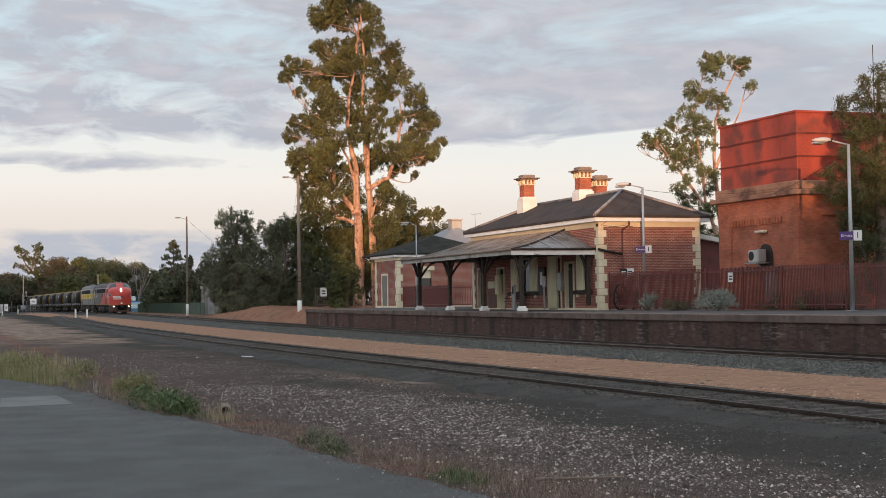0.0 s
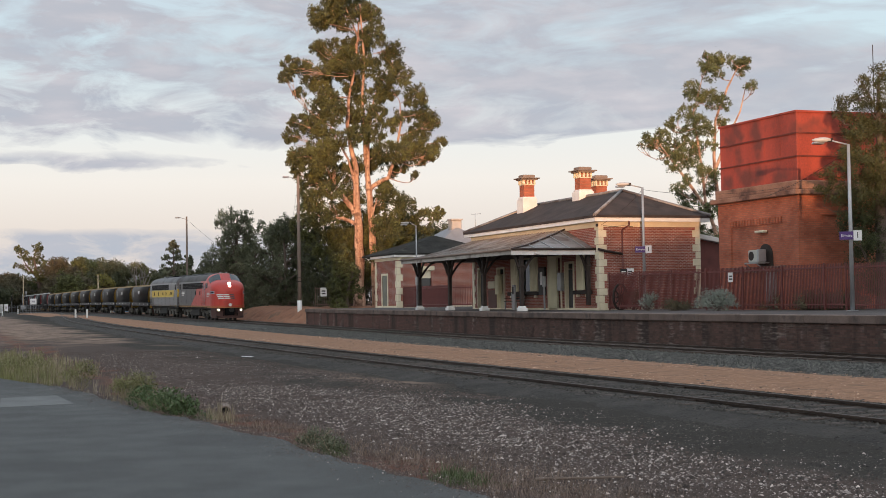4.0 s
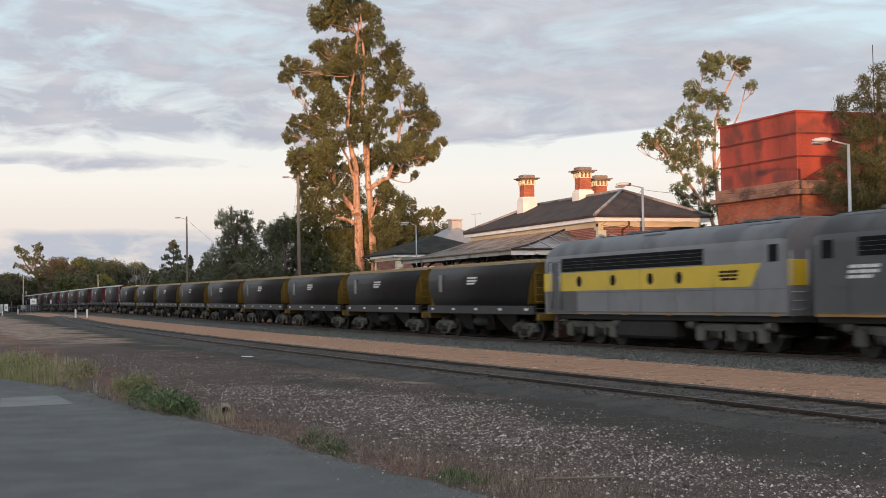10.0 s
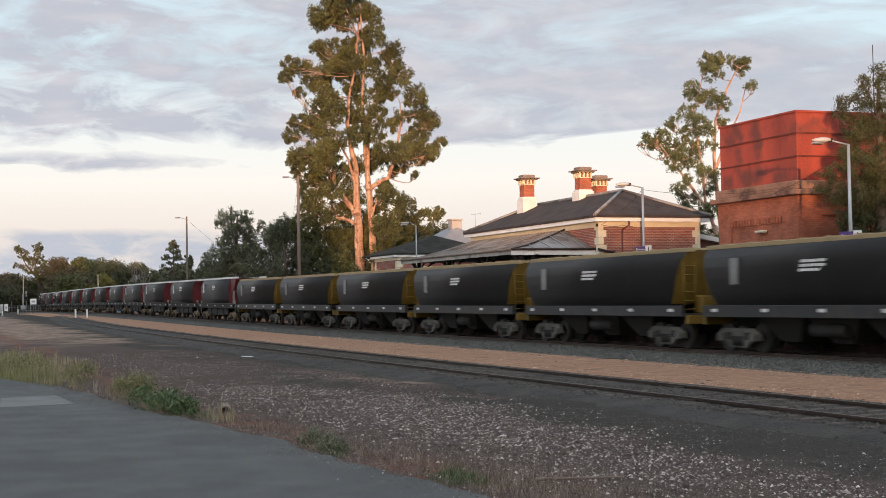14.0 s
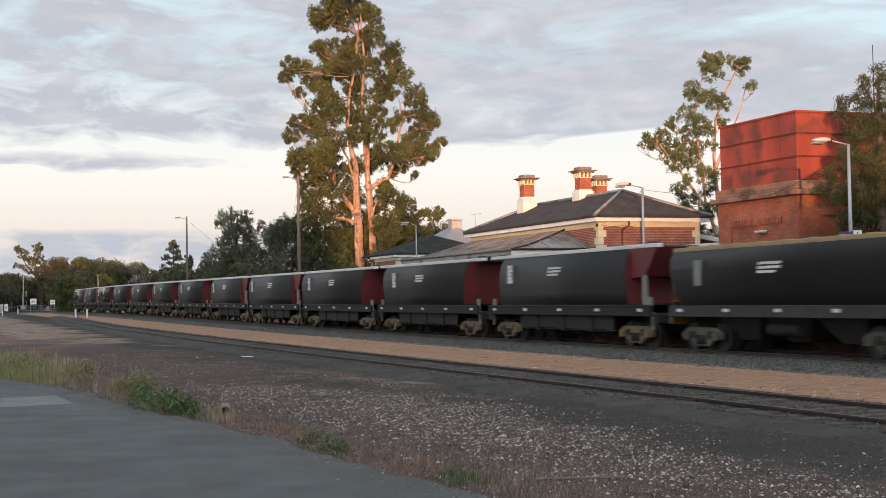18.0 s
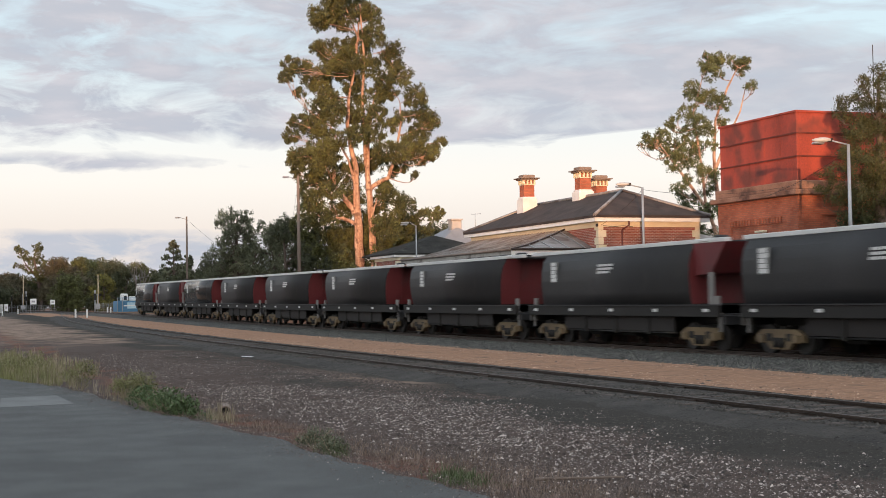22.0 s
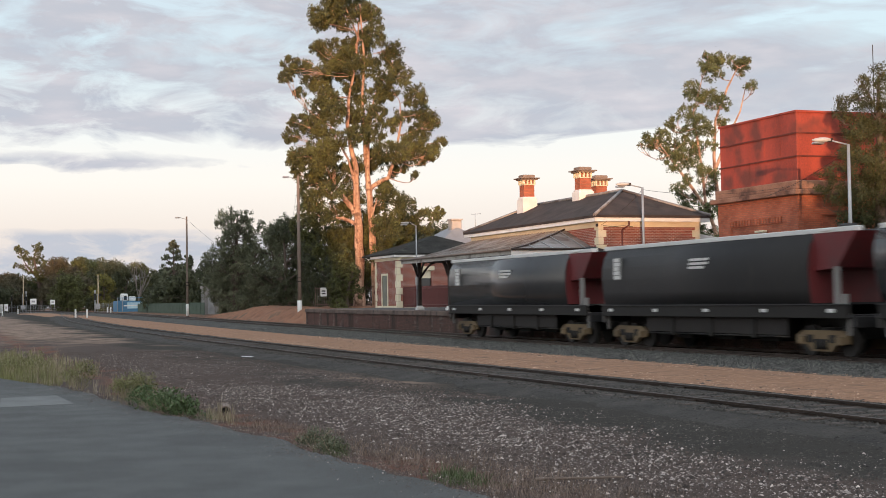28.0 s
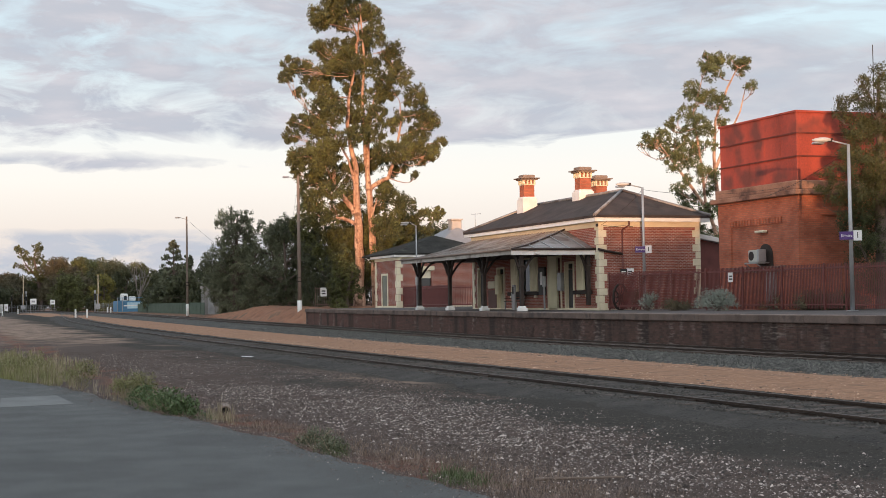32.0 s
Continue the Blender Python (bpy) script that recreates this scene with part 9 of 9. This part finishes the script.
weed(-38.5, 2.6, 0.7, 1.2, 7, DULL_GRASS, "tall dull green weed in grass")


def pipe_end():
    x, y = -23.7, 4.9
    p = thing("drain_pipe", (x, y, ground_z(x, y) - 0.06), "short dark end of a concrete drain pipe", "pipe", turn=-12)
    bm = B()
    n = 18
    for (r, xa, xb) in ((0.10, -0.45, 0.2),):
        ro = [bm.verts.new((xa, r * math.cos(2 * math.pi * k / n), 0.10 + r * math.sin(2 * math.pi * k / n))) for k in range(n)]
        r1 = [bm.verts.new((xb, r * math.cos(2 * math.pi * k / n), 0.10 + r * math.sin(2 * math.pi * k / n))) for k in range(n)]
        ri = [bm.verts.new((xb, 0.78 * r * math.cos(2 * math.pi * k / n), 0.10 + 0.78 * r * math.sin(2 * math.pi * k / n))) for k in range(n)]
        rb = [bm.verts.new((xa, 0.78 * r * math.cos(2 * math.pi * k / n), 0.10 + 0.78 * r * math.sin(2 * math.pi * k / n))) for k in range(n)]
        for k in range(n):
            j = (k + 1) % n
            for a, b in ((ro, r1), (r1, ri), (ri, rb)):
                bm.faces.new((a[k], a[j], b[j], b[k]))
    part("pipe", bm, STONE, p)
    # a black disc stands in for the shade inside the pipe
    part("plug", rod(B(), (-0.1, 0, 0.10), (-0.08, 0, 0.10), 0.077, None, 14), SIGN_BLACK, p, "black disc standing in for the shaded bore")


pipe_end()
stick = thing("stick", (-12.85, 6.25, ground_z(-12.85, 6.25) + 0.015), "grey weathered stick lying on the gravel", "stick", turn=68)
part("wood", rod(B(), (-0.45, 0, 0.01), (0.45, 0.02, 0.02), 0.018, 0.011, 7), POLE_WOOD, stick)
litter = thing("paper_scrap", (-49.0, 11.0, ground_z(-49, 11.0) + 0.006), "flat scrap of white paper on the dirt", "litter", turn=20)
part("sheet", box(B(), -0.35, 0.35, -0.10, 0.10, 0, 0.012, 0.004), WHITE, litter)


# ---- what moves ----
def motions():
    for ob, s, turn in moving:
        rows = []
        for k in range(17):
            t = 2.0 * k
            x = s + SPEED * t
            tilt = math.degrees(math.atan((rise(x + 1) - rise(x - 1)) / 2))
            m = pose(x, MAIN, rise(x), 0, -tilt, 0)
            if turn:
                m = m @ pose(0, 0, 0, 0, 0, 180)
            rows.append((t, m))
        walk(ob, rows)


motions()
